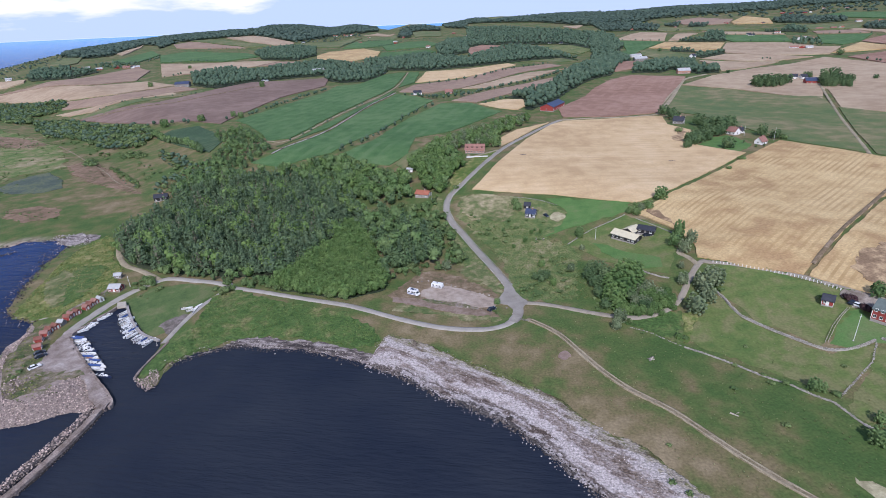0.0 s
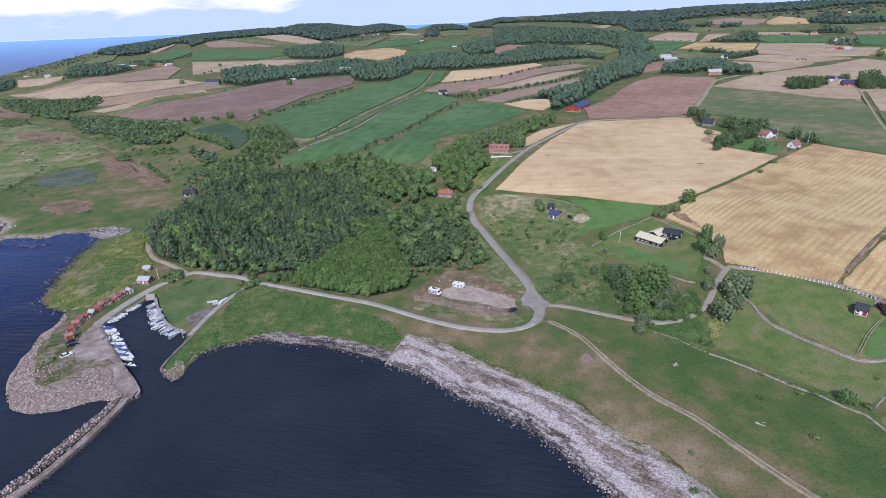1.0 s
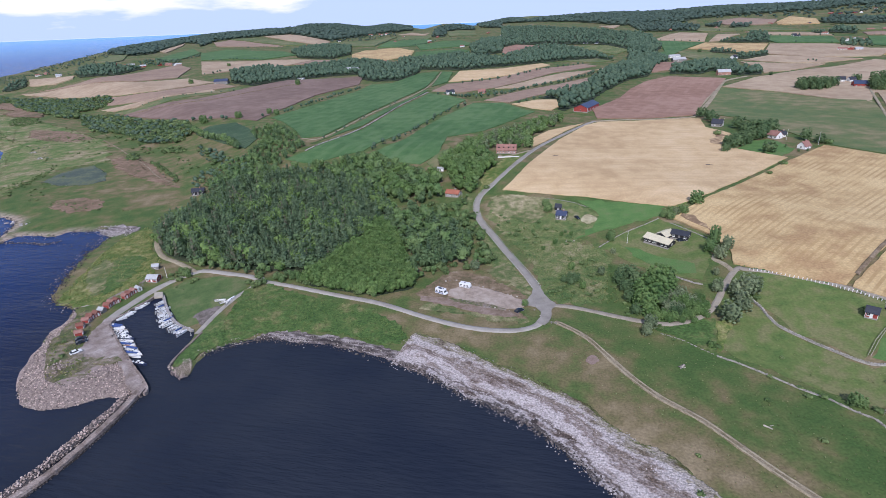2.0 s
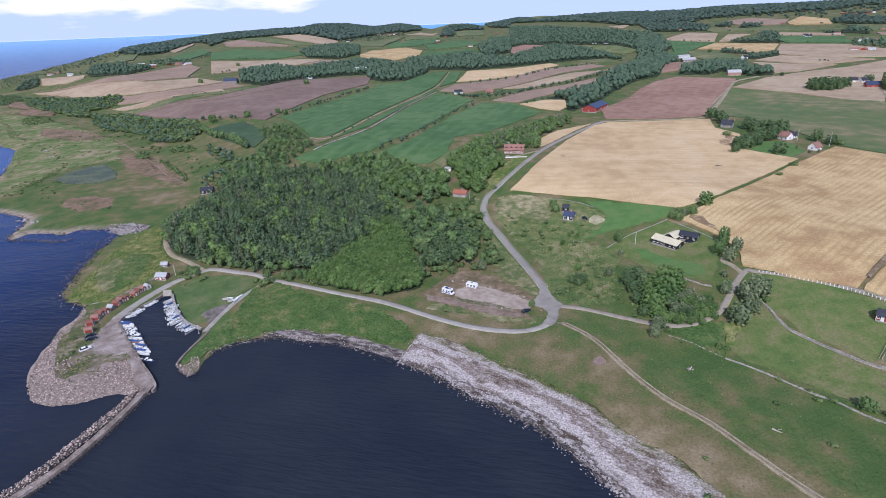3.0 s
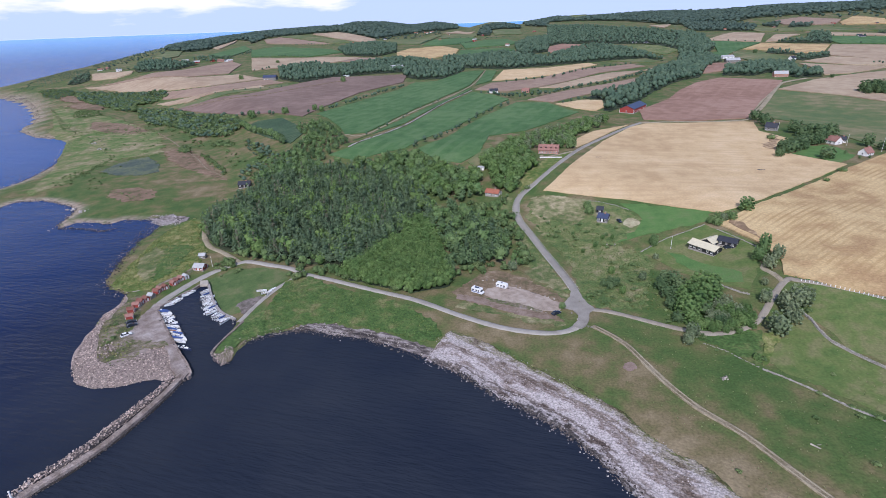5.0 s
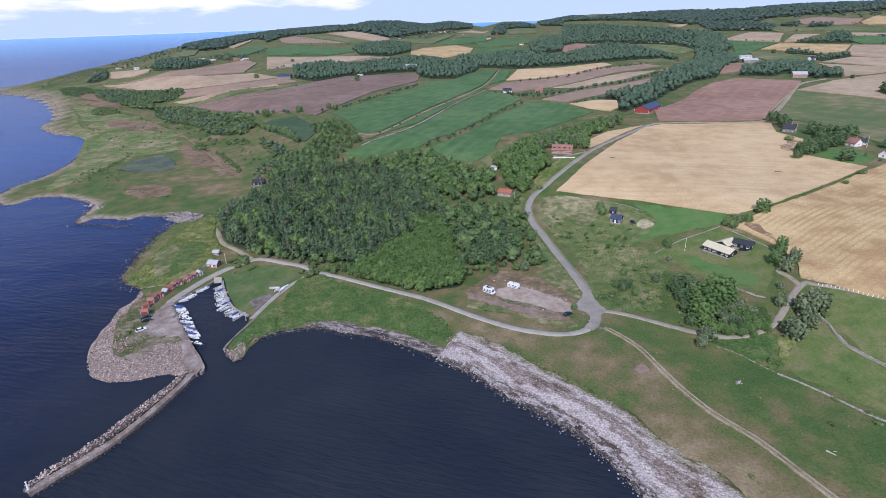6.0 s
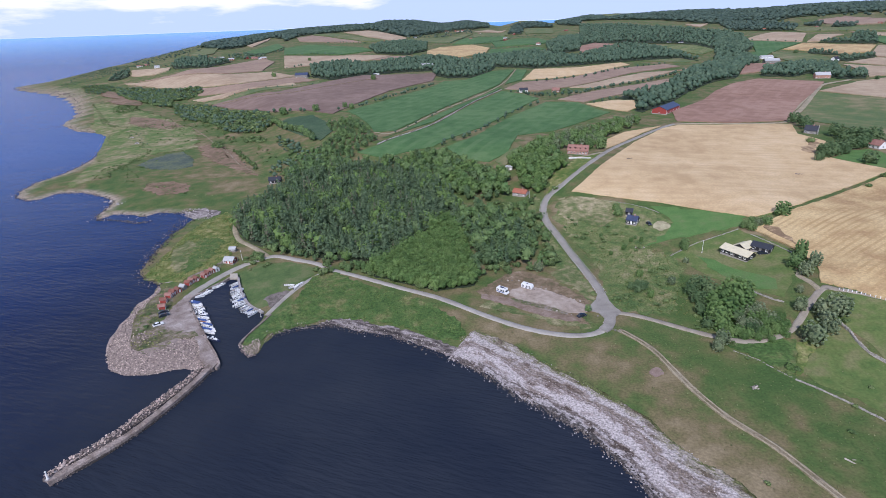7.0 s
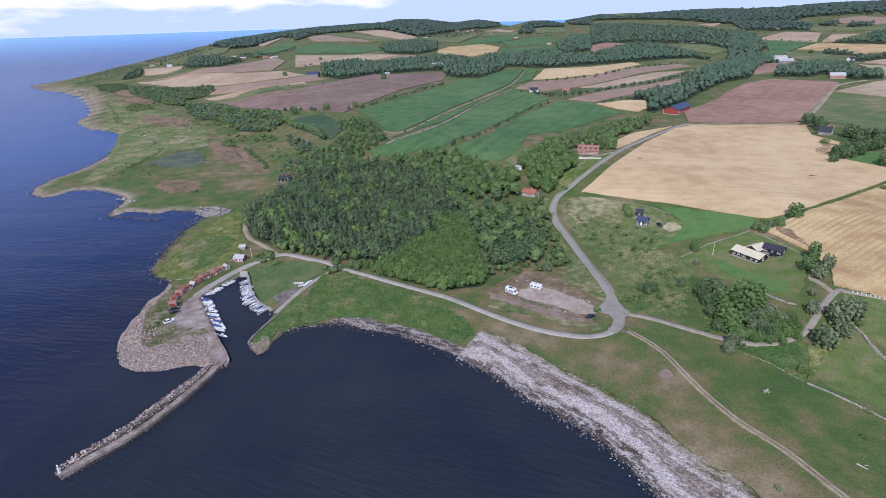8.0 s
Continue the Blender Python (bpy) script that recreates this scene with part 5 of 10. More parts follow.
def shrub_crown(seed, wide=0.75, count=70, size=0.24):
    """A low rounded shrub one metre high."""
    rnd = random.Random(seed)
    lobes = [(0, 0, 0.42, wide * 0.6, 0.42)]
    for i in range(5):
        a = i * 1.26 + rnd.uniform(-0.4, 0.4)
        lobes.append((math.cos(a) * wide * 0.5, math.sin(a) * wide * 0.5, rnd.uniform(0.25, 0.5), wide * rnd.uniform(0.3, 0.45), rnd.uniform(0.22, 0.4)))
    heart = [blob(x, y, z, r * 0.88, rz * 0.88, 5) for x, y, z, r, rz in lobes[:3 if count > 50 else 2]]
    return joined(heart + [cards(lobes, count, size, rnd, -0.1)])


def far_crown(seed):
    """A broad crown of few leaves, for woods far off."""
    rnd = random.Random(seed)
    lobes = [(0, 0, 0.6, 0.3, 0.36)]
    for i in range(2):
        a = rnd.uniform(0, 6.28)
        lobes.append((math.cos(a) * 0.24, math.sin(a) * 0.24, rnd.uniform(0.35, 0.6), 0.24, 0.26))
    return joined([blob(*lobes[0][:3], 0.29, 0.34, 4)] + [cards(lobes, 9, 0.21, rnd)])


def ridge_crown(seed):
    """A flat-topped crown of the woods on the skyline."""
    rnd = random.Random(seed)
    return joined([blob(0, 0, 0.55, 0.42, 0.42, 5), cards([(0, 0, 0.6, 0.42, 0.36)], 6, 0.3, rnd, 0.1)])


def limbs(seed, top, r0, n):
    """A tapered trunk with a few limbs, one metre high in all."""
    rnd = random.Random(seed)
    def stem(a, b, ra, rb, seg=6):
        a, b = Vector(a), Vector(b)
        d = (b - a).normalized()
        t = d.orthogonal().normalized()
        s = d.cross(t)
        v = [tuple(c + (t * math.cos(k * 6.283 / seg) + s * math.sin(k * 6.283 / seg)) * r) for c, r in ((a, ra), (b, rb)) for k in range(seg)]
        return v, [(k, (k + 1) % seg, seg + (k + 1) % seg, seg + k) for k in range(seg)]
    parts = [stem((0, 0, -0.03), (0.01, 0, top * 0.5), r0, r0 * 0.7), stem((0.01, 0, top * 0.5), (0, 0.01, top), r0 * 0.7, r0 * 0.25)]
    for i in range(n):
        a, h = i * 2.4 + rnd.uniform(-0.3, 0.3), top * rnd.uniform(0.35, 0.7)
        parts.append(stem((0, 0, h), (math.cos(a) * 0.2, math.sin(a) * 0.2, h + 0.16), r0 * 0.4, r0 * 0.15, 5))
    return joined(parts)


CROWNS = {
    "broad": [broad_crown(s) for s in (1, 2, 3, 4)],
    "grey": [hazel_crown(s, 0.44, 80, 0.12) for s in (11, 12, 13)],
    "pine": [pine_crown(s) for s in (21, 22, 23, 24, 25)],
    "dry": [pine_crown(s, 0.13, 90, 0.07) for s in (26, 27)],
    "hazel": [hazel_crown(s, 0.5, 130, 0.088) for s in (71, 72, 73)],
    "ridge": [ridge_crown(s) for s in (81, 82, 83)],
    "shrub": [shrub_crown(s, 0.75, 38, 0.31) for s in (31, 32, 33)],
    "dull": [hazel_crown(s, 0.34, 60, 0.13) for s in (51, 52, 53)],
    "plum": [shrub_crown(s, 0.7) for s in (61, 62)],
    "far": [far_crown(s) for s in (41, 42, 43, 44)],
}
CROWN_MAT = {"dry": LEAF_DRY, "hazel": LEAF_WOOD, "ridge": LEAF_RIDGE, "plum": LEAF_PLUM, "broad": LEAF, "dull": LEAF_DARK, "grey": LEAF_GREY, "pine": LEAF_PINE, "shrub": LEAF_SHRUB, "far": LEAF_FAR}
TREE_WORDS = {
    "broad": ("tree", "leafy green broadleaf tree standing in grass", "tree"),
    "grey": ("willow_tree", "grey-green willow with a loose rounded crown", "tree"),
    "hazel": ("tree", "dense bright green tree leafy to the ground", "tree"),
    "pine": ("pine_tree", "dark narrow pine with a bare trunk", "tree"),
    "dull": ("tree", "dark green broadleaf tree with a full rounded crown", "tree"),
    "plum": ("plum_bush", "dark purple plum bush beside the yard", "shrub"),
    "shrub": ("shrub", "low rounded green shrub in the grass", "shrub"),
}
SINGLE = {
    "shrub": [shrub_crown(s) for s in (34, 35, 36)],
    "hazel": [clump_crown(s, 0.44, 60) for s in (74, 75, 76)],
    "dull": [clump_crown(s, 0.32, 46) for s in (54, 55, 56)],
    "grey": [clump_crown(s, 0.40, 52) for s in (14, 15, 16)],
    "broad": [clump_crown(s, 0.42, 52) for s in (17, 18, 19)],
}
CROWN_MESH = {k: [mesh_of("crown", v, f, LEAF_HAZEL if k == "hazel" else CROWN_MAT[k]) for v, f in SINGLE.get(k, CROWNS[k])] for k in TREE_WORDS}
TRUNK_MESH = {}
for k, (top, r0, n) in {"broad": (0.6, 0.022, 5), "hazel": (0.5, 0.024, 5), "grey": (0.55, 0.024, 5), "dull": (0.6, 0.022, 5), "pine": (0.9, 0.014, 2), "plum": (0.5, 0.03, 4), "shrub": (0.5, 0.03, 4)}.items():
    v, f = limbs(len(k), top, r0, n)
    TRUNK_MESH[k] = mesh_of("trunk", v, f, BARK)
tree_rnd = random.Random(7)


def tree(kind, x, y, high, wide=1.0, label="", group=""):
    """One tree or shrub as a thing: trunk and crown."""
    name, words, cat = TREE_WORDS[kind]
    base = new(name)
    base.empty_display_size = 0.5
    for part_name, me in (("trunk", TRUNK_MESH[kind]), ("crown", tree_rnd.choice(CROWN_MESH[kind]))):
        ob = new(part_name, me)
        ob.parent = base
    base.matrix_basis = pose(x, y, float(ground(x, y)) - 0.15, 0, 0, tree_rnd.uniform(0, 360)) @ Matrix.Diagonal((high * wide, high * wide, high, 1))
    return tagged(base, label or words, cat, group)


def scatter(poly, gap, rnd):
    """Places inside an outline on a shaken grid."""
    xs, ys = [p[0] for p in poly], [p[1] for p in poly]
    gx, gy = np.meshgrid(np.arange(min(xs), max(xs), gap), np.arange(min(ys), max(ys), gap))
    q = np.random.RandomState(rnd.randrange(1 << 30))
    gx = gx + q.uniform(-0.48, 0.48, gx.shape) * gap
    gy = gy + q.uniform(-0.48, 0.48, gy.shape) * gap
    ok = signed(poly, gx, gy) > 0
    return list(zip(gx[ok], gy[ok]))


WOODS = {}


def wood(store, kinds, poly, gap, low, high, thin=1.0, group="", avoid=None):
    """Trees over an area, kept to be joined into one wood, or single things where group is given."""
    rnd = random.Random(int(poly[0][0] * 7 + poly[0][1]))
    for x, y in scatter(poly, gap, rnd):
        if rnd.random() > thin or (avoid and float(signed(avoid, np.array(x), np.array(y))) > -1.0):
            continue
        h = rnd.uniform(low, high) * rnd.uniform(0.85, 1.1)
        kind = rnd.choice(kinds)
        if group:
            tree(kind, x, y, h, rnd.uniform(0.9, 1.2), group=group)
        else:
            WOODS.setdefault((store, kind), []).append((x, y, h, rnd.uniform(0.9, 1.2) * (1.5 if gap > 25 else 1.35 if store == "scrub" else 1.0), rnd.uniform(0, 6.28)))


def hedge(store, kinds, line, gap, low, high, wide=2.0, group=""):
    """A row of trees or shrubs along a line."""
    rnd = random.Random(int(line[0][0] * 5 + line[0][1]))
    for (ax, ay), (bx, by) in zip(line, line[1:]):
        d = math.hypot(bx - ax, by - ay)
        for i in range(max(1, int(d / gap))):
            f = (i + rnd.random()) / max(1, int(d / gap))
            x, y = ax + (bx - ax) * f + rnd.uniform(-wide, wide), ay + (by - ay) * f + rnd.uniform(-wide, wide)
            h, kind = rnd.uniform(low, high), rnd.choice(kinds)
            if group:
                tree(kind, x, y, h, rnd.uniform(0.9, 1.25), group=group)
            else:
                WOODS.setdefault((store, kind), []).append((x, y, h, rnd.uniform(0.9, 1.25), rnd.uniform(0, 6.28)))


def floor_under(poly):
    """The dark ground below a wood; its colour adds to the shade between the trees."""
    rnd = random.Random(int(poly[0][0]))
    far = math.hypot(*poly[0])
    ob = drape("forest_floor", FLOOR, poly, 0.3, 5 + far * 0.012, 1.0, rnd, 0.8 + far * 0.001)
    return tagged(ob, "dark ground under a wood, adding to the shade between trees", "forest floor", kind="structure")


def grow_woods():
    """Each wood becomes one mesh."""
    words = {
        "pine_wood": "dense dark pine wood on the slope above the harbour",
        "broadleaf_wood": "dense broadleaf wood beside the road",
        "scrub": "scattered scrub and bushes on the scarp",
        "far_woods": "dark woods and hedgerows between the far fields",
        "hedgerow": "rows of hedge trees between fields",
    }
    done = {}
    for (store, kind), places in WOODS.items():
        done.setdefault(store, []).append((kind, places))
    for store, groups in done.items():
        vs, fs, mats, mi, off = [], [], [], [], 0
        for kind, places in groups:
            mats.append(CROWN_MAT[kind])
            shapes = [(v, np.array(f)) for v, f in CROWNS[kind]]
            for i, (x, y, h, w, a) in enumerate(places):
                v, f = shapes[i % len(shapes)]
                c, s = math.cos(a) * h * w, math.sin(a) * h * w
                z = float(ground(x, y)) - 0.1
                vs.append(np.stack([v[:, 0] * c - v[:, 1] * s + x, v[:, 0] * s + v[:, 1] * c + y, v[:, 2] * h + z], -1))
                fs.append(f + off)
                mi.append(np.full(len(f), len(mats) - 1))
                off += len(v)
        V, F, M = np.concatenate(vs), np.concatenate(fs), np.concatenate(mi)
        me = bpy.data.meshes.new(store)
        me.vertices.add(len(V))
        me.vertices.foreach_set("co", V.ravel())
        me.loops.add(F.size)
        me.loops.foreach_set("vertex_index", F.ravel().astype(np.int32))
        me.polygons.add(len(F))
        me.polygons.foreach_set("loop_start", np.arange(0, F.size, 3, dtype=np.int32))
        for m in mats:
            me.materials.append(m)
        me.polygons.foreach_set("material_index", M.astype(np.int32))
        me.update(calc_edges=True)
        tagged(new(store, me), words[store], "wood", kind="stuff")



WEDGE = [(-86.4, 236.7), (-66.4, 227.5), (-45.4, 221.4), (-28.4, 228.2), (-32.0, 251.0), (-41.4, 281.0), (-58.0, 323.9), (-64.4, 285.8), (-73.3, 264.0), (-80.9, 247.1)]
PINES = [(-201.2, 308.3), (-186.8, 287.5), (-171.2, 271.3), (-152.5, 261.3), (-131.4, 256.5), (-106.9, 250.6), (-81, 246.3), (-71.8, 258.3), (-64.2, 269.7), (-58.9, 290.5), (-49.3, 319), (-57.6, 351.7), (-79.1, 382.4), (-124.2, 405.9), (-161.8, 406.8), (-192.6, 388.7), (-199.6, 363.8), (-199.7, 330.5)]
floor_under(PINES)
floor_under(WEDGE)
wood("pine_wood", ["pine"] * 9 + ["dry", "dull", "dull", "hazel"], PINES, 3.35, 6.2, 13.6, 0.9, avoid=WEDGE)
wood("broadleaf_wood", ["hazel"], WEDGE, 2.7, 5.5, 8.5, 1.0)
wood("broadleaf_wood", ['broad', 'dull', 'dull', 'pine'], [(-50.4, 322.1), (-59.4, 293.2), (-65.2, 268.1), (-77.5, 256.1), (-84.4, 247.6), (-85.4, 240.9), (-70.8, 229.6), (-47.2, 222.8), (-35.2, 224.7), (-31.4, 238.6), (-22.3, 249.2), (-5, 253.2), (2.3, 261.7), (0.8, 280.9), (-9.2, 299.3), (-22, 315.5), (-40.3, 337.5)], 5.5, 8, 12, 1.0, avoid=WEDGE)
wood("broadleaf_wood", ['hazel', 'broad', 'dull'], [(-125.6, 411.1), (-110.9, 429.1), (-83.2, 434.6), (-52.6, 414.2), (-37.7, 397), (-17.7, 383), (-29, 365.5), (-20.3, 351.6), (-33.3, 345), (-51.5, 350.3), (-78.7, 380.3), (-119.1, 403.6)], 5.5, 8, 12, 1.0)
wood("broadleaf_wood", ['pine', 'dull'], [(-32.5, 262.6), (-25.8, 295.1), (-9, 293.7), (-2.3, 269.9), (-8, 255.2), (-22.2, 247)], 4.5, 8, 11, 1.0)
wood("broadleaf_wood", ['hazel', 'hazel', 'broad'], [(-18.1, 426.8), (-3.7, 448.9), (10.2, 437.5), (18.5, 393.4), (6.9, 374.2), (1.7, 351.4), (-10.8, 358.4), (-16.5, 386.7), (-24.8, 416.7)], 4.6, 7, 11, 1.0)
wood("broadleaf_wood", ['broad', 'hazel', 'grey'], [(-16.7, 441.1), (1, 470.8), (44.1, 521.9), (75.3, 560.1), (98.5, 565.4), (90.6, 532.8), (62.2, 495.2), (46, 455.5), (29.1, 448), (10.1, 434.4), (-3.6, 437.8)], 5.5, 5.5, 8.5, 1.0)
wood("broadleaf_wood", ['broad', 'dull'], [(-229.9, 552.4), (-208, 576.4), (-166.2, 505.5), (-146.7, 468.6), (-153.3, 441.5), (-159.6, 422), (-174.9, 417), (-196.5, 415.3), (-215.3, 423.5), (-215.8, 442.6), (-202.8, 463.5), (-196.6, 491.7)], 5.5, 4.5, 7.5, 1.0)
wood("broadleaf_wood", ['broad', 'dull'], [(-209.3, 415.5), (-165.9, 418.9), (-126.9, 416.1), (-143.2, 407), (-189.5, 392), (-207.9, 390.8)], 5.5, 7, 10, 1.0)
wood("broadleaf_wood", ['broad', 'dull', 'shrub'], [(-160.2, 271), (-152.1, 264.8), (-114.1, 252.2), (-84.3, 246.3), (-85.4, 239.7), (-111.4, 245.1), (-148.5, 257.3)], 4.2, 4, 6.5, 1.0)
wood("broadleaf_wood", ['shrub', 'shrub', 'broad'], [(-29.7, 346.8), (-12.1, 336.8), (0.2, 314.8), (5.2, 295.5), (11.7, 273.2), (10, 251.6), (2.2, 249.7), (-1.7, 277.3), (-14.8, 311.1)], 4.2, 2.5, 6, 0.85)
wood("broadleaf_wood", ['shrub', 'broad'], [(-12.5, 349.2), (0.9, 345.3), (0.9, 324.6), (-10.1, 332.7)], 4.5, 2, 4.5, 0.5)
wood("broadleaf_wood", ['shrub', 'shrub', 'broad'], [(-31.9, 241.7), (-22.9, 254.9), (0.8, 257.6), (3.7, 248.1), (-7.8, 246.9), (-21.5, 236.7), (-29, 227.8)], 4.0, 2, 5, 0.7)
hedge("scrub", ['shrub'], [(-113.7, 234.8), (-104.8, 230.9)], 2.5, 3, 4.5, 2)
wood("scrub", ['far', 'far', 'shrub'], [(-283.3, 542.4), (-217.8, 471), (-181.3, 450.4), (-161.3, 423.4), (-195.4, 418.2), (-212.7, 398.6), (-228.3, 408.9), (-236, 446.9), (-219, 447.2), (-258.8, 494.5)], 5.5, 3, 5.5, 0.8)
wood("scrub", ['shrub'], [(-618.1, 665.6), (-502.7, 715.3), (-380.4, 542.2), (-385.7, 508.5), (-497.4, 577.8)], 7, 0.8, 2.0, 0.25)
wood("scrub", ['shrub'], [(-419.6, 441.3), (-407.5, 509.8), (-378.9, 508.6), (-329.8, 404.7), (-360.7, 379.4)], 7, 0.7, 1.8, 0.2)
hedge("scrub", ['shrub'], [(-404.3, 420.1), (-403.5, 452.7), (-402.7, 476.4), (-415, 510.5)], 4, 1, 2, 3)
hedge("scrub", ['shrub'], [(-614.3, 666.6), (-532.3, 632.1), (-481.1, 644.2), (-441.9, 611.6)], 4.5, 1, 2, 4)
hedge("scrub", ['shrub'], [(-305.2, 497), (-276.7, 462.7), (-246.7, 428.4)], 3, 1.5, 3, 2)
hedge("scrub", ['shrub', 'far'], [(-360.6, 539.2), (-346.1, 532.6), (-344.3, 524)], 3, 2, 4, 3)
wood("scrub", ["far", "dull", "shrub"], [(-1016, 1082), (-991, 1099), (-915, 1060), (-873, 1006), (-863, 951), (-925, 991)], 6.5, 3, 5.5, 0.95)
wood("scrub", ["far", "dull", "shrub"], [(-886, 1032), (-827, 1024), (-780, 994), (-729, 973), (-635, 943), (-605, 909), (-608, 873), (-646, 869), (-599, 812), (-610, 799), (-664, 839), (-748, 894), (-803, 934)], 5.5, 4, 7.5, 1)
wood("scrub", ["far", "dull", "shrub"], [(-608, 826), (-560, 801), (-510, 773), (-424, 694), (-367, 662), (-343, 646), (-317, 595), (-320, 570), (-343, 575), (-372, 590), (-414, 637), (-466, 677), (-496, 691), (-547, 741)], 5, 3.5, 7, 0.95)
wood("scrub", ["shrub"], [(-704, 801), (-706, 828), (-663, 811), (-633, 772), (-637, 742), (-663, 752)], 5, 2, 3.5, 0.9)
wood("scrub", ["shrub"], [(-360, 539), (-354, 546), (-336, 521), (-342, 514)], 3, 2, 3.5, 1)
wood("scrub", ["shrub"], [(-333, 558), (-307, 553), (-287.8, 524.2), (-316, 531)], 4, 2, 4, 0.8)
wood("scrub", ["shrub"], [(-529, 754), (-407, 625), (-334, 560), (-336, 539), (-406, 601), (-485, 675)], 8, 1.5, 3, 0.4)
wood("scrub", ["shrub"], [(-544, 652), (-488, 656), (-463, 627), (-498, 618)], 4.5, 0.6, 1.3, 0.8)
wood("scrub", ["shrub"], [(-330.0, 384.9), (-320.6, 388.9), (-311.2, 378.5), (-322.5, 376.9)], 2.6, 0.5, 1.0, 0.9)
wood("scrub", ["shrub"], [(-305.7, 375.3), (-288.8, 368.3), (-283.7, 358.3), (-293.0, 361.1)], 2.6, 0.5, 1.0, 0.8)
wood("scrub", ["shrub"], [(-389.5, 410.7), (-397.6, 440.0), (-403, 468), (-409, 499), (-396, 476), (-386.4, 429.9)], 4, 0.6, 1.5, 0.8)
wood("scrub", ["shrub"], [(-274.0, 363.3), (-262.7, 370.3), (-244.9, 359.5), (-259.9, 348.8)], 4, 0.4, 0.9, 0.4)
wood("scrub", ["shrub"], [(-635, 687), (-615, 692), (-594, 666), (-605, 658)], 5, 1, 2.2, 0.8)
hedge("scrub", ["shrub"], [(-313.9, 504.3), (-289.2, 478.4), (-259.5, 446.0)], 2.5, 1.5, 3, 1.5)
hedge("scrub", ["dull", "broad"], [(-322, 609), (-284, 565), (-252.7, 536.5), (-218.5, 492.7)], 3.0, 7, 10, 1.5)
floor_under([(-2103, 4422), (-1401, 3938), (-1042, 3413), (-1253, 4733), (-1025, 4788), (-814, 4828), (-645, 4853), (-475, 4873), (-315, 3305), (-347, 2803), (-482, 2709), (-503, 2343), (-530, 2181), (-693, 2473), (-881, 2813), (-1017, 2831), (-1129, 2680), (-1189, 2663), (-1062, 2219)])
floor_under([(925, 3768), (1015, 3496), (718, 2386), (614, 2399)])
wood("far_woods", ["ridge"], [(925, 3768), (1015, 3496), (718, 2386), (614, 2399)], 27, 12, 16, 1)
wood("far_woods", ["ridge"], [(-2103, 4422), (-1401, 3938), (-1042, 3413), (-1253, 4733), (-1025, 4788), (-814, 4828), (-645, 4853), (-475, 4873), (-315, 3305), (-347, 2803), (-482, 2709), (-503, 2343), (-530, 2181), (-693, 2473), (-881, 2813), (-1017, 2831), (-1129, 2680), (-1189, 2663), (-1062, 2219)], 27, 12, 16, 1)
floor_under([(-537, 1701), (-551, 1894), (-480, 1974), (-388, 1880), (-326, 1571), (-354, 1449), (-454, 1505)])
wood("far_woods", ["far"], [(-537, 1701), (-551, 1894), (-480, 1974), (-388, 1880), (-326, 1571), (-354, 1449), (-454, 1505)], 11, 9, 13, 1)
floor_under([(-159, 2463), (-169, 3143), (-126, 3410), (5, 3604), (45, 3100), (-100, 2734), (-92, 2274)])
wood("far_woods", ["ridge"], [(-159, 2463), (-169, 3143), (-126, 3410), (5, 3604), (45, 3100), (-100, 2734), (-92, 2274)], 27, 11, 15, 1)
floor_under([(68, 4896), (169, 4893), (277, 4888), (161, 2799), (73, 3215)])
wood("far_woods", ["ridge"], [(68, 4896), (169, 4893), (277, 4888), (161, 2799), (73, 3215)], 27, 12, 16, 1)
floor_under([(5, 1684), (49, 2051), (121, 2060), (90, 1485), (24, 1404), (10, 1512)])
wood("far_woods", ["far"], [(5, 1684), (49, 2051), (121, 2060), (90, 1485), (24, 1404), (10, 1512)], 11, 10, 14, 1)
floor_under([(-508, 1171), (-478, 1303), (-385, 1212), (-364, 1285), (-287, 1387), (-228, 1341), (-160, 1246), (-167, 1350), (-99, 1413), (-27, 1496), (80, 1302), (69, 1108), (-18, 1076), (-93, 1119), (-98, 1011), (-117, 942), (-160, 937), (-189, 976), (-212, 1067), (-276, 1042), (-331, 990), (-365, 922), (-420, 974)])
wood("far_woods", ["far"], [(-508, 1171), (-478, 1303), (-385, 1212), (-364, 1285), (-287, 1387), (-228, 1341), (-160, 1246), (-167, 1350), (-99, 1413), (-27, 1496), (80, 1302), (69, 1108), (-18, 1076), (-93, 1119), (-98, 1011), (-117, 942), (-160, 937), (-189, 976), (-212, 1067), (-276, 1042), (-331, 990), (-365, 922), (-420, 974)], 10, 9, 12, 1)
floor_under([(-1489, 2286), (-2535, 4189), (-2292, 4326), (-2103, 4421), (-1183, 2476), (-1333, 2638), (-1085, 1919), (-1112, 1842), (-1287, 2007)])
wood("far_woods", ["ridge"], [(-1489, 2286), (-2535, 4189), (-2292, 4326), (-2103, 4421), (-1183, 2476), (-1333, 2638), (-1085, 1919), (-1112, 1842), (-1287, 2007)], 27, 11, 15, 1)
floor_under([(-912, 1261), (-1008, 1438), (-908, 1409), (-817, 1333), (-772, 1305), (-755, 1165), (-839, 1171)])
wood("far_woods", ["far"], [(-912, 1261), (-1008, 1438), (-908, 1409), (-817, 1333), (-772, 1305), (-755, 1165), (-839, 1171)], 11, 8, 12, 1)
wood("far_woods", ["ridge"], [(-1384, 1694), (-2312, 3015), (-2733, 4062), (-1307, 2022), (-1085, 1589), (-1128, 1534), (-1162, 1462)], 27, 3, 6, 0.55)
floor_under([(-1022, 1168), (-1095, 1295), (-1050, 1281), (-982, 1191), (-998, 1157)])
wood("far_woods", ["far"], [(-1022, 1168), (-1095, 1295), (-1050, 1281), (-982, 1191), (-998, 1157)], 11, 6, 9, 1)
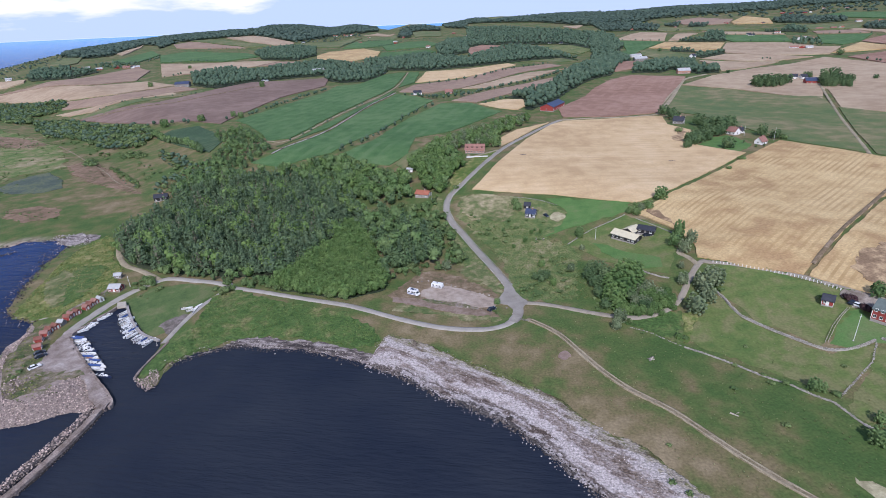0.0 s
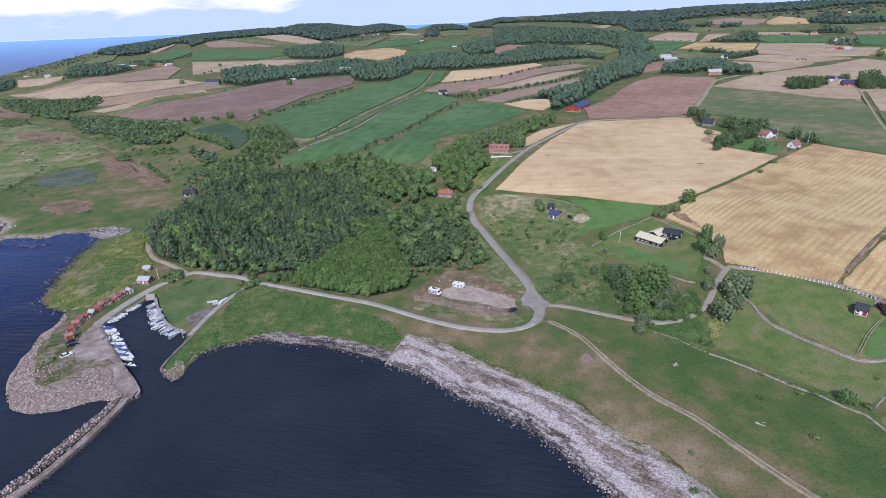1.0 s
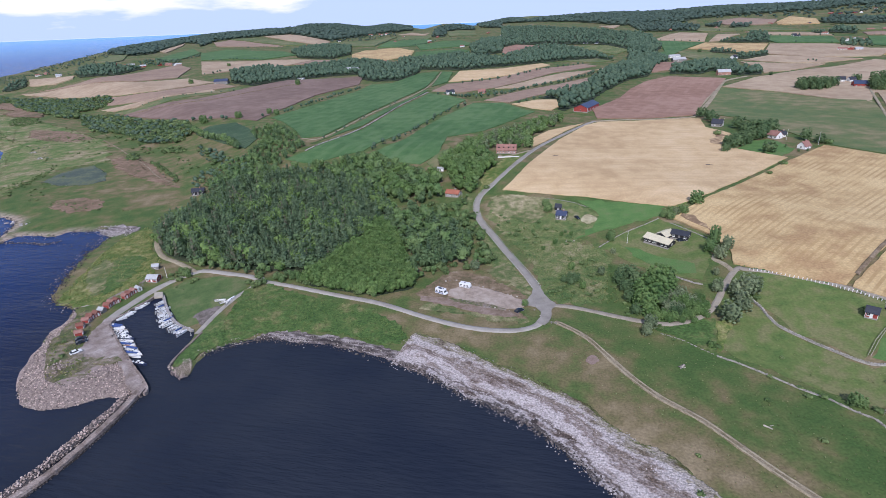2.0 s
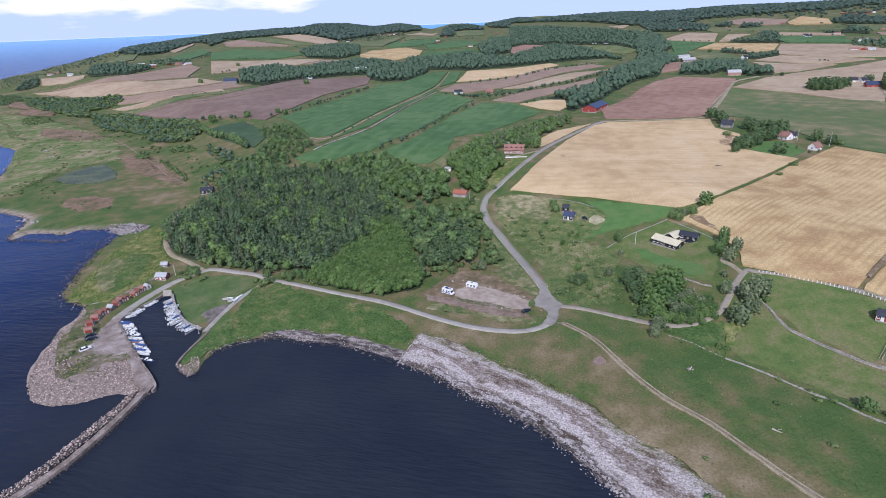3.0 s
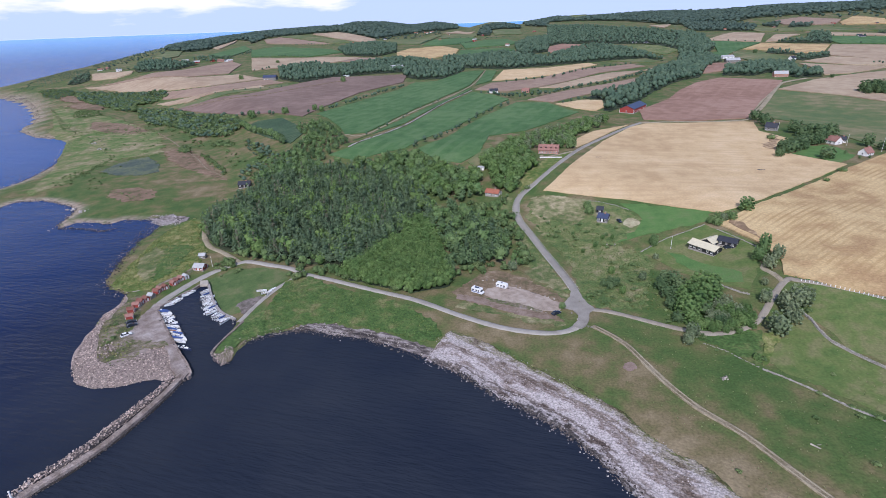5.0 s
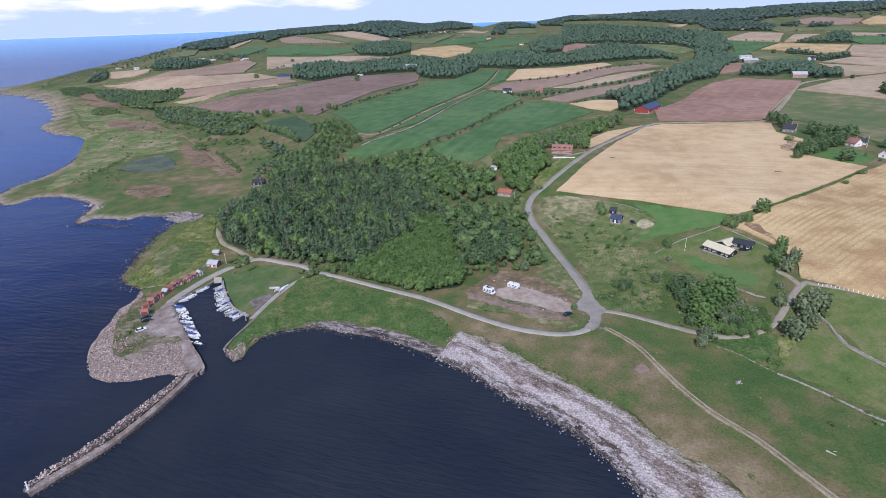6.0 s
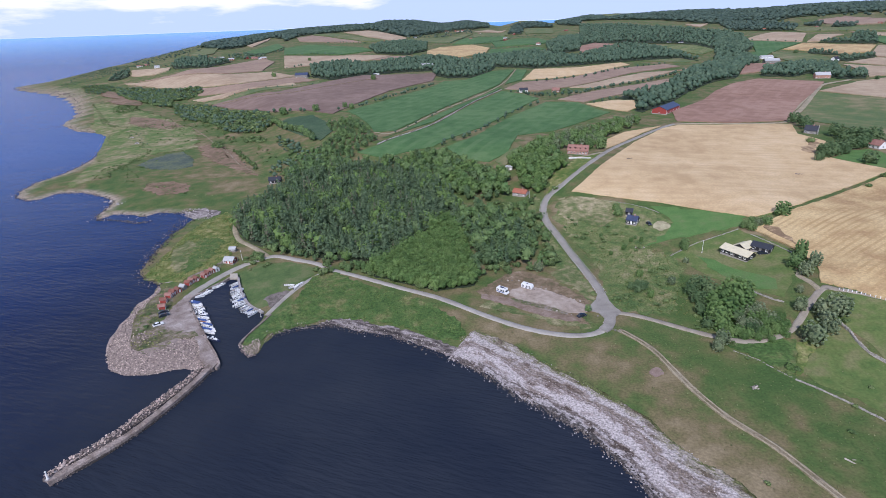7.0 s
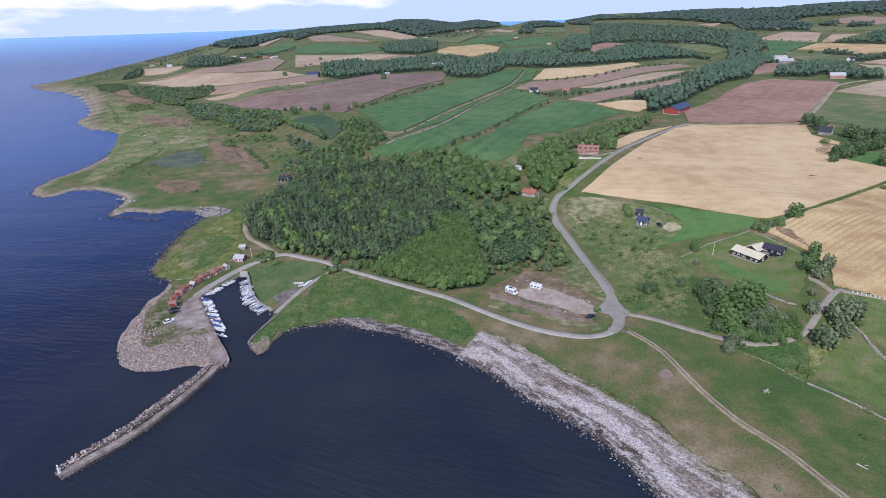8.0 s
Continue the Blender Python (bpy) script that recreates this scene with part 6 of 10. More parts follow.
wood("far_woods", ["far"], [(-1105, 1118), (-1283, 1369), (-1370, 1581), (-1241, 1517), (-1078, 1314), (-1075, 1233), (-1067, 1155), (-1069, 1086)], 11, 3, 5, 0.7)
wood("far_woods", ["far"], [(-861, 1419), (-883, 1555), (-781, 1501), (-866, 1803), (-804, 1673), (-740, 1419), (-781, 1346)], 11, 6, 10, 0.5)
floor_under([(277, 4888), (297, 4887), (327, 3215), (524, 3420), (641, 3632), (913, 4034), (970, 3707), (638, 2409), (588, 2615), (505, 2840), (347, 2936), (186, 3259)])
wood("far_woods", ["ridge"], [(277, 4888), (297, 4887), (327, 3215), (524, 3420), (641, 3632), (913, 4034), (970, 3707), (638, 2409), (588, 2615), (505, 2840), (347, 2936), (186, 3259)], 27, 12, 16, 1)
floor_under([(161, 2799), (380, 2386), (497, 2233), (518, 2010), (577, 1948), (472, 1411), (408, 1272), (361, 1257), (383, 1363), (372, 1540), (345, 1612), (285, 1635), (226, 1685), (98, 1641)])
wood("far_woods", ["far"], [(161, 2799), (380, 2386), (497, 2233), (518, 2010), (577, 1948), (472, 1411), (408, 1272), (361, 1257), (383, 1363), (372, 1540), (345, 1612), (285, 1635), (226, 1685), (98, 1641)], 15, 10, 14, 1)
floor_under([(83, 1361), (155, 1520), (217, 1614), (275, 1470), (295, 1315), (293, 1157), (256, 1222), (187, 1189), (115, 1146), (69, 1108)])
wood("far_woods", ["far"], [(83, 1361), (155, 1520), (217, 1614), (275, 1470), (295, 1315), (293, 1157), (256, 1222), (187, 1189), (115, 1146), (69, 1108)], 10, 9, 12, 1)
floor_under([(88, 697), (125, 748), (162, 795), (205, 894), (265, 1038), (332, 1151), (407, 1209), (391, 1118), (320, 984), (276, 871), (235, 834), (178, 740), (144, 657), (105, 601), (98, 608), (109, 670)])
wood("far_woods", ["far"], [(88, 697), (125, 748), (162, 795), (205, 894), (265, 1038), (332, 1151), (407, 1209), (391, 1118), (320, 984), (276, 871), (235, 834), (178, 740), (144, 657), (105, 601), (98, 608), (109, 670)], 7.6, 8, 11, 1)
floor_under([(919, 3365), (1207, 3345), (2161, 4393), (1971, 3402), (3014, 3858), (2183, 2787), (1924, 2701), (1695, 2714), (1505, 2549), (1357, 2608), (1208, 2584), (1104, 2552), (971, 2498), (853, 2350), (692, 2523)])
wood("far_woods", ["ridge"], [(919, 3365), (1207, 3345), (2161, 4393), (1971, 3402), (3014, 3858), (2183, 2787), (1924, 2701), (1695, 2714), (1505, 2549), (1357, 2608), (1208, 2584), (1104, 2552), (971, 2498), (853, 2350), (692, 2523)], 27, 12, 16, 0.95)
floor_under([(662, 2411), (712, 2438), (828, 2282), (826, 2095), (741, 1892), (661, 1959), (595, 2031)])
wood("far_woods", ["ridge"], [(662, 2411), (712, 2438), (828, 2282), (826, 2095), (741, 1892), (661, 1959), (595, 2031)], 18, 10, 13, 1)
floor_under([(514, 1866), (561, 1803), (476, 1427), (402, 1249), (395, 1127), (311, 969), (256, 857), (238, 848)])
wood("far_woods", ["far"], [(514, 1866), (561, 1803), (476, 1427), (402, 1249), (395, 1127), (311, 969), (256, 857), (238, 848)], 10, 9, 12, 1)
floor_under([(313, 886), (345, 966), (432, 1053), (474, 1028), (432, 915), (451, 886), (429, 839), (397, 839), (385, 902), (353, 874)])
wood("far_woods", ["far"], [(313, 886), (345, 966), (432, 1053), (474, 1028), (432, 915), (451, 886), (429, 839), (397, 839), (385, 902), (353, 874)], 7.6, 8, 11, 1)
floor_under([(637, 1485), (725, 1533), (830, 1723), (858, 1691), (725, 1408)])
wood("far_woods", ["far"], [(637, 1485), (725, 1533), (830, 1723), (858, 1691), (725, 1408)], 11, 8, 11, 0.9)
floor_under([(515, 1233), (554, 1312), (566, 1223), (547, 1171)])
wood("far_woods", ["far"], [(515, 1233), (554, 1312), (566, 1223), (547, 1171)], 11, 7, 9, 1)
floor_under([(505, 1097), (540, 1152), (583, 1157), (605, 1177), (573, 1113), (513, 1072)])
wood("far_woods", ["far"], [(505, 1097), (540, 1152), (583, 1157), (605, 1177), (573, 1113), (513, 1072)], 10, 7, 9, 1)
floor_under([(838, 2077), (958, 2231), (849, 1990)])
wood("far_woods", ["ridge"], [(838, 2077), (958, 2231), (849, 1990)], 18, 9, 12, 1)
floor_under([(866, 1952), (944, 2106), (978, 2042), (905, 1904)])
wood("far_woods", ["ridge"], [(866, 1952), (944, 2106), (978, 2042), (905, 1904)], 18, 9, 12, 1)
floor_under([(942, 1553), (1064, 1708), (1077, 1657), (966, 1471)])
wood("far_woods", ["far"], [(942, 1553), (1064, 1708), (1077, 1657), (966, 1471)], 15, 10, 13, 1)
wood("far_woods", ["far"], [(811, 1300), (871, 1351), (859, 1259), (803, 1167), (773, 1210)], 11, 8, 12, 0.7)
floor_under([(1186, 2013), (1331, 2182), (1365, 2056), (1393, 1940), (1291, 1786), (1176, 1764), (1143, 1908)])
wood("far_woods", ["ridge"], [(1186, 2013), (1331, 2182), (1365, 2056), (1393, 1940), (1291, 1786), (1176, 1764), (1143, 1908)], 18, 9, 13, 0.85)
floor_under([(1203, 1598), (1317, 1661), (1171, 1471), (1141, 1504)])
wood("far_woods", ["ridge"], [(1203, 1598), (1317, 1661), (1171, 1471), (1141, 1504)], 18, 9, 12, 0.9)
floor_under([(928, 1602), (974, 1608), (919, 1524)])
wood("far_woods", ["far"], [(928, 1602), (974, 1608), (919, 1524)], 15, 8, 11, 0.9)
floor_under([(572, 999), (604, 1011), (592, 983)])
wood("far_woods", ["far"], [(572, 999), (604, 1011), (592, 983)], 10, 4, 6, 1)
wood("far_woods", ["ridge"], [(1487, 2518), (1668, 2670), (1862, 2612), (2134, 2723), (1639, 2080), (1571, 2196), (1408, 2123), (1368, 2244)], 27, 9, 13, 0.3)
wood("far_woods", ["ridge"], [(964, 2479), (1088, 2515), (1322, 2541), (1459, 2469), (1254, 2149), (1178, 2259), (1117, 2432), (941, 2312)], 27, 9, 12, 0.3)
wood("far_woods", ["ridge"], [(-524, 2157), (-474, 2662), (-336, 2707), (-302, 2433), (-420, 2241), (-505, 2076)], 18, 6, 10, 0.3)
hedge("hedgerow", ["far"], [(-724, 1503), (-652, 1531), (-550, 1494)], 12, 4, 8, 3.0)
hedge("hedgerow", ["far"], [(-392, 1880), (-304, 1847), (-294, 2140), (-157, 2367)], 14, 4, 8, 3.0)
hedge("hedgerow", ["far"], [(-220, 1770), (-175, 1884), (-112, 2101), (6, 2140)], 14, 4, 8, 3.0)
hedge("hedgerow", ["far"], [(-156, 1641), (-106, 1605), (-16, 1648)], 12, 4, 8, 3.0)
hedge("hedgerow", ["far"], [(-816, 1926), (-766, 2024), (-612, 1942)], 14, 4, 8, 3.0)
hedge("hedgerow", ["far"], [(-549, 1130), (-529, 1192)], 14, 4, 8, 3.0)
hedge("hedgerow", ["far"], [(800, 1559), (894, 1450)], 18, 4, 8, 3.0)
hedge("hedgerow", ["far"], [(727, 1376), (811, 1290), (795, 1162)], 26, 4, 8, 3.0)
hedge("hedgerow", ["far"], [(685, 1879), (834, 1769)], 22, 4, 8, 3.0)
hedge("hedgerow", ["far"], [(512, 1596), (612, 1504)], 20, 4, 8, 3.0)
hedge("hedgerow", ["far"], [(941, 1927), (1086, 1853)], 24, 4, 8, 3.0)
hedge("hedgerow", ["far"], [(697, 913), (700, 862)], 14, 4, 8, 3.0)
hedge("hedgerow", ["far"], [(958, 1419), (1046, 1350)], 22, 4, 8, 3.0)
hedge("hedgerow", ["far"], [(-817, 1333), (-813, 1443), (-788, 1529)], 14, 4, 8, 3.0)
hedge("hedgerow", ["far"], [(-1196, 1461), (-896, 1233)], 16, 4, 8, 3.0)
hedge("hedgerow", ['far'], [(-227.6, 644.2), (-202.8, 723.6), (-165.5, 855.8)], 9, 5, 8, 2.0)
hedge("hedgerow", ['far'], [(-89.6, 448.2), (-69.1, 479), (-55.5, 512.9), (-28.8, 606.5), (-2.1, 664.6)], 9, 4, 7, 2.0)
hedge("hedgerow", ['far'], [(-157.9, 500.6), (-135.3, 499), (-117.2, 593.3), (-88.1, 724.6)], 28, 3, 4.5, 2.0)
hedge("hedgerow", ['far'], [(-28.9, 745.2), (5, 705.4), (45.7, 731.8), (98.1, 806.6), (154, 856.3), (243, 989.7)], 8, 5, 8, 2.0)
hedge("hedgerow", ['far'], [(-41.1, 758.4), (-5.9, 722.4), (40.2, 767.7)], 8, 4, 6, 2.0)
hedge("hedgerow", ['far'], [(-16.1, 876.5), (67.1, 937.4), (133.8, 1029.5), (229.3, 1110.8)], 14, 4, 7, 2.0)
hedge("hedgerow", ['far'], [(54.3, 653.1), (114.8, 708.5), (175.6, 800.9)], 13, 4, 7, 2.0)
hedge("hedgerow", ['far'], [(-503.5, 805.3), (-364.6, 872.3)], 14, 2, 4, 2.0)
hedge("hedgerow", ['far'], [(-351.7, 651.5), (-265.5, 622.5), (-240.6, 630.8)], 22, 5, 8, 2.0)
tree("hazel", 73.9, 203.0, 10, 1.1, group="trees above the lane")
tree("hazel", 78.8, 207.6, 11.5, 1.1, group="trees above the lane")
tree("hazel", 82.9, 212.4, 11.5, 1.1, group="trees above the lane")
tree("hazel", 78.8, 214.0, 11, 1.1, group="trees above the lane")
tree("hazel", 86.8, 218.4, 10.5, 1.1, group="trees above the lane")
tree("hazel", 74.7, 212.2, 9.5, 1.1, group="trees above the lane")
tree("hazel", 83.4, 220.8, 11, 1.1, group="trees above the lane")
tree("hazel", 73.7, 197.7, 7, 1.1, group="trees above the lane")
tree("hazel", 84.9, 209.5, 8.5, 1.1, group="trees above the lane")
tree("hazel", 71.6, 205.9, 7, 1.0, group="trees above the lane")
tree("dull", 68.4, 225.9, 7, 1.3, group="trees above the lane")
tree("dull", 69.4, 218.2, 7.5, 1.3, group="trees above the lane")
tree("dull", 74.2, 229.3, 8, 1.4, group="trees above the lane")
tree("dull", 71.6, 232.2, 7, 1.4, group="trees above the lane")
tree("dull", 71.6, 216.5, 7, 1.2, group="trees above the lane")
tree("dull", 75.3, 223.7, 8, 1.3, group="trees above the lane")
tree("grey", 89.1, 206.6, 7, 1.0, group="trees above the lane")
tree("grey", 82.6, 199.6, 5.5, 1.1, group="trees above the lane")
tree("grey", 85.8, 198.2, 5, 1.2, group="trees above the lane")
tree("grey", 91.8, 202.1, 5.5, 1.1, group="trees above the lane")
tree("grey", 85.9, 205.8, 6.5, 1, group="trees above the lane")
tree("hazel", 92.1, 195.4, 5.5, 1.0, group="trees above the lane")
tree("hazel", 87.1, 193.3, 4.6, 1.1, group="trees above the lane")
tree("hazel", 95.8, 198.0, 4.5, 1.1, group="trees above the lane")
tree("hazel", 91.7, 198.9, 5, 1.1, group="trees above the lane")
tree("hazel", 78.6, 194.7, 4.6, 1.2, group="trees above the lane")
tree("hazel", 76.1, 194.6, 4.4, 1.2, group="trees above the lane")
tree("hazel", 81.8, 193.4, 4, 1.2, group="trees above the lane")
tree("hazel", 89.5, 199.9, 5.5, 1.1, group="trees above the lane")
tree("hazel", 96.8, 204.2, 3.4, 1.2, group="trees above the lane")
tree("hazel", 49.4, 244.2, 4.4, 0.9, group="shrubs on the slope")
tree("hazel", 51.2, 223.6, 4.4, 0.85, group="shrubs on the slope")
tree("grey", 62.6, 236.6, 4.8, 1.0, group="shrubs on the slope")
tree("dull", 46.6, 228.4, 4.6, 1.5, group="shrubs on the slope")
tree("dull", 49.6, 231.6, 4.6, 1.5, group="shrubs on the slope")
tree("dull", 44.0, 231.0, 4.0, 1.5, group="shrubs on the slope")
tree("dull", 47.8, 235.2, 3.8, 1.5, group="shrubs on the slope")
tree("hazel", 89.4, 174.4, 2.8, 1.1, group="shrubs on the slope")
tree("shrub", 37.6, 220.8, 2.2, 1.3, group="shrubs on the slope")
tree("shrub", 52.8, 216.7, 2.2, 1.3, group="shrubs on the slope")
tree("shrub", 56.9, 227.0, 1.8, 1.3, group="shrubs on the slope")
tree("broad", 75.5, 270.7, 3.6, 1.2, group="shrubs on the slope")
tree("grey", 73.4, 257.8, 3.2, 1.2, group="shrubs on the slope")
tree("grey", 105.2, 209.0, 6.5, 1.0, group="willows beside the lane")
tree("grey", 109.2, 220.5, 4, 0.9, group="willows beside the lane")
tree("grey", 115.3, 204.8, 10.5, 0.9, group="willows beside the lane")
tree("grey", 111.0, 204.8, 8, 1.0, group="willows beside the lane")
tree("grey", 118.7, 205.2, 8.5, 0.9, group="willows beside the lane")
tree("grey", 102.4, 189.0, 10.5, 0.95, group="willows beside the lane")
tree("grey", 110.6, 194.8, 7, 1.0, group="willows beside the lane")
tree("grey", 116.4, 234.7, 7.5, 1.0, group="willows beside the lane")
tree("grey", 110.8, 199.3, 7.5, 1.0, group="willows beside the lane")
tree("broad", 120.8, 251.5, 10.2, 0.68)
tree("grey", 123, 242.2, 7.8, 0.9)
tree("broad", 115.6, 243.4, 7.8, 1.0)
tree("broad", 129.7, 298.8, 8.5, 1.2)
tree("broad", 119.1, 289.3, 5.9, 1.2)
tree("grey", 114.8, 288.6, 5.2, 1.1)
tree("broad", 110.7, 285, 5.2, 1.2)
tree("broad", 109, 288.9, 4.7, 1.2)
tree("broad", 75.8, 273.5, 5.5, 1.1)
tree("hazel", 85.9, 202.5, 5.5, 1.0, group="trees above the lane")
tree("dull", 85.9, 194.9, 4.6, 1.5, group="trees above the lane")
tree("hazel", 89.0, 194.6, 4.2, 1.1, group="trees above the lane")
tree("dull", 83.3, 197.1, 5, 1.5, group="trees above the lane")
tree("hazel", 89.9, 204.1, 5.2, 1.0, group="trees above the lane")
tree("grey", 80.9, 199.2, 5.2, 1.1, group="trees above the lane")
tree("dull", 93.5, 201.4, 4.4, 1.5, group="trees above the lane")
tree("hazel", 93.6, 194.6, 3.4, 1.1, group="trees above the lane")
tree("dull", 80.2, 203.8, 7, 1.3, group="trees above the lane")
tree("hazel", 79.9, 192.1, 3.6, 1.1, group="trees above the lane")
tree("dull", 68.8, 210.0, 6, 1.4, group="trees above the lane")
tree("dull", 68.8, 199.5, 5.5, 1.4, group="trees above the lane")
tree("hazel", 84.5, 191.2, 3.2, 1.1, group="trees above the lane")
tree("hazel", 88.9, 190.2, 3, 1.1, group="trees above the lane")
tree("hazel", 94.9, 192.9, 3, 1.1, group="trees above the lane")
tree("hazel", 48.4, 315.3, 4.2, 0.8, group="bushes round the black cottage")
tree("shrub", 40.1, 300.3, 2.2, 1.2, group="bushes round the black cottage")
tree("hazel", 50.7, 282.5, 3.2, 0.9, group="bushes round the black cottage")
tree("hazel", 56.0, 282.5, 3.0, 0.9, group="bushes round the black cottage")
tree("shrub", 36.4, 282.7, 2.0, 1.3, group="bushes round the black cottage")
tree("hazel", 45.8, 274.2, 3.0, 0.9, group="bushes round the black cottage")
tree("shrub", 54.0, 274.7, 2.0, 1.3, group="bushes round the black cottage")
tree("shrub", 43.2, 290.8, 2.0, 1.3, group="bushes round the black cottage")
tree("hazel", 38.8, 268.2, 2.8, 0.9, group="bushes round the black cottage")
tree("shrub", 59.7, 294.0, 1.8, 1.3, group="bushes round the black cottage")
tree("grey", 68.5, 184.1, 5.5, 1.0)
tree("grey", 71.4, 189, 6.5, 1.1)
tree("broad", 47.1, 313.4, 5.9, 1.2)
tree("broad", 47, 320.9, 5.2, 1.2)
tree("broad", 23.1, 209.4, 3.4, 1.1)
tree("grey", 1.4, 247.3, 5.5, 1.2)
tree("shrub", -2.6, 247.3, 3.5, 1.2)
tree("broad", 34.8, 461.1, 9.1, 1.0)
tree("broad", 48.6, 446.4, 11.1, 1.0)
tree("broad", 39.4, 446.9, 9.1, 1.0)
tree("broad", 47.6, 471.1, 10.4, 1.1)
tree("shrub", 10.6, 355.9, 3.5, 1.1)
tree("broad", -231.6, 644.3, 7.8, 1.1)
tree("broad", -284.9, 915.3, 10.4, 1.1)
tree("broad", -273.7, 633.3, 9.1, 1.2)
tree("broad", -316.7, 631.8, 10.4, 1.2)
tree("broad", -243.5, 653.9, 7.8, 1.1)
tree("broad", -505.9, 993.2, 10.4, 1.1)
tree("broad", -576.8, 1332.8, 9.1, 1.3)
tree("dull", 227.6, 544.2, 10.8, 1.62)
tree("dull", 228.6, 527.2, 10.8, 1.62)
tree("dull", 226.7, 512, 9.5, 1.62)
tree("dull", 235.7, 483.4, 12.2, 1.49)
tree("dull", 235.5, 467.7, 10.8, 1.62)
tree("dull", 243.2, 470.4, 11.5, 1.49)
tree("dull", 247.5, 463.9, 12.2, 1.62)
tree("dull", 255.7, 466.6, 12.2, 1.35)
tree("dull", 228.9, 441.5, 10.8, 1.62)
tree("dull", 218.8, 432, 10.8, 1.49)
tree("dull", 209.1, 422.9, 10.1, 1.62)
tree("dull", 201, 417.8, 10.1, 1.62)
tree("dull", 201.2, 425.5, 8.1, 1.49)
tree("dull", 220.4, 400.5, 9.5, 1.76)
tree("dull", 263.1, 430.6, 10.8, 1.22)
tree("dull", 267, 418.7, 8.1, 1.62)
tree("shrub", 270.9, 415.4, 5, 1.2)
tree("shrub", 213.4, 367.7, 3.5, 1.4)
tree("shrub", 194.4, 347.5, 3, 1.2)
tree("dull", 409.8, 703, 14.9, 1.62)
tree("dull", 416.7, 700, 16.2, 1.76)
tree("dull", 425.3, 696.2, 16.2, 1.76)
tree("dull", 439.1, 701.3, 14.9, 1.76)
tree("dull", 451.2, 707, 13.5, 1.62)
tree("dull", 486.2, 687.9, 20.2, 1.22)
tree("dull", 500.3, 691, 20.2, 1.08)
tree("dull", 490.8, 674, 16.2, 1.62)
tree("dull", 496.7, 670.6, 13.5, 1.76)
tree("dull", 515.1, 681.9, 10.8, 1.62)
tree("dull", 497.1, 741.6, 9.5, 1.35)
tree("dull", 500.9, 739.3, 9.5, 1.35)
tree("dull", 434.1, 822.9, 6.8, 1.35)
tree("dull", 554.2, 692.2, 6.8, 1.62)
tree("dull", 726.5, 1002.8, 10.8, 1.89)
tree("dull", 496.2, 1240.7, 9.5, 1.62)
tree("broad", 119.9, 141.3, 4.9, 1.1)
tree("broad", 121.5, 140.5, 4.3, 1.1)
tree("broad", 122.7, 117.1, 6.1, 1.2)
tree("broad", 129.1, 124.5, 4.7, 1.1)
tree("shrub", 124.8, 137.8, 2.2, 1.2)
tree("shrub", 95.2, 143.8, 1.6, 1.2)
tree("shrub", 112.9, 145.1, 1.8, 1.2)
tree("shrub", 108.4, 145.5, 1.6, 1.3)
tree("shrub", 101.6, 125.8, 1.6, 1.3)
tree("shrub", 59.7, 107.8, 1.5, 1.3)
tree("shrub", 64.2, 120.8, 1.2, 1.2)
tree("shrub", 62.5, 103.7, 1.5, 1.2)
tree("shrub", 101.7, 156.3, 1.5, 1.1)
tree("shrub", 108.2, 150.1, 1.5, 1.2)
tree("shrub", 110.7, 166, 1.2, 1.3)
tree("shrub", 135.9, 150.1, 1.4, 1.1)
tree("shrub", 89.8, 175.9, 2.0, 1.2)
tree("shrub", 91.7, 174.1, 1.8, 1.2)
tree("plum", 158.9, 183.9, 3.2, 1.2)
tree("plum", 160.5, 183, 2.7, 1.2)
tree("plum", 160.5, 176.8, 3.2, 1.2)
tree("plum", 161.2, 174.8, 3.0, 1.2)
tree("shrub", 151.1, 186.4, 2.4, 1.3)
tree("broad", 170, 182.3, 6.8, 1.2)
tree("shrub", 117.9, 201, 1.8, 1.3)
tree("broad", -150.8, 248, 4.2, 1.3)
tree("broad", -155.5, 251.6, 3.6, 1.2)
tree("shrub", -143.5, 243, 2.2, 1.3)
tree("shrub", -144.5, 240.4, 1.6, 1.2)
tree("shrub", -109.1, 242, 3, 1.2)
tree("broad", -104.9, 236.8, 3.2, 1.2)
sheet("rough_grass", GREENS, [(69.3, 229.8), (76.8, 240.0), (87.5, 222.4), (95.0, 206.2), (99.0, 197.6), (91.6, 190.1), (80.2, 189.7), (71.6, 194.2), (68.7, 205.9)], "shaded herbs under the trees above the lane", 0.12)
hedge("scrub", ["shrub"], [(122.5, 223.6), (134.4, 215.5), (146.6, 207.4), (154.5, 200.4), (159.4, 192.6), (165.2, 187.7), (168.7, 184.5)], 0.9, 0.4, 1.0, 0.7)
wood("scrub", ["shrub"], [(35.3, 217.2), (62.1, 197.5), (70.5, 197.8), (65.8, 219.3), (69.3, 246.5), (61.3, 267.0), (52.0, 258.8), (41.5, 239.4)], 4.5, 0.6, 1.8, 0.5)
wood("scrub", ["shrub"], [(70.7, 194.6), (80.1, 189.8), (96.8, 194.2), (100.6, 202.4), (89.6, 215.1), (84.9, 209.5), (94.2, 197.7)], 2.6, 1.0, 2.6, 0.7)
wood("x", ['shrub'], [(35, 250.1), (47, 275.7), (54.8, 268.1), (64.3, 257.4), (63.8, 230.2), (59.2, 209.8), (40.2, 210.2), (35.4, 220.5)], 8, 1.2, 2.6, 0.2, "shrubs on the slope")
wood("x", ['shrub', 'shrub', 'broad'], [(27.4, 298.9), (38.4, 280.1), (37.8, 250.1), (31.8, 260.3), (20.5, 292.5)], 6, 1.5, 3, 0.4, "shrubs on the slope")
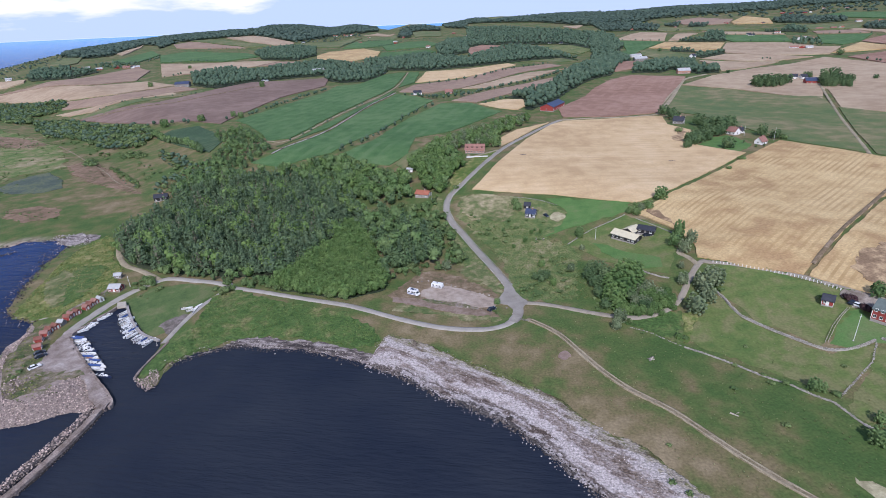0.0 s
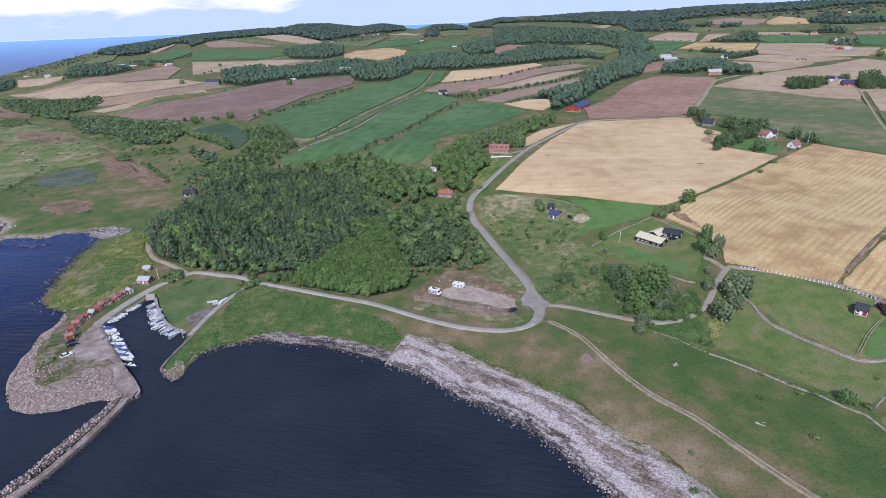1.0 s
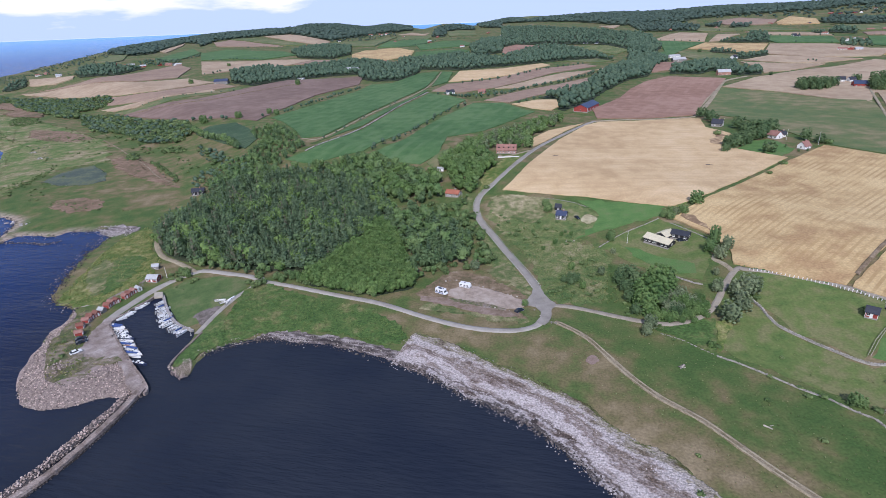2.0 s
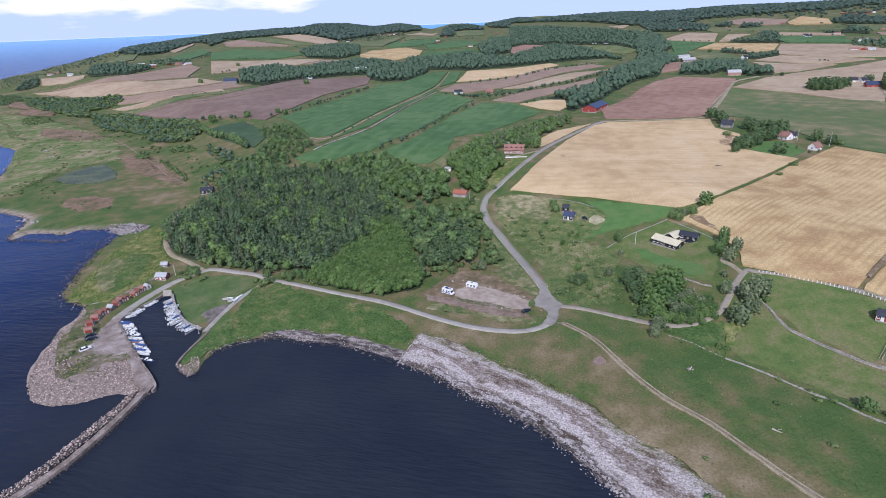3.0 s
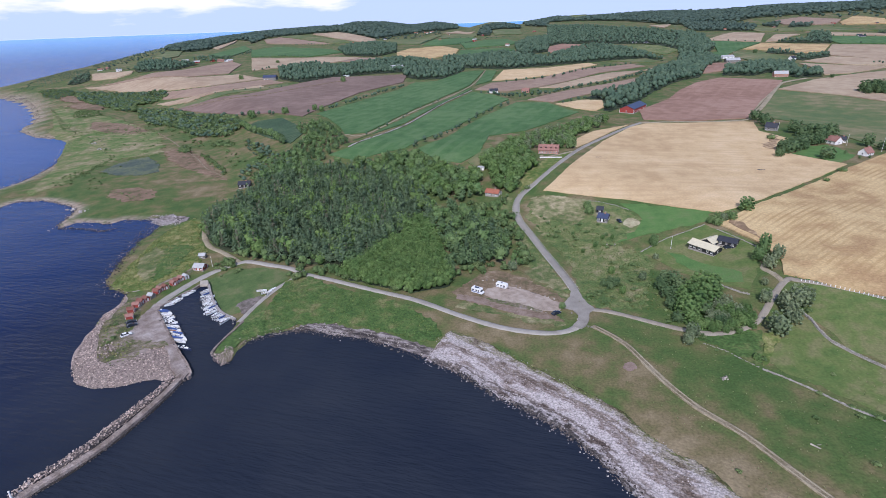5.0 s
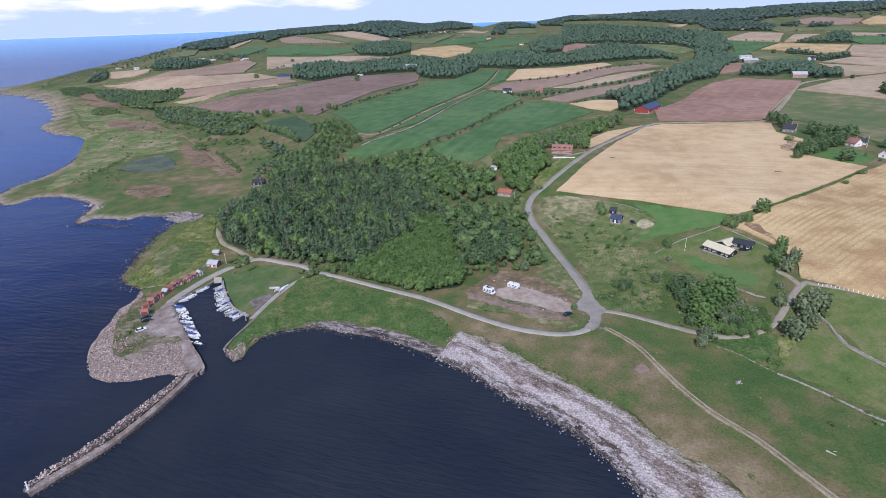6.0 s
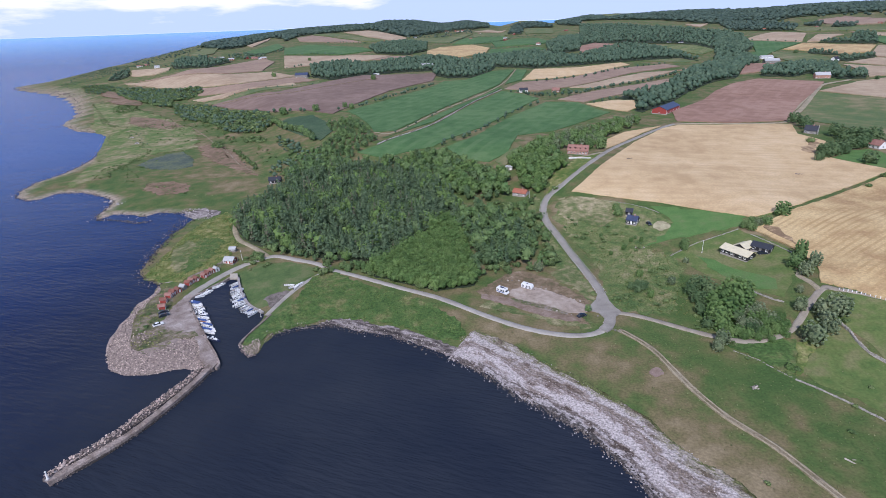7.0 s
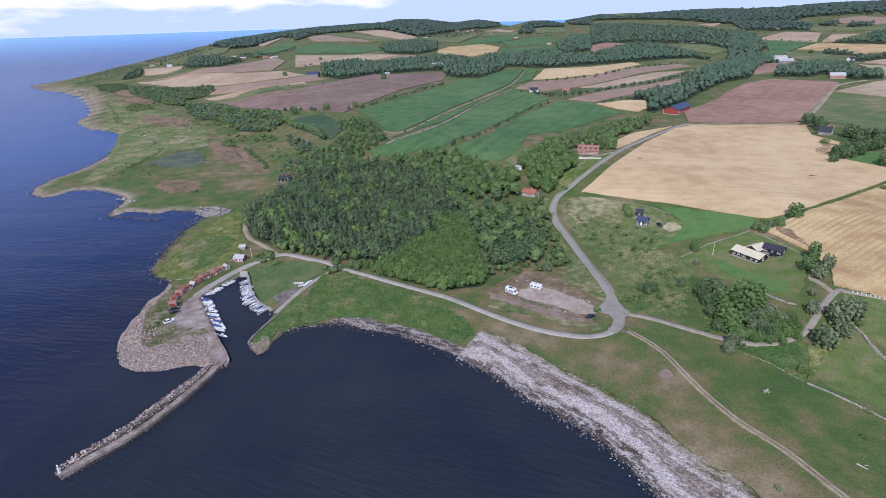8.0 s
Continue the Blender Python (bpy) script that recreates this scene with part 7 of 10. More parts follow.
wood("x", ['shrub'], [(9.6, 315.5), (16.8, 320.7), (24.4, 302.8), (15.9, 300.1)], 4.5, 1.2, 2.6, 0.6, "shrubs on the slope")
wood("x", ['shrub', 'broad'], [(37.2, 315.6), (57.4, 304.2), (59.8, 280.1), (49, 268.9), (35.7, 283.8), (27.7, 302.4)], 8, 1.5, 3, 0.3, "shrubs on the slope")
wood("x", ['shrub'], [(62, 201.2), (82.9, 183.9), (92.9, 183.3), (91, 173.2), (78, 175.2), (62.1, 192.7)], 6, 0.8, 1.6, 0.5, "low scrub below the lane")
wood("x", ['dull'], [(191.8, 407.8), (222.7, 429.5), (247.3, 443.7), (250.5, 457.4), (229, 449.7), (199.2, 424.9)], 6.5, 8, 11, 1, "trees beside the cottages")
wood("x", ['dull'], [(396.3, 683.6), (433.3, 678.6), (444.4, 696.7), (413.8, 711.3)], 8, 11, 15, 1, "trees round the farm")
wood("x", ['dull'], [(461.9, 658.6), (493.1, 647.4), (506.2, 667.6), (480.2, 683.1)], 8, 10, 14, 1, "trees round the farm")
wood("x", ['broad'], [(101.2, 285.8), (110.6, 287.7), (118.3, 287.3), (119.8, 292), (110.7, 293.2)], 5, 3, 5, 1, "bushes at the field corner")
wood("x", ['shrub', 'shrub', 'broad'], [(-102.2, 238.4), (-86.3, 235), (-66.5, 227.9), (-47.7, 219.7), (-42.3, 219.8), (-44.7, 226.9), (-61.9, 232.8), (-78.5, 239.2), (-100.3, 244.1)], 4.0, 2.6, 5.0, 0.9, "bushes between the wood and the road")
wood("x", ['shrub'], [(-179.9, 188.9), (-178.1, 191.4), (-170.2, 185.1), (-163.9, 174.1), (-162.5, 167.5), (-166.5, 167.5), (-173.6, 176.4)], 3.6, 0.8, 1.6, 0.5, "low shrubs on the harbour spit")
wood("x", ['shrub'], [(-161.1, 246.9), (-159.9, 257.8), (-151.8, 255.7), (-147.7, 247.6), (-152.4, 243.4), (-157.2, 242.3)], 3.0, 1.8, 3.2, 1, "bushes beside the harbour road")
wood("x", ['shrub'], [(-154, 239.3), (-150.3, 242), (-144.3, 236.9), (-135, 225.3), (-138.3, 224.2)], 4.0, 0.6, 1.3, 0.4, "low shrubs on the mown green")
wood("x", ['shrub', 'dull'], [(204.4, 467.6), (206.9, 452.5), (208.4, 438.6), (212.8, 455.2), (213.3, 474.7)], 7, 3, 5, 0.8, "bushes round the cottages")
wood("x", ['shrub', 'dull'], [(230.3, 410.7), (239.7, 403.8), (240.1, 382), (253, 395.7), (249.8, 414.3), (239.4, 419.8)], 7.5, 2.5, 5, 0.6, "bushes round the cottages")
wood("scrub", ['shrub'], [(-426.3, 489.1), (-414.6, 509.9), (-398.1, 463.8), (-399.7, 436.6), (-400.8, 419.7), (-387.6, 397.7), (-371.7, 389.1), (-377.1, 420.5)], 6, 0.8, 1.8, 0.5)
wood("scrub", ['shrub'], [(-323.3, 384.7), (-283.9, 386.1), (-271.5, 359.8), (-302.5, 360.6)], 7, 0.8, 1.6, 0.35)
wood("scrub", ['shrub'], [(-588.3, 697.7), (-484.2, 667.6), (-461.3, 634.1), (-550.6, 649.9)], 8, 1, 2, 0.5)
wood("scrub", ['shrub'], [(-322.5, 546.2), (-262.4, 488.6), (-231.3, 448.7), (-254.4, 448.7), (-286.4, 498.1)], 7, 1.2, 2.5, 0.5)
hedge("scrub", ['shrub'], [(-392.6, 397.9), (-394.9, 416.3), (-394.5, 441.7), (-406.5, 477), (-419.1, 511)], 4, 0.8, 1.7, 5)
wood("scrub", ['shrub', 'shrub', 'far'], [(-507.8, 590.7), (-500.7, 604.7), (-444.2, 544.3), (-422.5, 509.3), (-443, 520.9), (-479.4, 557.2)], 6, 1, 2.4, 0.6)
hedge("scrub", ['shrub', 'far'], [(-507.7, 645.3), (-481.6, 644.9), (-474, 652.5)], 6, 0.8, 1.6, 5)
wood("scrub", ['shrub'], [(-639.6, 696), (-626.4, 705.6), (-585.1, 655.9), (-600.9, 655.2)], 6, 0.8, 1.6, 0.6)
wood("scrub", ['shrub', 'shrub', 'far'], [(-363.5, 540.3), (-348.9, 539.5), (-326.1, 505.1), (-342.4, 511.1)], 5, 1.2, 2.4, 0.6)
hedge("scrub", ['shrub', 'far'], [(-301.9, 491.1), (-273, 459.2), (-248.1, 427.8)], 5, 1, 2.2, 4)
grow_woods()

# ---- building kit ----
def plain(name, colour, rough=0.7, var=0.15, size=1.5, metal=0.0, bump=0.15):
    """A made surface: one paint or cladding with weathering at two scales."""
    m, n, l, p = material(name)
    a = ramp(n, l, noise_value(n, l, size, 5), [(0.25, (1 - var,) * 3), (0.75, (1 + var * 0.6,) * 3)])
    b = ramp(n, l, noise_value(n, l, size * 0.12, 3), [(0.3, (1 - var * 0.7,) * 3), (0.7, (1 + var * 0.4,) * 3)])
    l.new(mixed(n, l, 1.0, mixed(n, l, 1.0, colour, a, "MULTIPLY"), b, "MULTIPLY"), p.inputs["Base Color"])
    p.inputs["Roughness"].default_value, p.inputs["Metallic"].default_value = rough, metal
    if bump:
        bumped(n, l, p, noise_value(n, l, size * 0.12, 3), bump, 0.05)
    return m


RED = plain("falu_red_boards", (0.30, 0.045, 0.035))
BLACK = plain("black_boards", (0.018, 0.018, 0.02))
WHITE = plain("white_paint", (0.78, 0.77, 0.74), 0.6, 0.08)
GREYWOOD = plain("weathered_grey_boards", (0.24, 0.22, 0.20), 0.85, 0.25)
BRICK = plain("pink_brick", (0.42, 0.22, 0.16), 0.9, 0.2)
STONEWALL = plain("grey_plaster", (0.34, 0.31, 0.28), 0.9, 0.2)
ROOF_CREAM = plain("cream_sheet_roof", (0.62, 0.56, 0.40), 0.6, 0.12)
ROOF_HUT = plain("faded_red_felt_roof", (0.22, 0.09, 0.065), 0.85, 0.35)
ROOF_DARK = plain("dark_slate_roof", (0.035, 0.038, 0.05), 0.6, 0.25)
ROOF_BLUE = plain("dark_blue_sheet_roof", (0.05, 0.065, 0.12), 0.45, 0.2)
ROOF_TILE = plain("orange_clay_tiles", (0.36, 0.125, 0.075), 0.8, 0.25)
ROOF_BROWN = plain("brown_clay_tiles", (0.30, 0.15, 0.12), 0.8, 0.25)
ROOF_GREY = plain("pale_grey_sheet_roof", (0.42, 0.42, 0.42), 0.6, 0.15)
ROOF_GREEN = plain("grey_green_roof", (0.12, 0.15, 0.14), 0.7, 0.2)
CONCRETE = plain("quay_concrete", (0.36, 0.33, 0.31), 0.9, 0.25, 3.0)
def stony(name, colour, low=0.55, high=1.3, size=0.8):
    """Loose stones: every one its own shade, with mottling."""
    m = plain(name, colour, 0.9, 0.3, size, bump=0.4)
    n, l = m.node_tree.nodes, m.node_tree.links
    p = n["Principled BSDF"]
    old = p.inputs["Base Color"].links[0].from_socket
    geo, info = n.new("ShaderNodeNewGeometry"), n.new("ShaderNodeObjectInfo")
    both = n.new("ShaderNodeMath")
    both.operation = "ADD"
    l.new(geo.outputs["Random Per Island"], both.inputs[0])
    l.new(info.outputs["Random"], both.inputs[1])
    part_of = n.new("ShaderNodeMath")
    part_of.operation = "FRACT"
    l.new(both.outputs[0], part_of.inputs[0])
    shade = ramp(n, l, part_of.outputs[0], [(0.0, (low * 1.05, low, low * 0.95)), (0.5, (0.95, 0.95, 0.95)), (1.0, (high, high, high))])
    l.new(mixed(n, l, 1.0, old, shade, "MULTIPLY"), p.inputs["Base Color"])
    return m


STONE = stony("granite_boulders", (0.405, 0.33, 0.292), 0.62, 1.25, 1.2)
STONE_GREY = stony("grey_fieldstone", (0.30, 0.275, 0.24))
STONE_WALL = stony("lichened_wall_stone", (0.36, 0.335, 0.295), 0.6, 1.25)
STONE_DARK = stony("wet_dark_stones", (0.075, 0.064, 0.058), 0.5, 1.9)
PLANK = plain("pale_planks", (0.45, 0.40, 0.33), 0.85, 0.2)
GELCOAT = plain("white_gelcoat", (0.80, 0.80, 0.79), 0.25, 0.05, 1.0, bump=0)
BLUECOVER = plain("blue_boat_cover", (0.03, 0.07, 0.22), 0.7, 0.2)
CANVAS = plain("grey_boat_canvas", (0.52, 0.53, 0.55), 0.8, 0.15)
NAVY = plain("navy_hull_paint", (0.02, 0.03, 0.07), 0.35, 0.1)
WOODHULL = plain("varnished_hull", (0.28, 0.12, 0.05), 0.4, 0.2)
RUBBER = plain("black_rubber", (0.015, 0.015, 0.015), 0.8, 0.1)
CARDARK = plain("dark_car_paint", (0.02, 0.028, 0.045), 0.25, 0.1, bump=0)
CARWHITE = plain("white_car_paint", (0.78, 0.78, 0.78), 0.25, 0.05, bump=0)
DARKTRIM = plain("dark_grey_trim", (0.05, 0.05, 0.055), 0.6, 0.1)
BLUESTRIPE = plain("blue_grey_stripe", (0.10, 0.14, 0.26), 0.4, 0.1)
SOLAR = plain("solar_panel", (0.02, 0.03, 0.07), 0.2, 0.1, bump=0)
for m in bpy.data.materials:
    if m.name in ("granite_boulders", "grey_fieldstone", "wet_dark_stones"):
        n, l, p = m.node_tree.nodes, m.node_tree.links, m.node_tree.nodes["Principled BSDF"]
        old, geo, info = p.inputs["Base Color"].links[0].from_socket, n.new("ShaderNodeNewGeometry"), n.new("ShaderNodeObjectInfo")
        add = n.new("ShaderNodeMath")
        l.new(geo.outputs["Random Per Island"], add.inputs[0])
        l.new(info.outputs["Random"], add.inputs[1])
        wrap = n.new("ShaderNodeMath")
        wrap.operation = "FRACT"
        l.new(add.outputs[0], wrap.inputs[0])
        tone = ramp(n, l, wrap.outputs[0], [(0.0, (0.55, 0.55, 0.58)), (0.5, (1.0, 0.97, 0.95)), (1.0, (1.45, 1.42, 1.38))])
        l.new(mixed(n, l, 1.0, old, tone, "MULTIPLY"), p.inputs["Base Color"])

GLASS, n_, l_, p_ = material("window_glass")
p_.inputs["Base Color"].default_value = (0.02, 0.025, 0.03, 1)
p_.inputs["Roughness"].default_value, p_.inputs["IOR"].default_value = 0.05, 1.5


def part(name, bm, mat, parent, label="", smooth_faces=False):
    me = bpy.data.meshes.new(name)
    bm.normal_update()
    bm.to_mesh(me)
    bm.free()
    me.materials.append(mat)
    if smooth_faces:
        me.polygons.foreach_set("use_smooth", [True] * len(me.polygons))
    ob = new(name, me)
    ob.parent = parent
    if label:
        tagged(ob, label)
    return ob


def box(bm, x0, x1, y0, y1, z0, z1, bevel=0.0, turn=None):
    r = bmesh.ops.create_cube(bm, size=1)["verts"]
    for v in r:
        v.co = Vector(((x0 + x1) / 2 + v.co.x * (x1 - x0), (y0 + y1) / 2 + v.co.y * (y1 - y0), (z0 + z1) / 2 + v.co.z * (z1 - z0)))
    if bevel:
        edges = {e for v in r for e in v.link_edges}
        r = bmesh.ops.bevel(bm, geom=list(edges), offset=bevel, segments=1, affect="EDGES")["verts"]
    if turn:
        bmesh.ops.transform(bm, matrix=turn, verts=list(r))
    return r


def boxed(*args, **kw):
    bm = bmesh.new()
    box(bm, *args, **kw)
    return bm


def prism(bm, outline, y0, y1):
    """A body with an outline in x and z, drawn along y."""
    a = [bm.verts.new((x, y0, z)) for x, z in outline]
    b = [bm.verts.new((x, y1, z)) for x, z in outline]
    bm.faces.new(a)
    bm.faces.new(b[::-1])
    k = len(a)
    for i in range(k):
        bm.faces.new((a[i], b[i], b[(i + 1) % k], a[(i + 1) % k]))
    bmesh.ops.recalc_face_normals(bm, faces=bm.faces[:])


def anchor(name, x, y, turn, sink=0.0, z=None):
    e = new(name)
    e.empty_display_size = 0.5
    e.matrix_basis = pose(x, y, (float(ground(x, y)) if z is None else z) - sink, 0, 0, turn)
    return e


def window(parent, x, z, y, w, h, face=1, frame_mat=None):
    """A window on a long wall: frame with a sill, glass set into it. face: -1 the front, 1 the back."""
    bm = bmesh.new()
    t = 0.1
    d0, d1 = (y - 0.06, y + 0.05)
    for a, b, c, d in ((x - w / 2, x - w / 2 + t, z, z + h), (x + w / 2 - t, x + w / 2, z, z + h), (x - w / 2 + t, x + w / 2 - t, z, z + t), (x - w / 2 + t, x + w / 2 - t, z + h - t, z + h), (x - t / 3, x + t / 3, z + t, z + h - t)):
        box(bm, a, b, d0, d1, c, d)
    fr = part("window", bm, frame_mat or WHITE, parent, "white-framed window")
    part("pane", boxed(x - w / 2 + t, x + w / 2 - t, y - 0.02, y + 0.02, z + t, z + h - t), GLASS, fr)
    part("sill", boxed(x - w / 2 - 0.06, x + w / 2 + 0.06, y + min(0, face) * 0.16 - 0.02, y + max(0, face) * 0.16 + 0.02, z - 0.08, z - 0.005), frame_mat or WHITE, fr)


def end_window(parent, y, z, x, w, h):
    bm = bmesh.new()
    t = 0.1
    for a, b, c, d in ((y - w / 2, y - w / 2 + t, z, z + h), (y + w / 2 - t, y + w / 2, z, z + h), (y - w / 2 + t, y + w / 2 - t, z, z + t), (y - w / 2 + t, y + w / 2 - t, z + h - t, z + h)):
        box(bm, x - 0.06, x + 0.06, a, b, c, d)
    fr = part("window", bm, WHITE, parent, "white-framed window")
    part("pane", boxed(x - 0.03, x + 0.03, y - w / 2 + t, y + w / 2 - t, z + t, z + h - t), GLASS, fr)


def gable_roof(parent, L, W, wall_h, roof_h, mat, over=0.4, x0=0.0, y0=0.0, along=True, thick=0.18, name="roof"):
    """Two slopes with thickness and eaves; the ridge runs along x."""
    bm = bmesh.new()
    half = W / 2 + over
    drop = roof_h * over / (W / 2)
    out = [(-half, wall_h - drop), (0, wall_h + roof_h), (half, wall_h - drop), (half, wall_h - drop + thick), (0, wall_h + roof_h + thick * 1.25), (-half, wall_h - drop + thick)]
    prism(bm, out, -L / 2 - over, L / 2 + over)
    m = pose(x0, y0, 0, 0, 0, 90 if along else 0)
    bmesh.ops.transform(bm, matrix=m, verts=bm.verts[:])
    roof = part(name, bm, mat, parent)
    cap = boxed(-L / 2 - over, L / 2 + over, -0.12, 0.12, wall_h + roof_h + thick * 1.1, wall_h + roof_h + thick * 1.1 + 0.12)
    bmesh.ops.transform(cap, matrix=m @ pose(0, 0, 0, 0, 0, 90), verts=cap.verts[:])
    part("ridge_cap", cap, mat, roof)
    return roof


def gable_body(L, W, wall_h, roof_h, foot=1.2, x0=0.0, y0=0.0, along=True):
    bm = bmesh.new()
    prism(bm, [(-W / 2, -foot), (W / 2, -foot), (W / 2, wall_h), (0, wall_h + roof_h), (-W / 2, wall_h)], -L / 2, L / 2)
    bmesh.ops.transform(bm, matrix=pose(x0, y0, 0, 0, 0, 90 if along else 0), verts=bm.verts[:])
    return bm


def house(name, label, x, y, turn, L, W, wall_h, roof_h, wall, roof, windows=3, chimney=True, door=True, rows=1, trim=None, category="house", group="", over=0.4, dormers=0):
    h = anchor(name, x, y, turn)
    part("wall", gable_body(L, W, wall_h, roof_h), wall, h)
    gable_roof(h, L, W, wall_h, roof_h, roof, over)
    part("plinth", boxed(-L / 2 - 0.06, L / 2 + 0.06, -W / 2 - 0.06, W / 2 + 0.06, -1.2, 0.25), STONEWALL, h)
    for row in range(rows):
        for i in range(windows):
            px = -L / 2 + L * (i + 0.5) / windows
            if door and row == 0 and i == windows // 2 and windows > 1:
                continue
            for face in (-1, 1):
                window(h, px, 0.9 + row * 2.6, face * (W / 2 + 0.02), min(1.2, L / windows * 0.55), 1.2, face)
    for side in (-1, 1):
        end_window(h, 0, 0.9 + (rows - 1) * 2.6, side * (L / 2 + 0.02), 1.1, 1.2)
    if door:
        d = part("door", boxed(-0.5, 0.5, -W / 2 - 0.07, -W / 2 + 0.03, 0.06, 2.1), trim or GREYWOOD, h, "plank door")
        part("handle", boxed(0.34, 0.42, -W / 2 - 0.13, -W / 2 - 0.07, 1.0, 1.06), DARKTRIM, d)
    if trim:
        for sx in (-1, 1):
            for sy in (-1, 1):
                part("corner_board", boxed(sx * L / 2 - 0.09, sx * L / 2 + 0.09, sy * W / 2 - 0.09, sy * W / 2 + 0.09, 0.25, wall_h), trim, h, "painted corner board")
    if chimney:
        c = part("chimney", boxed(L * 0.15 - 0.4, L * 0.15 + 0.4, -0.35, 0.35, wall_h + roof_h * 0.6, wall_h + roof_h + 1.0, bevel=0.03), BRICK, h, "brick chimney")
        part("cap", boxed(L * 0.15 - 0.48, L * 0.15 + 0.48, -0.43, 0.43, wall_h + roof_h + 1.0, wall_h + roof_h + 1.12), CONCRETE, c)
    for i in range(dormers):
        px = -L / 2 + L * (i + 0.5) / dormers
        dz = wall_h + roof_h * 0.25
        d = part("dormer", boxed(px - 0.8, px + 0.8, -W / 2 * 0.72, -W * 0.1, dz, dz + 1.2), wall, h)
        part("dormer_roof", boxed(px - 1.0, px + 1.0, -W / 2 * 0.8, -W * 0.08, dz + 1.2, dz + 1.35), roof, d)
        part("pane", boxed(px - 0.55, px + 0.55, -W / 2 * 0.72 - 0.03, -W / 2 * 0.72 + 0.03, dz + 0.25, dz + 1.05), GLASS, d)
    return tagged(h, label, category, group)


def small_far_house(x, y, turn, L, W, wall, roof, label):
    """A house far off: body, roof, chimney and a few windows."""
    h = anchor("house", x, y, turn)
    part("wall", gable_body(L, W, 3.0, 2.6), wall, h)
    gable_roof(h, L, W, 3.0, 2.6, roof, 0.4)
    for i in range(3):
        px = -L / 2 + L * (i + 0.5) / 3
        fr = part("window", boxed(px - 0.7, px + 0.7, -W / 2 - 0.06, -W / 2 + 0.05, 0.9, 2.3), WHITE, h)
        part("pane", boxed(px - 0.55, px + 0.55, -W / 2 - 0.09, -W / 2 - 0.04, 1.0, 2.2), GLASS, fr)
    part("chimney", boxed(-0.4, 0.4, -0.35, 0.35, 4.6, 6.4), BRICK, h)
    return tagged(h, label, "house", "houses in the far country")


def rock_mesh(seed, mat, rough=0.28, sub=1, flat=0.75):
    rnd = random.Random(seed)
    bm = bmesh.new()
    bmesh.ops.create_icosphere(bm, subdivisions=sub, radius=0.5)
    cuts = [(Vector((rnd.gauss(0, 1), rnd.gauss(0, 1), rnd.gauss(0, 1))).normalized(), rnd.uniform(0.3, 0.42)) for _ in range(5)]
    for v in bm.verts:
        v.co *= 1 + rnd.uniform(-rough, rough)
        for d, far in cuts:
            over = v.co.dot(d) - far
            if over > 0:
                v.co -= d * over
        v.co.z *= flat
    return bm


def rock_data(seed, sub=1, flat=0.75):
    bm = rock_mesh(seed, None, 0.26, sub, flat)
    bm.verts.index_update()
    v = np.array([x.co[:] for x in bm.verts])
    f = np.array([[q.index for q in p.verts] for p in bm.faces])
    bm.free()
    return v, f


ROCKS = [rock_data(s) for s in range(8)]


def heap(places, seed=0):
    """Many rocks in one mesh: rows of x, y, z, size."""
    rnd = random.Random(seed)
    vs, fs, off = [], [], 0
    for i, (x, y, z, s) in enumerate(places):
        v, f = ROCKS[rnd.randrange(8)]
        r = np.array(Euler((rnd.uniform(-0.5, 0.5), rnd.uniform(-0.5, 0.5), rnd.uniform(0, 6.28))).to_matrix())
        vs.append((v * (s * rnd.uniform(0.8, 1.3), s * rnd.uniform(0.7, 1.1), s)) @ r.T + (x, y, z))
        fs.append(f + off)
        off += len(v)
    return np.concatenate(vs), np.concatenate(fs)


def rock_heap(name, places, mat, label, parent=None, seed=0):
    v, f = heap(places, seed)
    ob = new(name, mesh_of(name, v, f, mat))
    if parent:
        ob.parent = parent
        return tagged(ob, label, kind="stuff")
    return tagged(ob, label, "stones", kind="stuff")


def strip_points(line, gap, rnd, side=0.0):
    """Points along a line at about the gap, set off to a side."""
    out = []
    for (ax, ay), (bx, by) in zip(line, line[1:]):
        d = math.hypot(bx - ax, by - ay)
        ux, uy = (bx - ax) / d, (by - ay) / d
        for i in range(max(1, int(d / gap))):
            f = (i + rnd.uniform(0.2, 0.8)) * gap
            out.append((ax + ux * f + uy * side, ay + uy * f - ux * side))
    return out


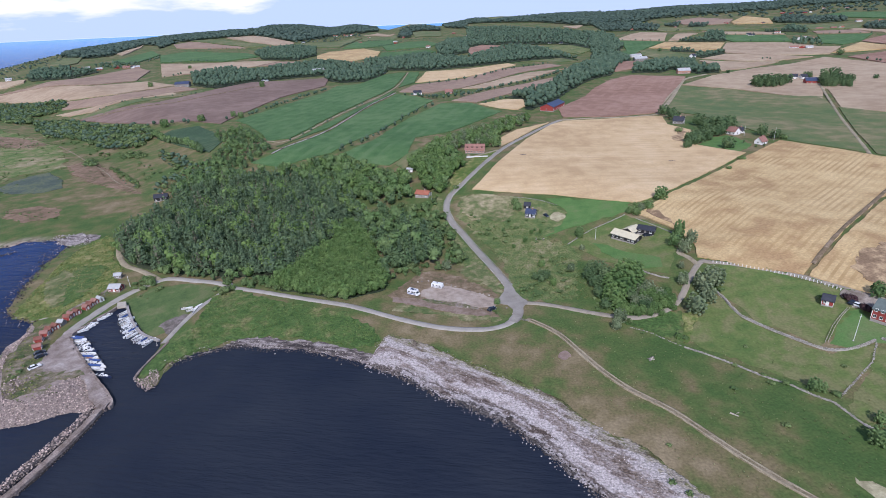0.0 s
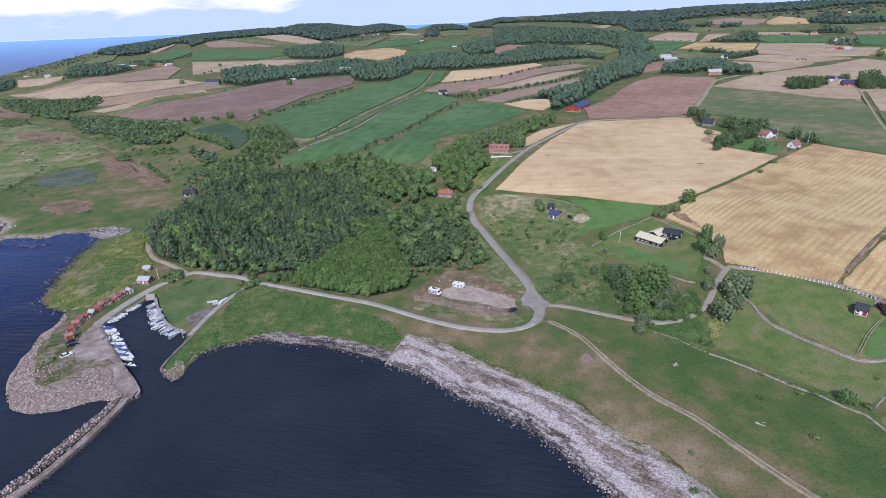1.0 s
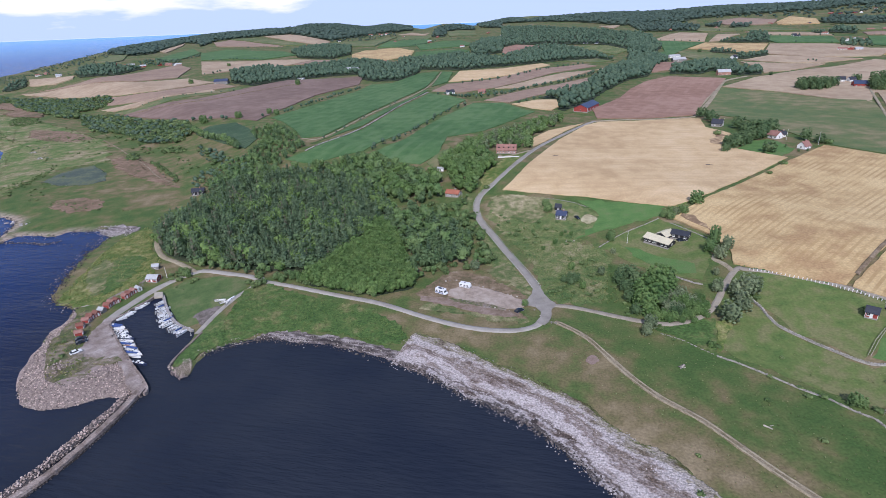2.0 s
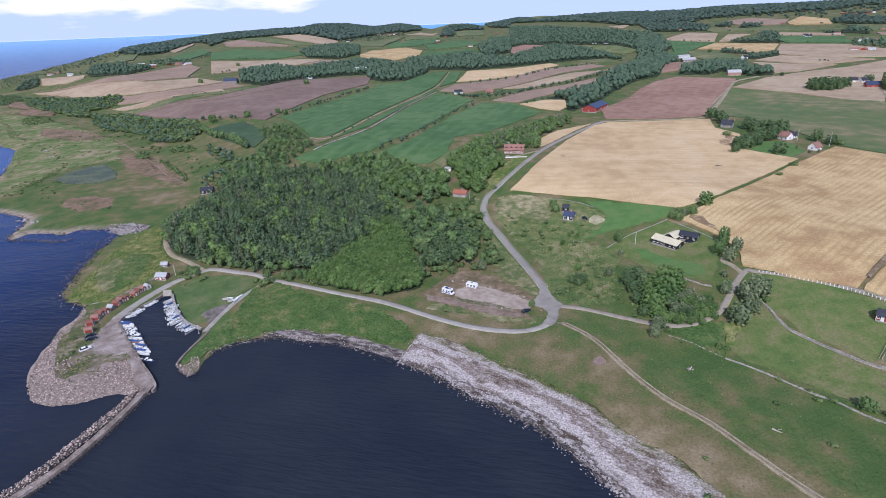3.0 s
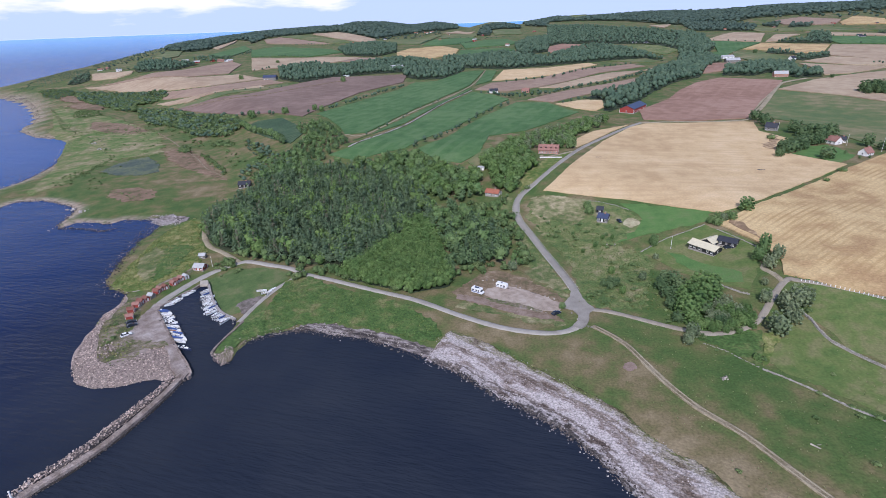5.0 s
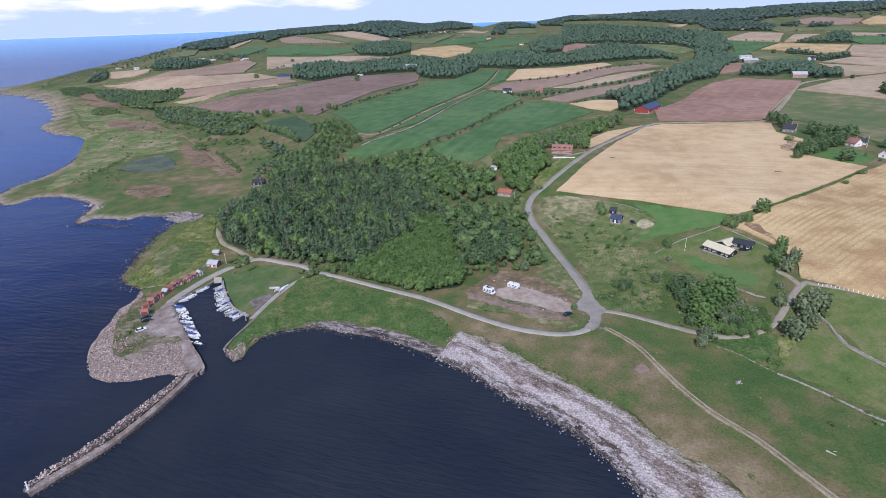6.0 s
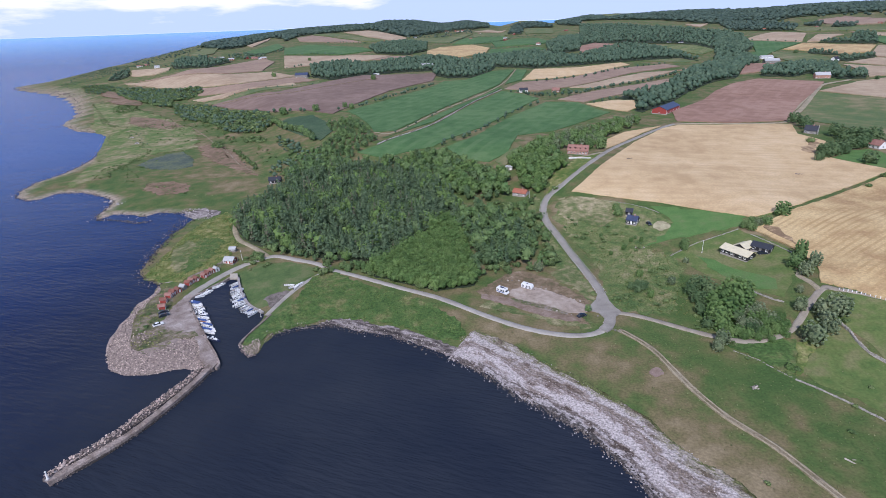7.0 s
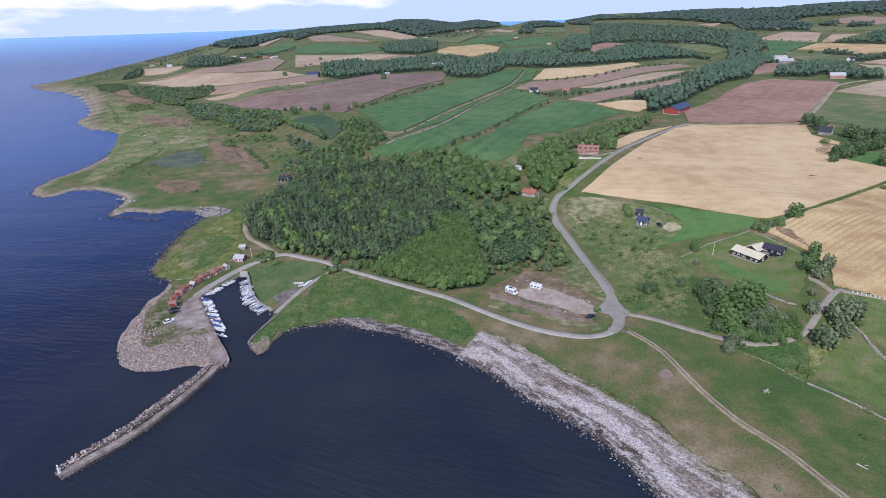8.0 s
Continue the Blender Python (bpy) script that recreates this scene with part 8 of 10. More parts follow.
def stone_wall(line, label, high=1.0, wide=0.9, gap=0.55, thin=1.0, group="dry stone walls"):
    """A dry wall of fieldstones: a rubble core with stones laid over it."""
    rnd = random.Random(int(line[0][0] * 3))
    w = anchor("stone_wall", *line[0], 0)
    inv = w.matrix_basis.inverted()
    pts = []
    for side in (-0.33, 0, 0.33):
        for level in (0.25, 0.6, 0.9):
            for x, y in strip_points(line, gap, rnd, side * wide * (1.2 - level * 0.5)):
                if rnd.random() < thin:
                    pts.append((x + rnd.uniform(-0.1, 0.1), y + rnd.uniform(-0.1, 0.1), float(ground(x, y)) + high * level * 0.95 - 0.1, rnd.uniform(0.32, 0.58)))
    v, f = heap(pts, int(line[0][1]))
    v = v @ np.array(inv.to_3x3()).T + np.array(inv.translation)
    mid = bend(line, 1.5)
    cv, cf = [], []
    for i, c in enumerate(mid):
        d = (mid[min(i + 1, len(mid) - 1)] - mid[max(i - 1, 0)]).normalized()
        s = Vector((d.y, -d.x, 0))
        for k, up in ((-0.36, -0.3), (-0.22, 0.5), (0.22, 0.5), (0.36, -0.3)):
            q = c + s * wide * k
            cv.append(tuple(inv @ Vector((q.x, q.y, float(ground(q.x, q.y)) + high * up + rnd.uniform(-0.05, 0.05)))))
        if i:
            a = 4 * i - 4
            cf += [(a + k, a + 4 + k, a + 5 + k, a + 1 + k) for k in range(3)]
    if thin > 0.75:
        core = new("core", mesh_of("core", cv, cf, STONE_WALL))
        core.parent = w
    ob = new("stones", mesh_of("stones", v, f, STONE_WALL))
    ob.parent = w
    tagged(ob, kind="stuff")
    return tagged(w, label, "wall", group)


def post_fence(line, gap, high, mat, rails, label, thick=0.12):
    """Posts with rails between them."""
    f = anchor("fence", *line[0], 0)
    origin = f.matrix_basis.translation
    rnd = random.Random(int(line[0][0]))
    pts = []
    for (ax, ay), (bx, by) in zip(line, line[1:]):
        k = max(1, round(math.hypot(bx - ax, by - ay) / gap))
        pts += [(ax + (bx - ax) * i / k, ay + (by - ay) * i / k) for i in range(k)]
    pts.append(line[-1])
    post = boxed(-thick / 2, thick / 2, -thick / 2, thick / 2, -0.3, high, bevel=0.01)
    me = bpy.data.meshes.new("post")
    post.to_mesh(me)
    post.free()
    me.materials.append(mat)
    at = [Vector((x, y, float(ground(x, y)))) - origin for x, y in pts]
    for p in at:
        ob = new("post", me)
        ob.parent = f
        ob.matrix_basis = pose(*p, rnd.uniform(-3, 3), rnd.uniform(-3, 3), rnd.uniform(0, 40))
    for h in rails:
        for a, b in zip(at, at[1:]):
            d = b - a
            bm = boxed(0, d.length, -0.025, 0.025, -0.06, 0.06)
            bmesh.ops.transform(bm, matrix=Matrix.Translation(a + Vector((0, 0, h))) @ d.to_track_quat("X", "Z").to_matrix().to_4x4(), verts=bm.verts[:])
            part("rail", bm, mat, f)
    return tagged(f, label, "fence")


def flagpole(x, y, high, label, mat=None, arm=0.0):
    p = anchor("pole", x, y, 20)
    bm = bmesh.new()
    bmesh.ops.create_cone(bm, cap_ends=True, segments=8, radius1=0.11, radius2=0.06, depth=high, matrix=pose(0, 0, high / 2))
    part("shaft", bm, mat or WHITE, p)
    kn = bmesh.new()
    bmesh.ops.create_icosphere(kn, subdivisions=1, radius=0.14, matrix=pose(0, 0, high))
    part("knob", kn, mat or WHITE, p)
    part("foot", boxed(-0.3, 0.3, -0.3, 0.3, -0.3, 0.25, bevel=0.04), CONCRETE, p)
    if arm:
        part("arm", boxed(-arm, arm, -0.05, 0.05, high * 0.93, high * 0.93 + 0.1), mat or WHITE, p)
    return tagged(p, label, "pole")


def hull_bm(L, W, H):
    """A boat's hull: sections from transom to stem, open above to the deck line."""
    bm = bmesh.new()
    rows = []
    for k in range(9):
        t = k / 8
        w = W / 2 * (0.86 + 0.3 * t - 0.2 * t * t if t < 0.55 else max(0.02, (1 - ((t - 0.55) / 0.45) ** 2.0)) * 0.965)
        sheer = H * (0.8 + 0.35 * t * t)
        keel = -0.3 + 0.45 * max(0, t - 0.7) / 0.3
        x = -L / 2 + L * t
        rows.append([bm.verts.new((x, -w, sheer)), bm.verts.new((x, -w * 0.8, 0.1)), bm.verts.new((x, 0, keel)), bm.verts.new((x, w * 0.8, 0.1)), bm.verts.new((x, w, sheer))])
    for a, b in zip(rows, rows[1:]):
        for i in range(4):
            bm.faces.new((a[i], b[i], b[i + 1], a[i + 1]))
    bm.faces.new(rows[0])
    bm.faces.new(rows[-1][::-1])
    for a, b in zip(rows, rows[1:]):
        bm.faces.new((a[0], a[4], b[4], b[0]))
    bmesh.ops.recalc_face_normals(bm, faces=bm.faces[:])
    return bm


def boat(style, L, W, hull, label, top=None):
    """A small harbour boat. style: open, cuddy, cabin, covered."""
    b = new("boat")
    b.empty_display_size = 0.5
    H = 0.85
    hl = part("hull", hull_bm(L, W, H), hull, b)
    part("rubbing_strake", boxed(-L * 0.47, L * 0.2, -W * 0.505, -W * 0.48, H * 0.74, H * 0.84), DARKTRIM, hl)
    part("rubbing_strake", boxed(-L * 0.47, L * 0.2, W * 0.48, W * 0.505, H * 0.74, H * 0.84), DARKTRIM, hl)
    if style == "covered":
        bm = bmesh.new()
        prism(bm, [(-W * 0.46, H * 0.8), (W * 0.46, H * 0.8), (W * 0.3, H * 1.25), (0, H * 1.5), (-W * 0.3, H * 1.25)], -L * 0.46, L * 0.22)
        bmesh.ops.transform(bm, matrix=pose(0, 0, 0, 0, 0, -90), verts=bm.verts[:])
        part("cover", bm, top or BLUECOVER, b, "cloth boat cover")
    else:
        part("cockpit_floor", boxed(-L * 0.44, L * 0.12, -W * 0.34, W * 0.34, H * 0.82, H * 0.9), PLANK if style == "open" else DARKTRIM, b)
        for px in (-0.3, -0.1):
            part("thwart", boxed(L * px, L * px + 0.3, -W * 0.34, W * 0.34, H * 0.92, H * 1.05), top or GELCOAT, b)
    if style in ("cuddy", "cabin"):
        k = 1.75 if style == "cabin" else 1.3
        bm = bmesh.new()
        prism(bm, [(L * 0.0, H * 0.85), (L * 0.36, H * 0.9), (L * 0.24, H * 1.25), (L * 0.13, H * k), (L * 0.0, H * k)], -W * 0.33, W * 0.33)
        cab = part("cabin", bm, GELCOAT, b)
        part("windscreen", boxed(L * 0.15, L * 0.19, -W * 0.28, W * 0.28, H * 1.28, H * (k + 0.12), turn=None), GLASS, cab)
        for s in (-1, 1):
            part("side_window", boxed(L * 0.03, L * 0.12, s * W * 0.33 - 0.02, s * W * 0.33 + 0.02, H * 1.15, H * (k - 0.08)), GLASS, cab)
    part("outboard", boxed(-L * 0.5 - 0.32, -L * 0.5 + 0.02, -0.16, 0.16, 0.2, H + 0.45, bevel=0.05), DARKTRIM, b)
    return tagged(b, label, "boat", "boats moored in the harbour")


def wheel(parent, x, y, r=0.32, w=0.2):
    bm = bmesh.new()
    bmesh.ops.create_cone(bm, cap_ends=True, segments=12, radius1=r, radius2=r, depth=w, matrix=pose(x, y, r, 90))
    t = part("wheel", bm, RUBBER, parent)
    rim = bmesh.new()
    bmesh.ops.create_cone(rim, cap_ends=True, segments=10, radius1=r * 0.6, radius2=r * 0.6, depth=w + 0.03, matrix=pose(x, y, r, 90))
    part("rim", rim, ROOF_GREY, t)


def car(x, y, turn, paint, label):
    c = anchor("car", x, y, turn, -0.05)
    bm = bmesh.new()
    prism(bm, [(-2.15, 0.35), (2.15, 0.35), (2.2, 0.7), (1.9, 0.88), (-2.05, 0.95), (-2.2, 0.7)], -0.87, 0.87)
    body = part("body", bm, paint, c)
    bm = bmesh.new()
    prism(bm, [(-1.95, 0.93), (1.05, 0.9), (0.35, 1.42), (-1.3, 1.45)], -0.74, 0.74)
    part("glasshouse", bm, GLASS, body, "dark tinted windows")
    part("roof", boxed(-1.25, 0.32, -0.72, 0.72, 1.43, 1.5, bevel=0.03), paint, body)
    for s in (-1, 1):
        part("headlight", boxed(2.1, 2.22, s * 0.62 - 0.17, s * 0.62 + 0.17, 0.62, 0.78), GELCOAT, body)
        for px in (-1.3, 1.35):
            wheel(c, px, s * 0.82)
    return tagged(c, label, "car")


def caravan(x, y, turn):
    c = anchor("caravan", x, y, turn, -0.05)
    bm = bmesh.new()
    prism(bm, [(-2.7, 0.5), (2.6, 0.5), (2.9, 1.2), (2.5, 2.4), (2.2, 2.6), (-2.5, 2.6), (-2.8, 2.2)], -1.1, 1.1)
    body = part("body", bm, CARWHITE, c)
    part("stripe", boxed(-2.6, 2.5, -1.115, -1.095, 0.85, 1.1), DARKTRIM, body)
    for px in (-1.6, 0.2, 1.7):
        part("window", boxed(px - 0.45, px + 0.45, -1.125, -1.095, 1.4, 2.0), GLASS, body)
    part("door", boxed(-0.95, -0.45, -1.13, -1.095, 0.6, 2.1), GELCOAT, body)
    part("rooflight", boxed(-0.4, 0.3, -0.35, 0.35, 2.6, 2.7, bevel=0.03), DARKTRIM, body)
    part("drawbar", boxed(2.6, 4.0, -0.07, 0.07, 0.45, 0.57), DARKTRIM, c)
    for s in (-1, 1):
        wheel(c, 0, s * 1.02)
    return tagged(c, "white touring caravan parked on gravel", "caravan")


def campervan(x, y, turn):
    c = anchor("campervan", x, y, turn, -0.05)
    bm = bmesh.new()
    prism(bm, [(-2.9, 0.45), (2.9, 0.45), (2.95, 1.0), (2.3, 1.35), (1.75, 2.0), (2.1, 2.15), (1.9, 2.85), (-2.8, 2.85), (-2.95, 2.5)], -1.08, 1.08)
    body = part("body", bm, CARWHITE, c)
    part("stripe", boxed(-2.85, 1.6, -1.1, -1.075, 0.8, 1.25), BLUESTRIPE, body, "blue-grey side stripe")
    part("stripe", boxed(-2.85, 1.6, 1.075, 1.1, 0.8, 1.25), BLUESTRIPE, body, "blue-grey side stripe")
    for px in (-2.0, -0.2, 1.0):
        part("window", boxed(px - 0.4, px + 0.4, -1.11, -1.075, 1.5, 2.15), GLASS, body)
    ws = boxed(-0.03, 0.03, -0.9, 0.9, -0.42, 0.42)
    bmesh.ops.transform(ws, matrix=pose(2.06, 0, 1.68, 0, -40, 0), verts=ws.verts[:])
    part("windscreen", ws, GLASS, body)
    part("solar_panel", boxed(-1.6, 0.4, -0.6, 0.6, 2.86, 2.93), SOLAR, body)
    part("rooflight", boxed(0.8, 1.4, -0.35, 0.35, 2.85, 2.97, bevel=0.03), DARKTRIM, body)
    for s in (-1, 1):
        for px in (-1.8, 1.9):
            wheel(c, px, s * 0.98)
    return tagged(c, "white camper van with blue-grey stripes on gravel", "camper van")


def hut(x, y, turn, wall, roof, label, L=2.9, W=2.3):
    """A fisherman's hut: boarded body, pitched roof, door with strap, small window."""
    h = anchor("fishing_hut", x, y, turn)
    part("wall", gable_body(L, W, 1.7, 0.8, 0.6), wall, h)
    gable_roof(h, L, W, 1.7, 0.8, roof, 0.25, thick=0.1)
    d = part("door", boxed(-L / 2 - 0.06, -L / 2 + 0.03, -0.4, 0.4, 0.05, 1.6), WHITE if wall is RED else GREYWOOD, h)
    part("handle", boxed(-L / 2 - 0.12, -L / 2 - 0.06, 0.28, 0.34, 0.95, 1.1), DARKTRIM, d)
    window(h, 0.3, 0.9, -W / 2 - 0.01, 0.5, 0.5, -1)
    for sx in (-1, 1):
        for sy in (-1, 1):
            part("corner_board", boxed(sx * L / 2 - 0.07, sx * L / 2 + 0.07, sy * W / 2 - 0.07, sy * W / 2 + 0.07, 0, 1.65), WHITE if wall is RED else GREYWOOD, h)
    return tagged(h, label, "hut", "fishing huts along the quay road")



house("house", "black single-storey house with cream sheet roof", 97.4, 260.7, -51.7, 13.9, 6.5, 2.6, 1.5, BLACK, ROOF_CREAM, windows=6, chimney=False, over=0.6)
annex = house("house_wing", "black rear wing with cream sheet roof", 101.6, 265.3, 38.3, 7.5, 6.0, 2.6, 1.45, BLACK, ROOF_CREAM, windows=2, chimney=False, door=False, over=0.5)
house("garage", "black timber garage with dark roof", 108.7, 262.9, -35.9, 8.5, 5.5, 2.4, 1.4, BLACK, ROOF_DARK, windows=3, chimney=False, category="garage")
house("cottage", "small black cottage with dark blue roof", 54.2, 304.0, -24.8, 5.7, 5.5, 2.5, 1.9, BLACK, ROOF_BLUE, windows=3, trim=WHITE)
house("shed", "small black shed beside the cottage", 53.7, 314.7, -12.9, 3.6, 4, 2.2, 1.4, BLACK, ROOF_DARK, windows=1, chimney=False, category="shed")
house("cottage", "low cottage with bright orange tile roof", -11.9, 353.1, -24.6, 9.6, 6.0, 2.2, 1.8, STONEWALL, ROOF_TILE, windows=4)
house("shed", "small white shed at the edge of the wood", -22.9, 403.1, -6.1, 4.7, 3.2, 2.5, 0.6, WHITE, ROOF_GREY, windows=2, chimney=False, category="shed")
house("house", "long pink brick house with brown tile roof", 29.7, 431.3, -10.4, 15.6, 8.5, 3.2, 3.4, BRICK, ROOF_BROWN, windows=7, dormers=4)
house("barn", "long red barn with dark blue sheet roof", 129.3, 607.9, 60, 40, 15, 4.2, 3.2, RED, ROOF_BLUE, windows=6, chimney=False, trim=WHITE, category="barn")
house("house", "pink-walled house with pale roof among trees", 381.8, 855.5, -3.7, 18.5, 9, 4.5, 3.5, BRICK, ROOF_GREY, windows=5)
house("barn", "red barn with grey-blue roof", 479.4, 695.0, -16.8, 22.9, 11, 3.6, 3.4, RED, ROOF_BLUE, windows=5, chimney=False, category="barn")
house("house", "white farmhouse with dark roof", 479.0, 738.2, -30.3, 8.9, 8, 3.6, 3.2, WHITE, ROOF_DARK, windows=4)
house("house", "white outbuilding with dark roof", 489.2, 733.8, 5.8, 8.8, 7, 3.2, 3, WHITE, ROOF_DARK, windows=3)
house("barn", "grey-roofed barn with dark walls", 400.8, 1095.1, -1.4, 23.9, 14, 4, 3.5, GREYWOOD, ROOF_GREY, windows=4, chimney=False, category="barn")
house("house", "long white building with pale roof", 418.9, 1173.5, 18.5, 25.2, 9, 3.5, 2.5, WHITE, ROOF_GREY, windows=4)
house("house", "small white house among trees", 498.8, 1085.2, 31.2, 10.4, 8, 4, 3.5, WHITE, ROOF_DARK, windows=2)
house("cottage", "dark cottage with a steep slate roof", 223.7, 497.7, -34.4, 8.8, 7.5, 2.8, 3.4, GREYWOOD, ROOF_DARK, windows=4)
house("cottage", "white cottage with dark red gable and roof", 245.5, 441.9, -65.8, 8.5, 7, 2.8, 3.0, WHITE, ROOF_BROWN, windows=4)
house("cottage", "low white cottage with a dark roof", 253.1, 445.9, -17.4, 5.0, 6, 2.4, 2.2, WHITE, ROOF_DARK, windows=3)
house("cottage", "white-gabled cottage with a red-brown roof", 248.3, 405.8, 30.0, 7.4, 6, 2.4, 3.0, WHITE, ROOF_BROWN, windows=3)
house("shed", "red boarded shed with dark roof", 151.5, 183.6, -38.7, 3.8, 4.5, 2.3, 1.5, RED, ROOF_DARK, windows=2, chimney=False, trim=WHITE, category="shed")
house("house", "large red boarded house with white windows", 165.4, 167.9, -55.3, 12, 8.5, 4.3, 2.6, RED, ROOF_GREEN, windows=6, rows=2, trim=WHITE)
house("harbour_house", "harbour house with pale roof and red gable", -166.6, 244.1, -3.0, 5.7, 4.4, 2.0, 1.3, RED, ROOF_GREY, windows=3, chimney=False, trim=WHITE)
house("house", "low black house at the wood edge", -212.0, 391.5, 15.1, 9.2, 6.5, 2.7, 1.8, BLACK, ROOF_DARK, windows=3)
house("barn", "far barn with blue sheet roof", -443.3, 981.1, 9.3, 23.5, 16, 5, 3.5, GREYWOOD, ROOF_BLUE, windows=4, chimney=False, category="barn")
house("barn", "grey barn at the edge of a wood", -238.1, 1138.1, 35, 26, 13, 4.5, 4, GREYWOOD, ROOF_GREY, windows=4, chimney=False, category="barn")
house("silage_clamp", "long low white shed at a field edge", -309.1, 1015.5, -10.0, 11.6, 6, 2.0, 0.6, WHITE, WHITE, windows=2, chimney=False, door=False, category="shed")
house("shed", "small grey shed behind the harbour house", -172.5, 257.2, 8.6, 3.3, 2.6, 2.0, 0.8, GREYWOOD, ROOF_GREY, windows=1, chimney=False, category="shed")
small_far_house(-453, 2682, 20, 15, 9, WHITE, ROOF_TILE, "white farmhouse with an orange tile roof below the ridge")
small_far_house(-414, 2664, -12, 13, 9, BRICK, ROOF_TILE, "brick farmhouse with an orange tile roof below the ridge")
small_far_house(-375, 2642, 5, 16, 9, WHITE, ROOF_BROWN, "white farmhouse with a brown tile roof below the ridge")
small_far_house(-142, 2115, 35, 14, 9, WHITE, ROOF_GREY, "white farmhouse with a grey roof among pastures")
small_far_house(-9, 1392, -30, 14, 9, WHITE, ROOF_GREY, "white farmhouse with a grey roof beside the wood")
small_far_house(-930.4, 1440.9, -16, 12, 9, RED, ROOF_TILE, "red boarded farmhouse with a orange tile roof among fields")
small_far_house(-932.8, 1425.2, -58, 14, 10, WHITE, ROOF_BROWN, "white farmhouse with a brown tile roof among fields")
small_far_house(-849, 1364.3, 59, 12, 9, WHITE, ROOF_TILE, "white farmhouse with a orange tile roof among fields")
small_far_house(-846.7, 1379.8, 17, 16, 8, BRICK, ROOF_GREY, "brick farmhouse with a pale grey roof among fields")
small_far_house(-800.9, 1352, 29, 14, 9, RED, ROOF_GREY, "red boarded farmhouse with a pale grey roof among fields")
small_far_house(-777.1, 1385.2, -24, 10, 8, RED, ROOF_BROWN, "red boarded farmhouse with a brown tile roof among fields")
small_far_house(-755.3, 1387.3, 26, 16, 10, BRICK, ROOF_BROWN, "brick farmhouse with a brown tile roof among fields")
small_far_house(-730.7, 1390, 27, 15, 9, BRICK, ROOF_GREY, "brick farmhouse with a pale grey roof among fields")
small_far_house(-739.9, 1388.9, -48, 17, 8, WHITE, ROOF_DARK, "white farmhouse with a dark slate roof among fields")
small_far_house(-958.5, 1267.5, 33, 12, 10, WHITE, ROOF_GREY, "white farmhouse with a pale grey roof among fields")
small_far_house(-1090.9, 1401.5, -18, 13, 9, BRICK, ROOF_BROWN, "brick farmhouse with a brown tile roof among fields")
small_far_house(-1098.3, 1382.5, 43, 14, 10, WHITE, ROOF_BROWN, "white farmhouse with a brown tile roof among fields")
small_far_house(-487.4, 2145.7, 56, 15, 10, WHITE, ROOF_DARK, "white farmhouse with a dark slate roof among fields")
small_far_house(-470.4, 2724.2, 16, 14, 10, WHITE, ROOF_TILE, "white farmhouse with a orange tile roof among fields")
small_far_house(-390, 2607.3, -2, 12, 9, WHITE, ROOF_BROWN, "white farmhouse with a brown tile roof among fields")
small_far_house(-366.5, 2608, -11, 13, 8, WHITE, ROOF_BROWN, "white farmhouse with a brown tile roof among fields")
small_far_house(-263.4, 2054.7, -55, 12, 9, BRICK, ROOF_BROWN, "brick farmhouse with a brown tile roof among fields")
small_far_house(-272.6, 2417, -20, 10, 10, WHITE, ROOF_BROWN, "white farmhouse with a brown tile roof among fields")
small_far_house(-136.5, 2024.9, 60, 17, 9, RED, ROOF_TILE, "red boarded farmhouse with a orange tile roof among fields")
small_far_house(-122.8, 2345.7, -56, 11, 8, RED, ROOF_BROWN, "red boarded farmhouse with a brown tile roof among fields")
small_far_house(2.4, 1387.5, -41, 13, 8, RED, ROOF_DARK, "red boarded farmhouse with a dark slate roof among fields")
small_far_house(-26, 767, 12, 11, 7, WHITE, ROOF_DARK, "white farmhouse with a dark slate roof among fields")
small_far_house(18, 761, -14, 10, 7, BRICK, ROOF_BROWN, "brick farmhouse with a brown tile roof among fields")
small_far_house(-502.6, 1823.9, 57, 15, 10, WHITE, ROOF_BROWN, "white farmhouse with a brown tile roof among fields")
small_far_house(-560.3, 1962.6, 52, 12, 9, WHITE, ROOF_TILE, "white farmhouse with a orange tile roof among fields")
small_far_house(-17.4, 1716.2, -19, 12, 10, WHITE, ROOF_BROWN, "white farmhouse with a brown tile roof among fields")
small_far_house(189.6, 2407.3, -15, 17, 9, WHITE, ROOF_BROWN, "white farmhouse with a brown tile roof among fields")
small_far_house(332.5, 1632, -4, 11, 9, WHITE, ROOF_DARK, "white farmhouse with a dark slate roof among fields")
small_far_house(359.1, 1613.2, 29, 12, 8, WHITE, ROOF_DARK, "white farmhouse with a dark slate roof among fields")
small_far_house(132.7, 2222.1, 56, 10, 9, WHITE, ROOF_BROWN, "white farmhouse with a brown tile roof among fields")
small_far_house(89.3, 2515.1, -22, 13, 9, RED, ROOF_BROWN, "red boarded farmhouse with a brown tile roof among fields")
small_far_house(-207.2, 1298.7, -28, 12, 10, WHITE, ROOF_BROWN, "white farmhouse with a brown tile roof among fields")
small_far_house(-195.1, 1306.9, 22, 11, 8, WHITE, ROOF_BROWN, "white farmhouse with a brown tile roof among fields")
small_far_house(829.2, 1483.8, -31, 14, 8, WHITE, ROOF_DARK, "white farmhouse with a dark slate roof among fields")
small_far_house(914.3, 1513.6, -48, 13, 9, WHITE, ROOF_BROWN, "white farmhouse with a brown tile roof among fields")
small_far_house(872.7, 1331.7, 37, 12, 10, WHITE, ROOF_GREY, "white farmhouse with a pale grey roof among fields")
small_far_house(858.1, 1329.5, 46, 11, 9, WHITE, ROOF_TILE, "white farmhouse with a orange tile roof among fields")
small_far_house(874.6, 1314, 4, 12, 8, WHITE, ROOF_BROWN, "white farmhouse with a brown tile roof among fields")
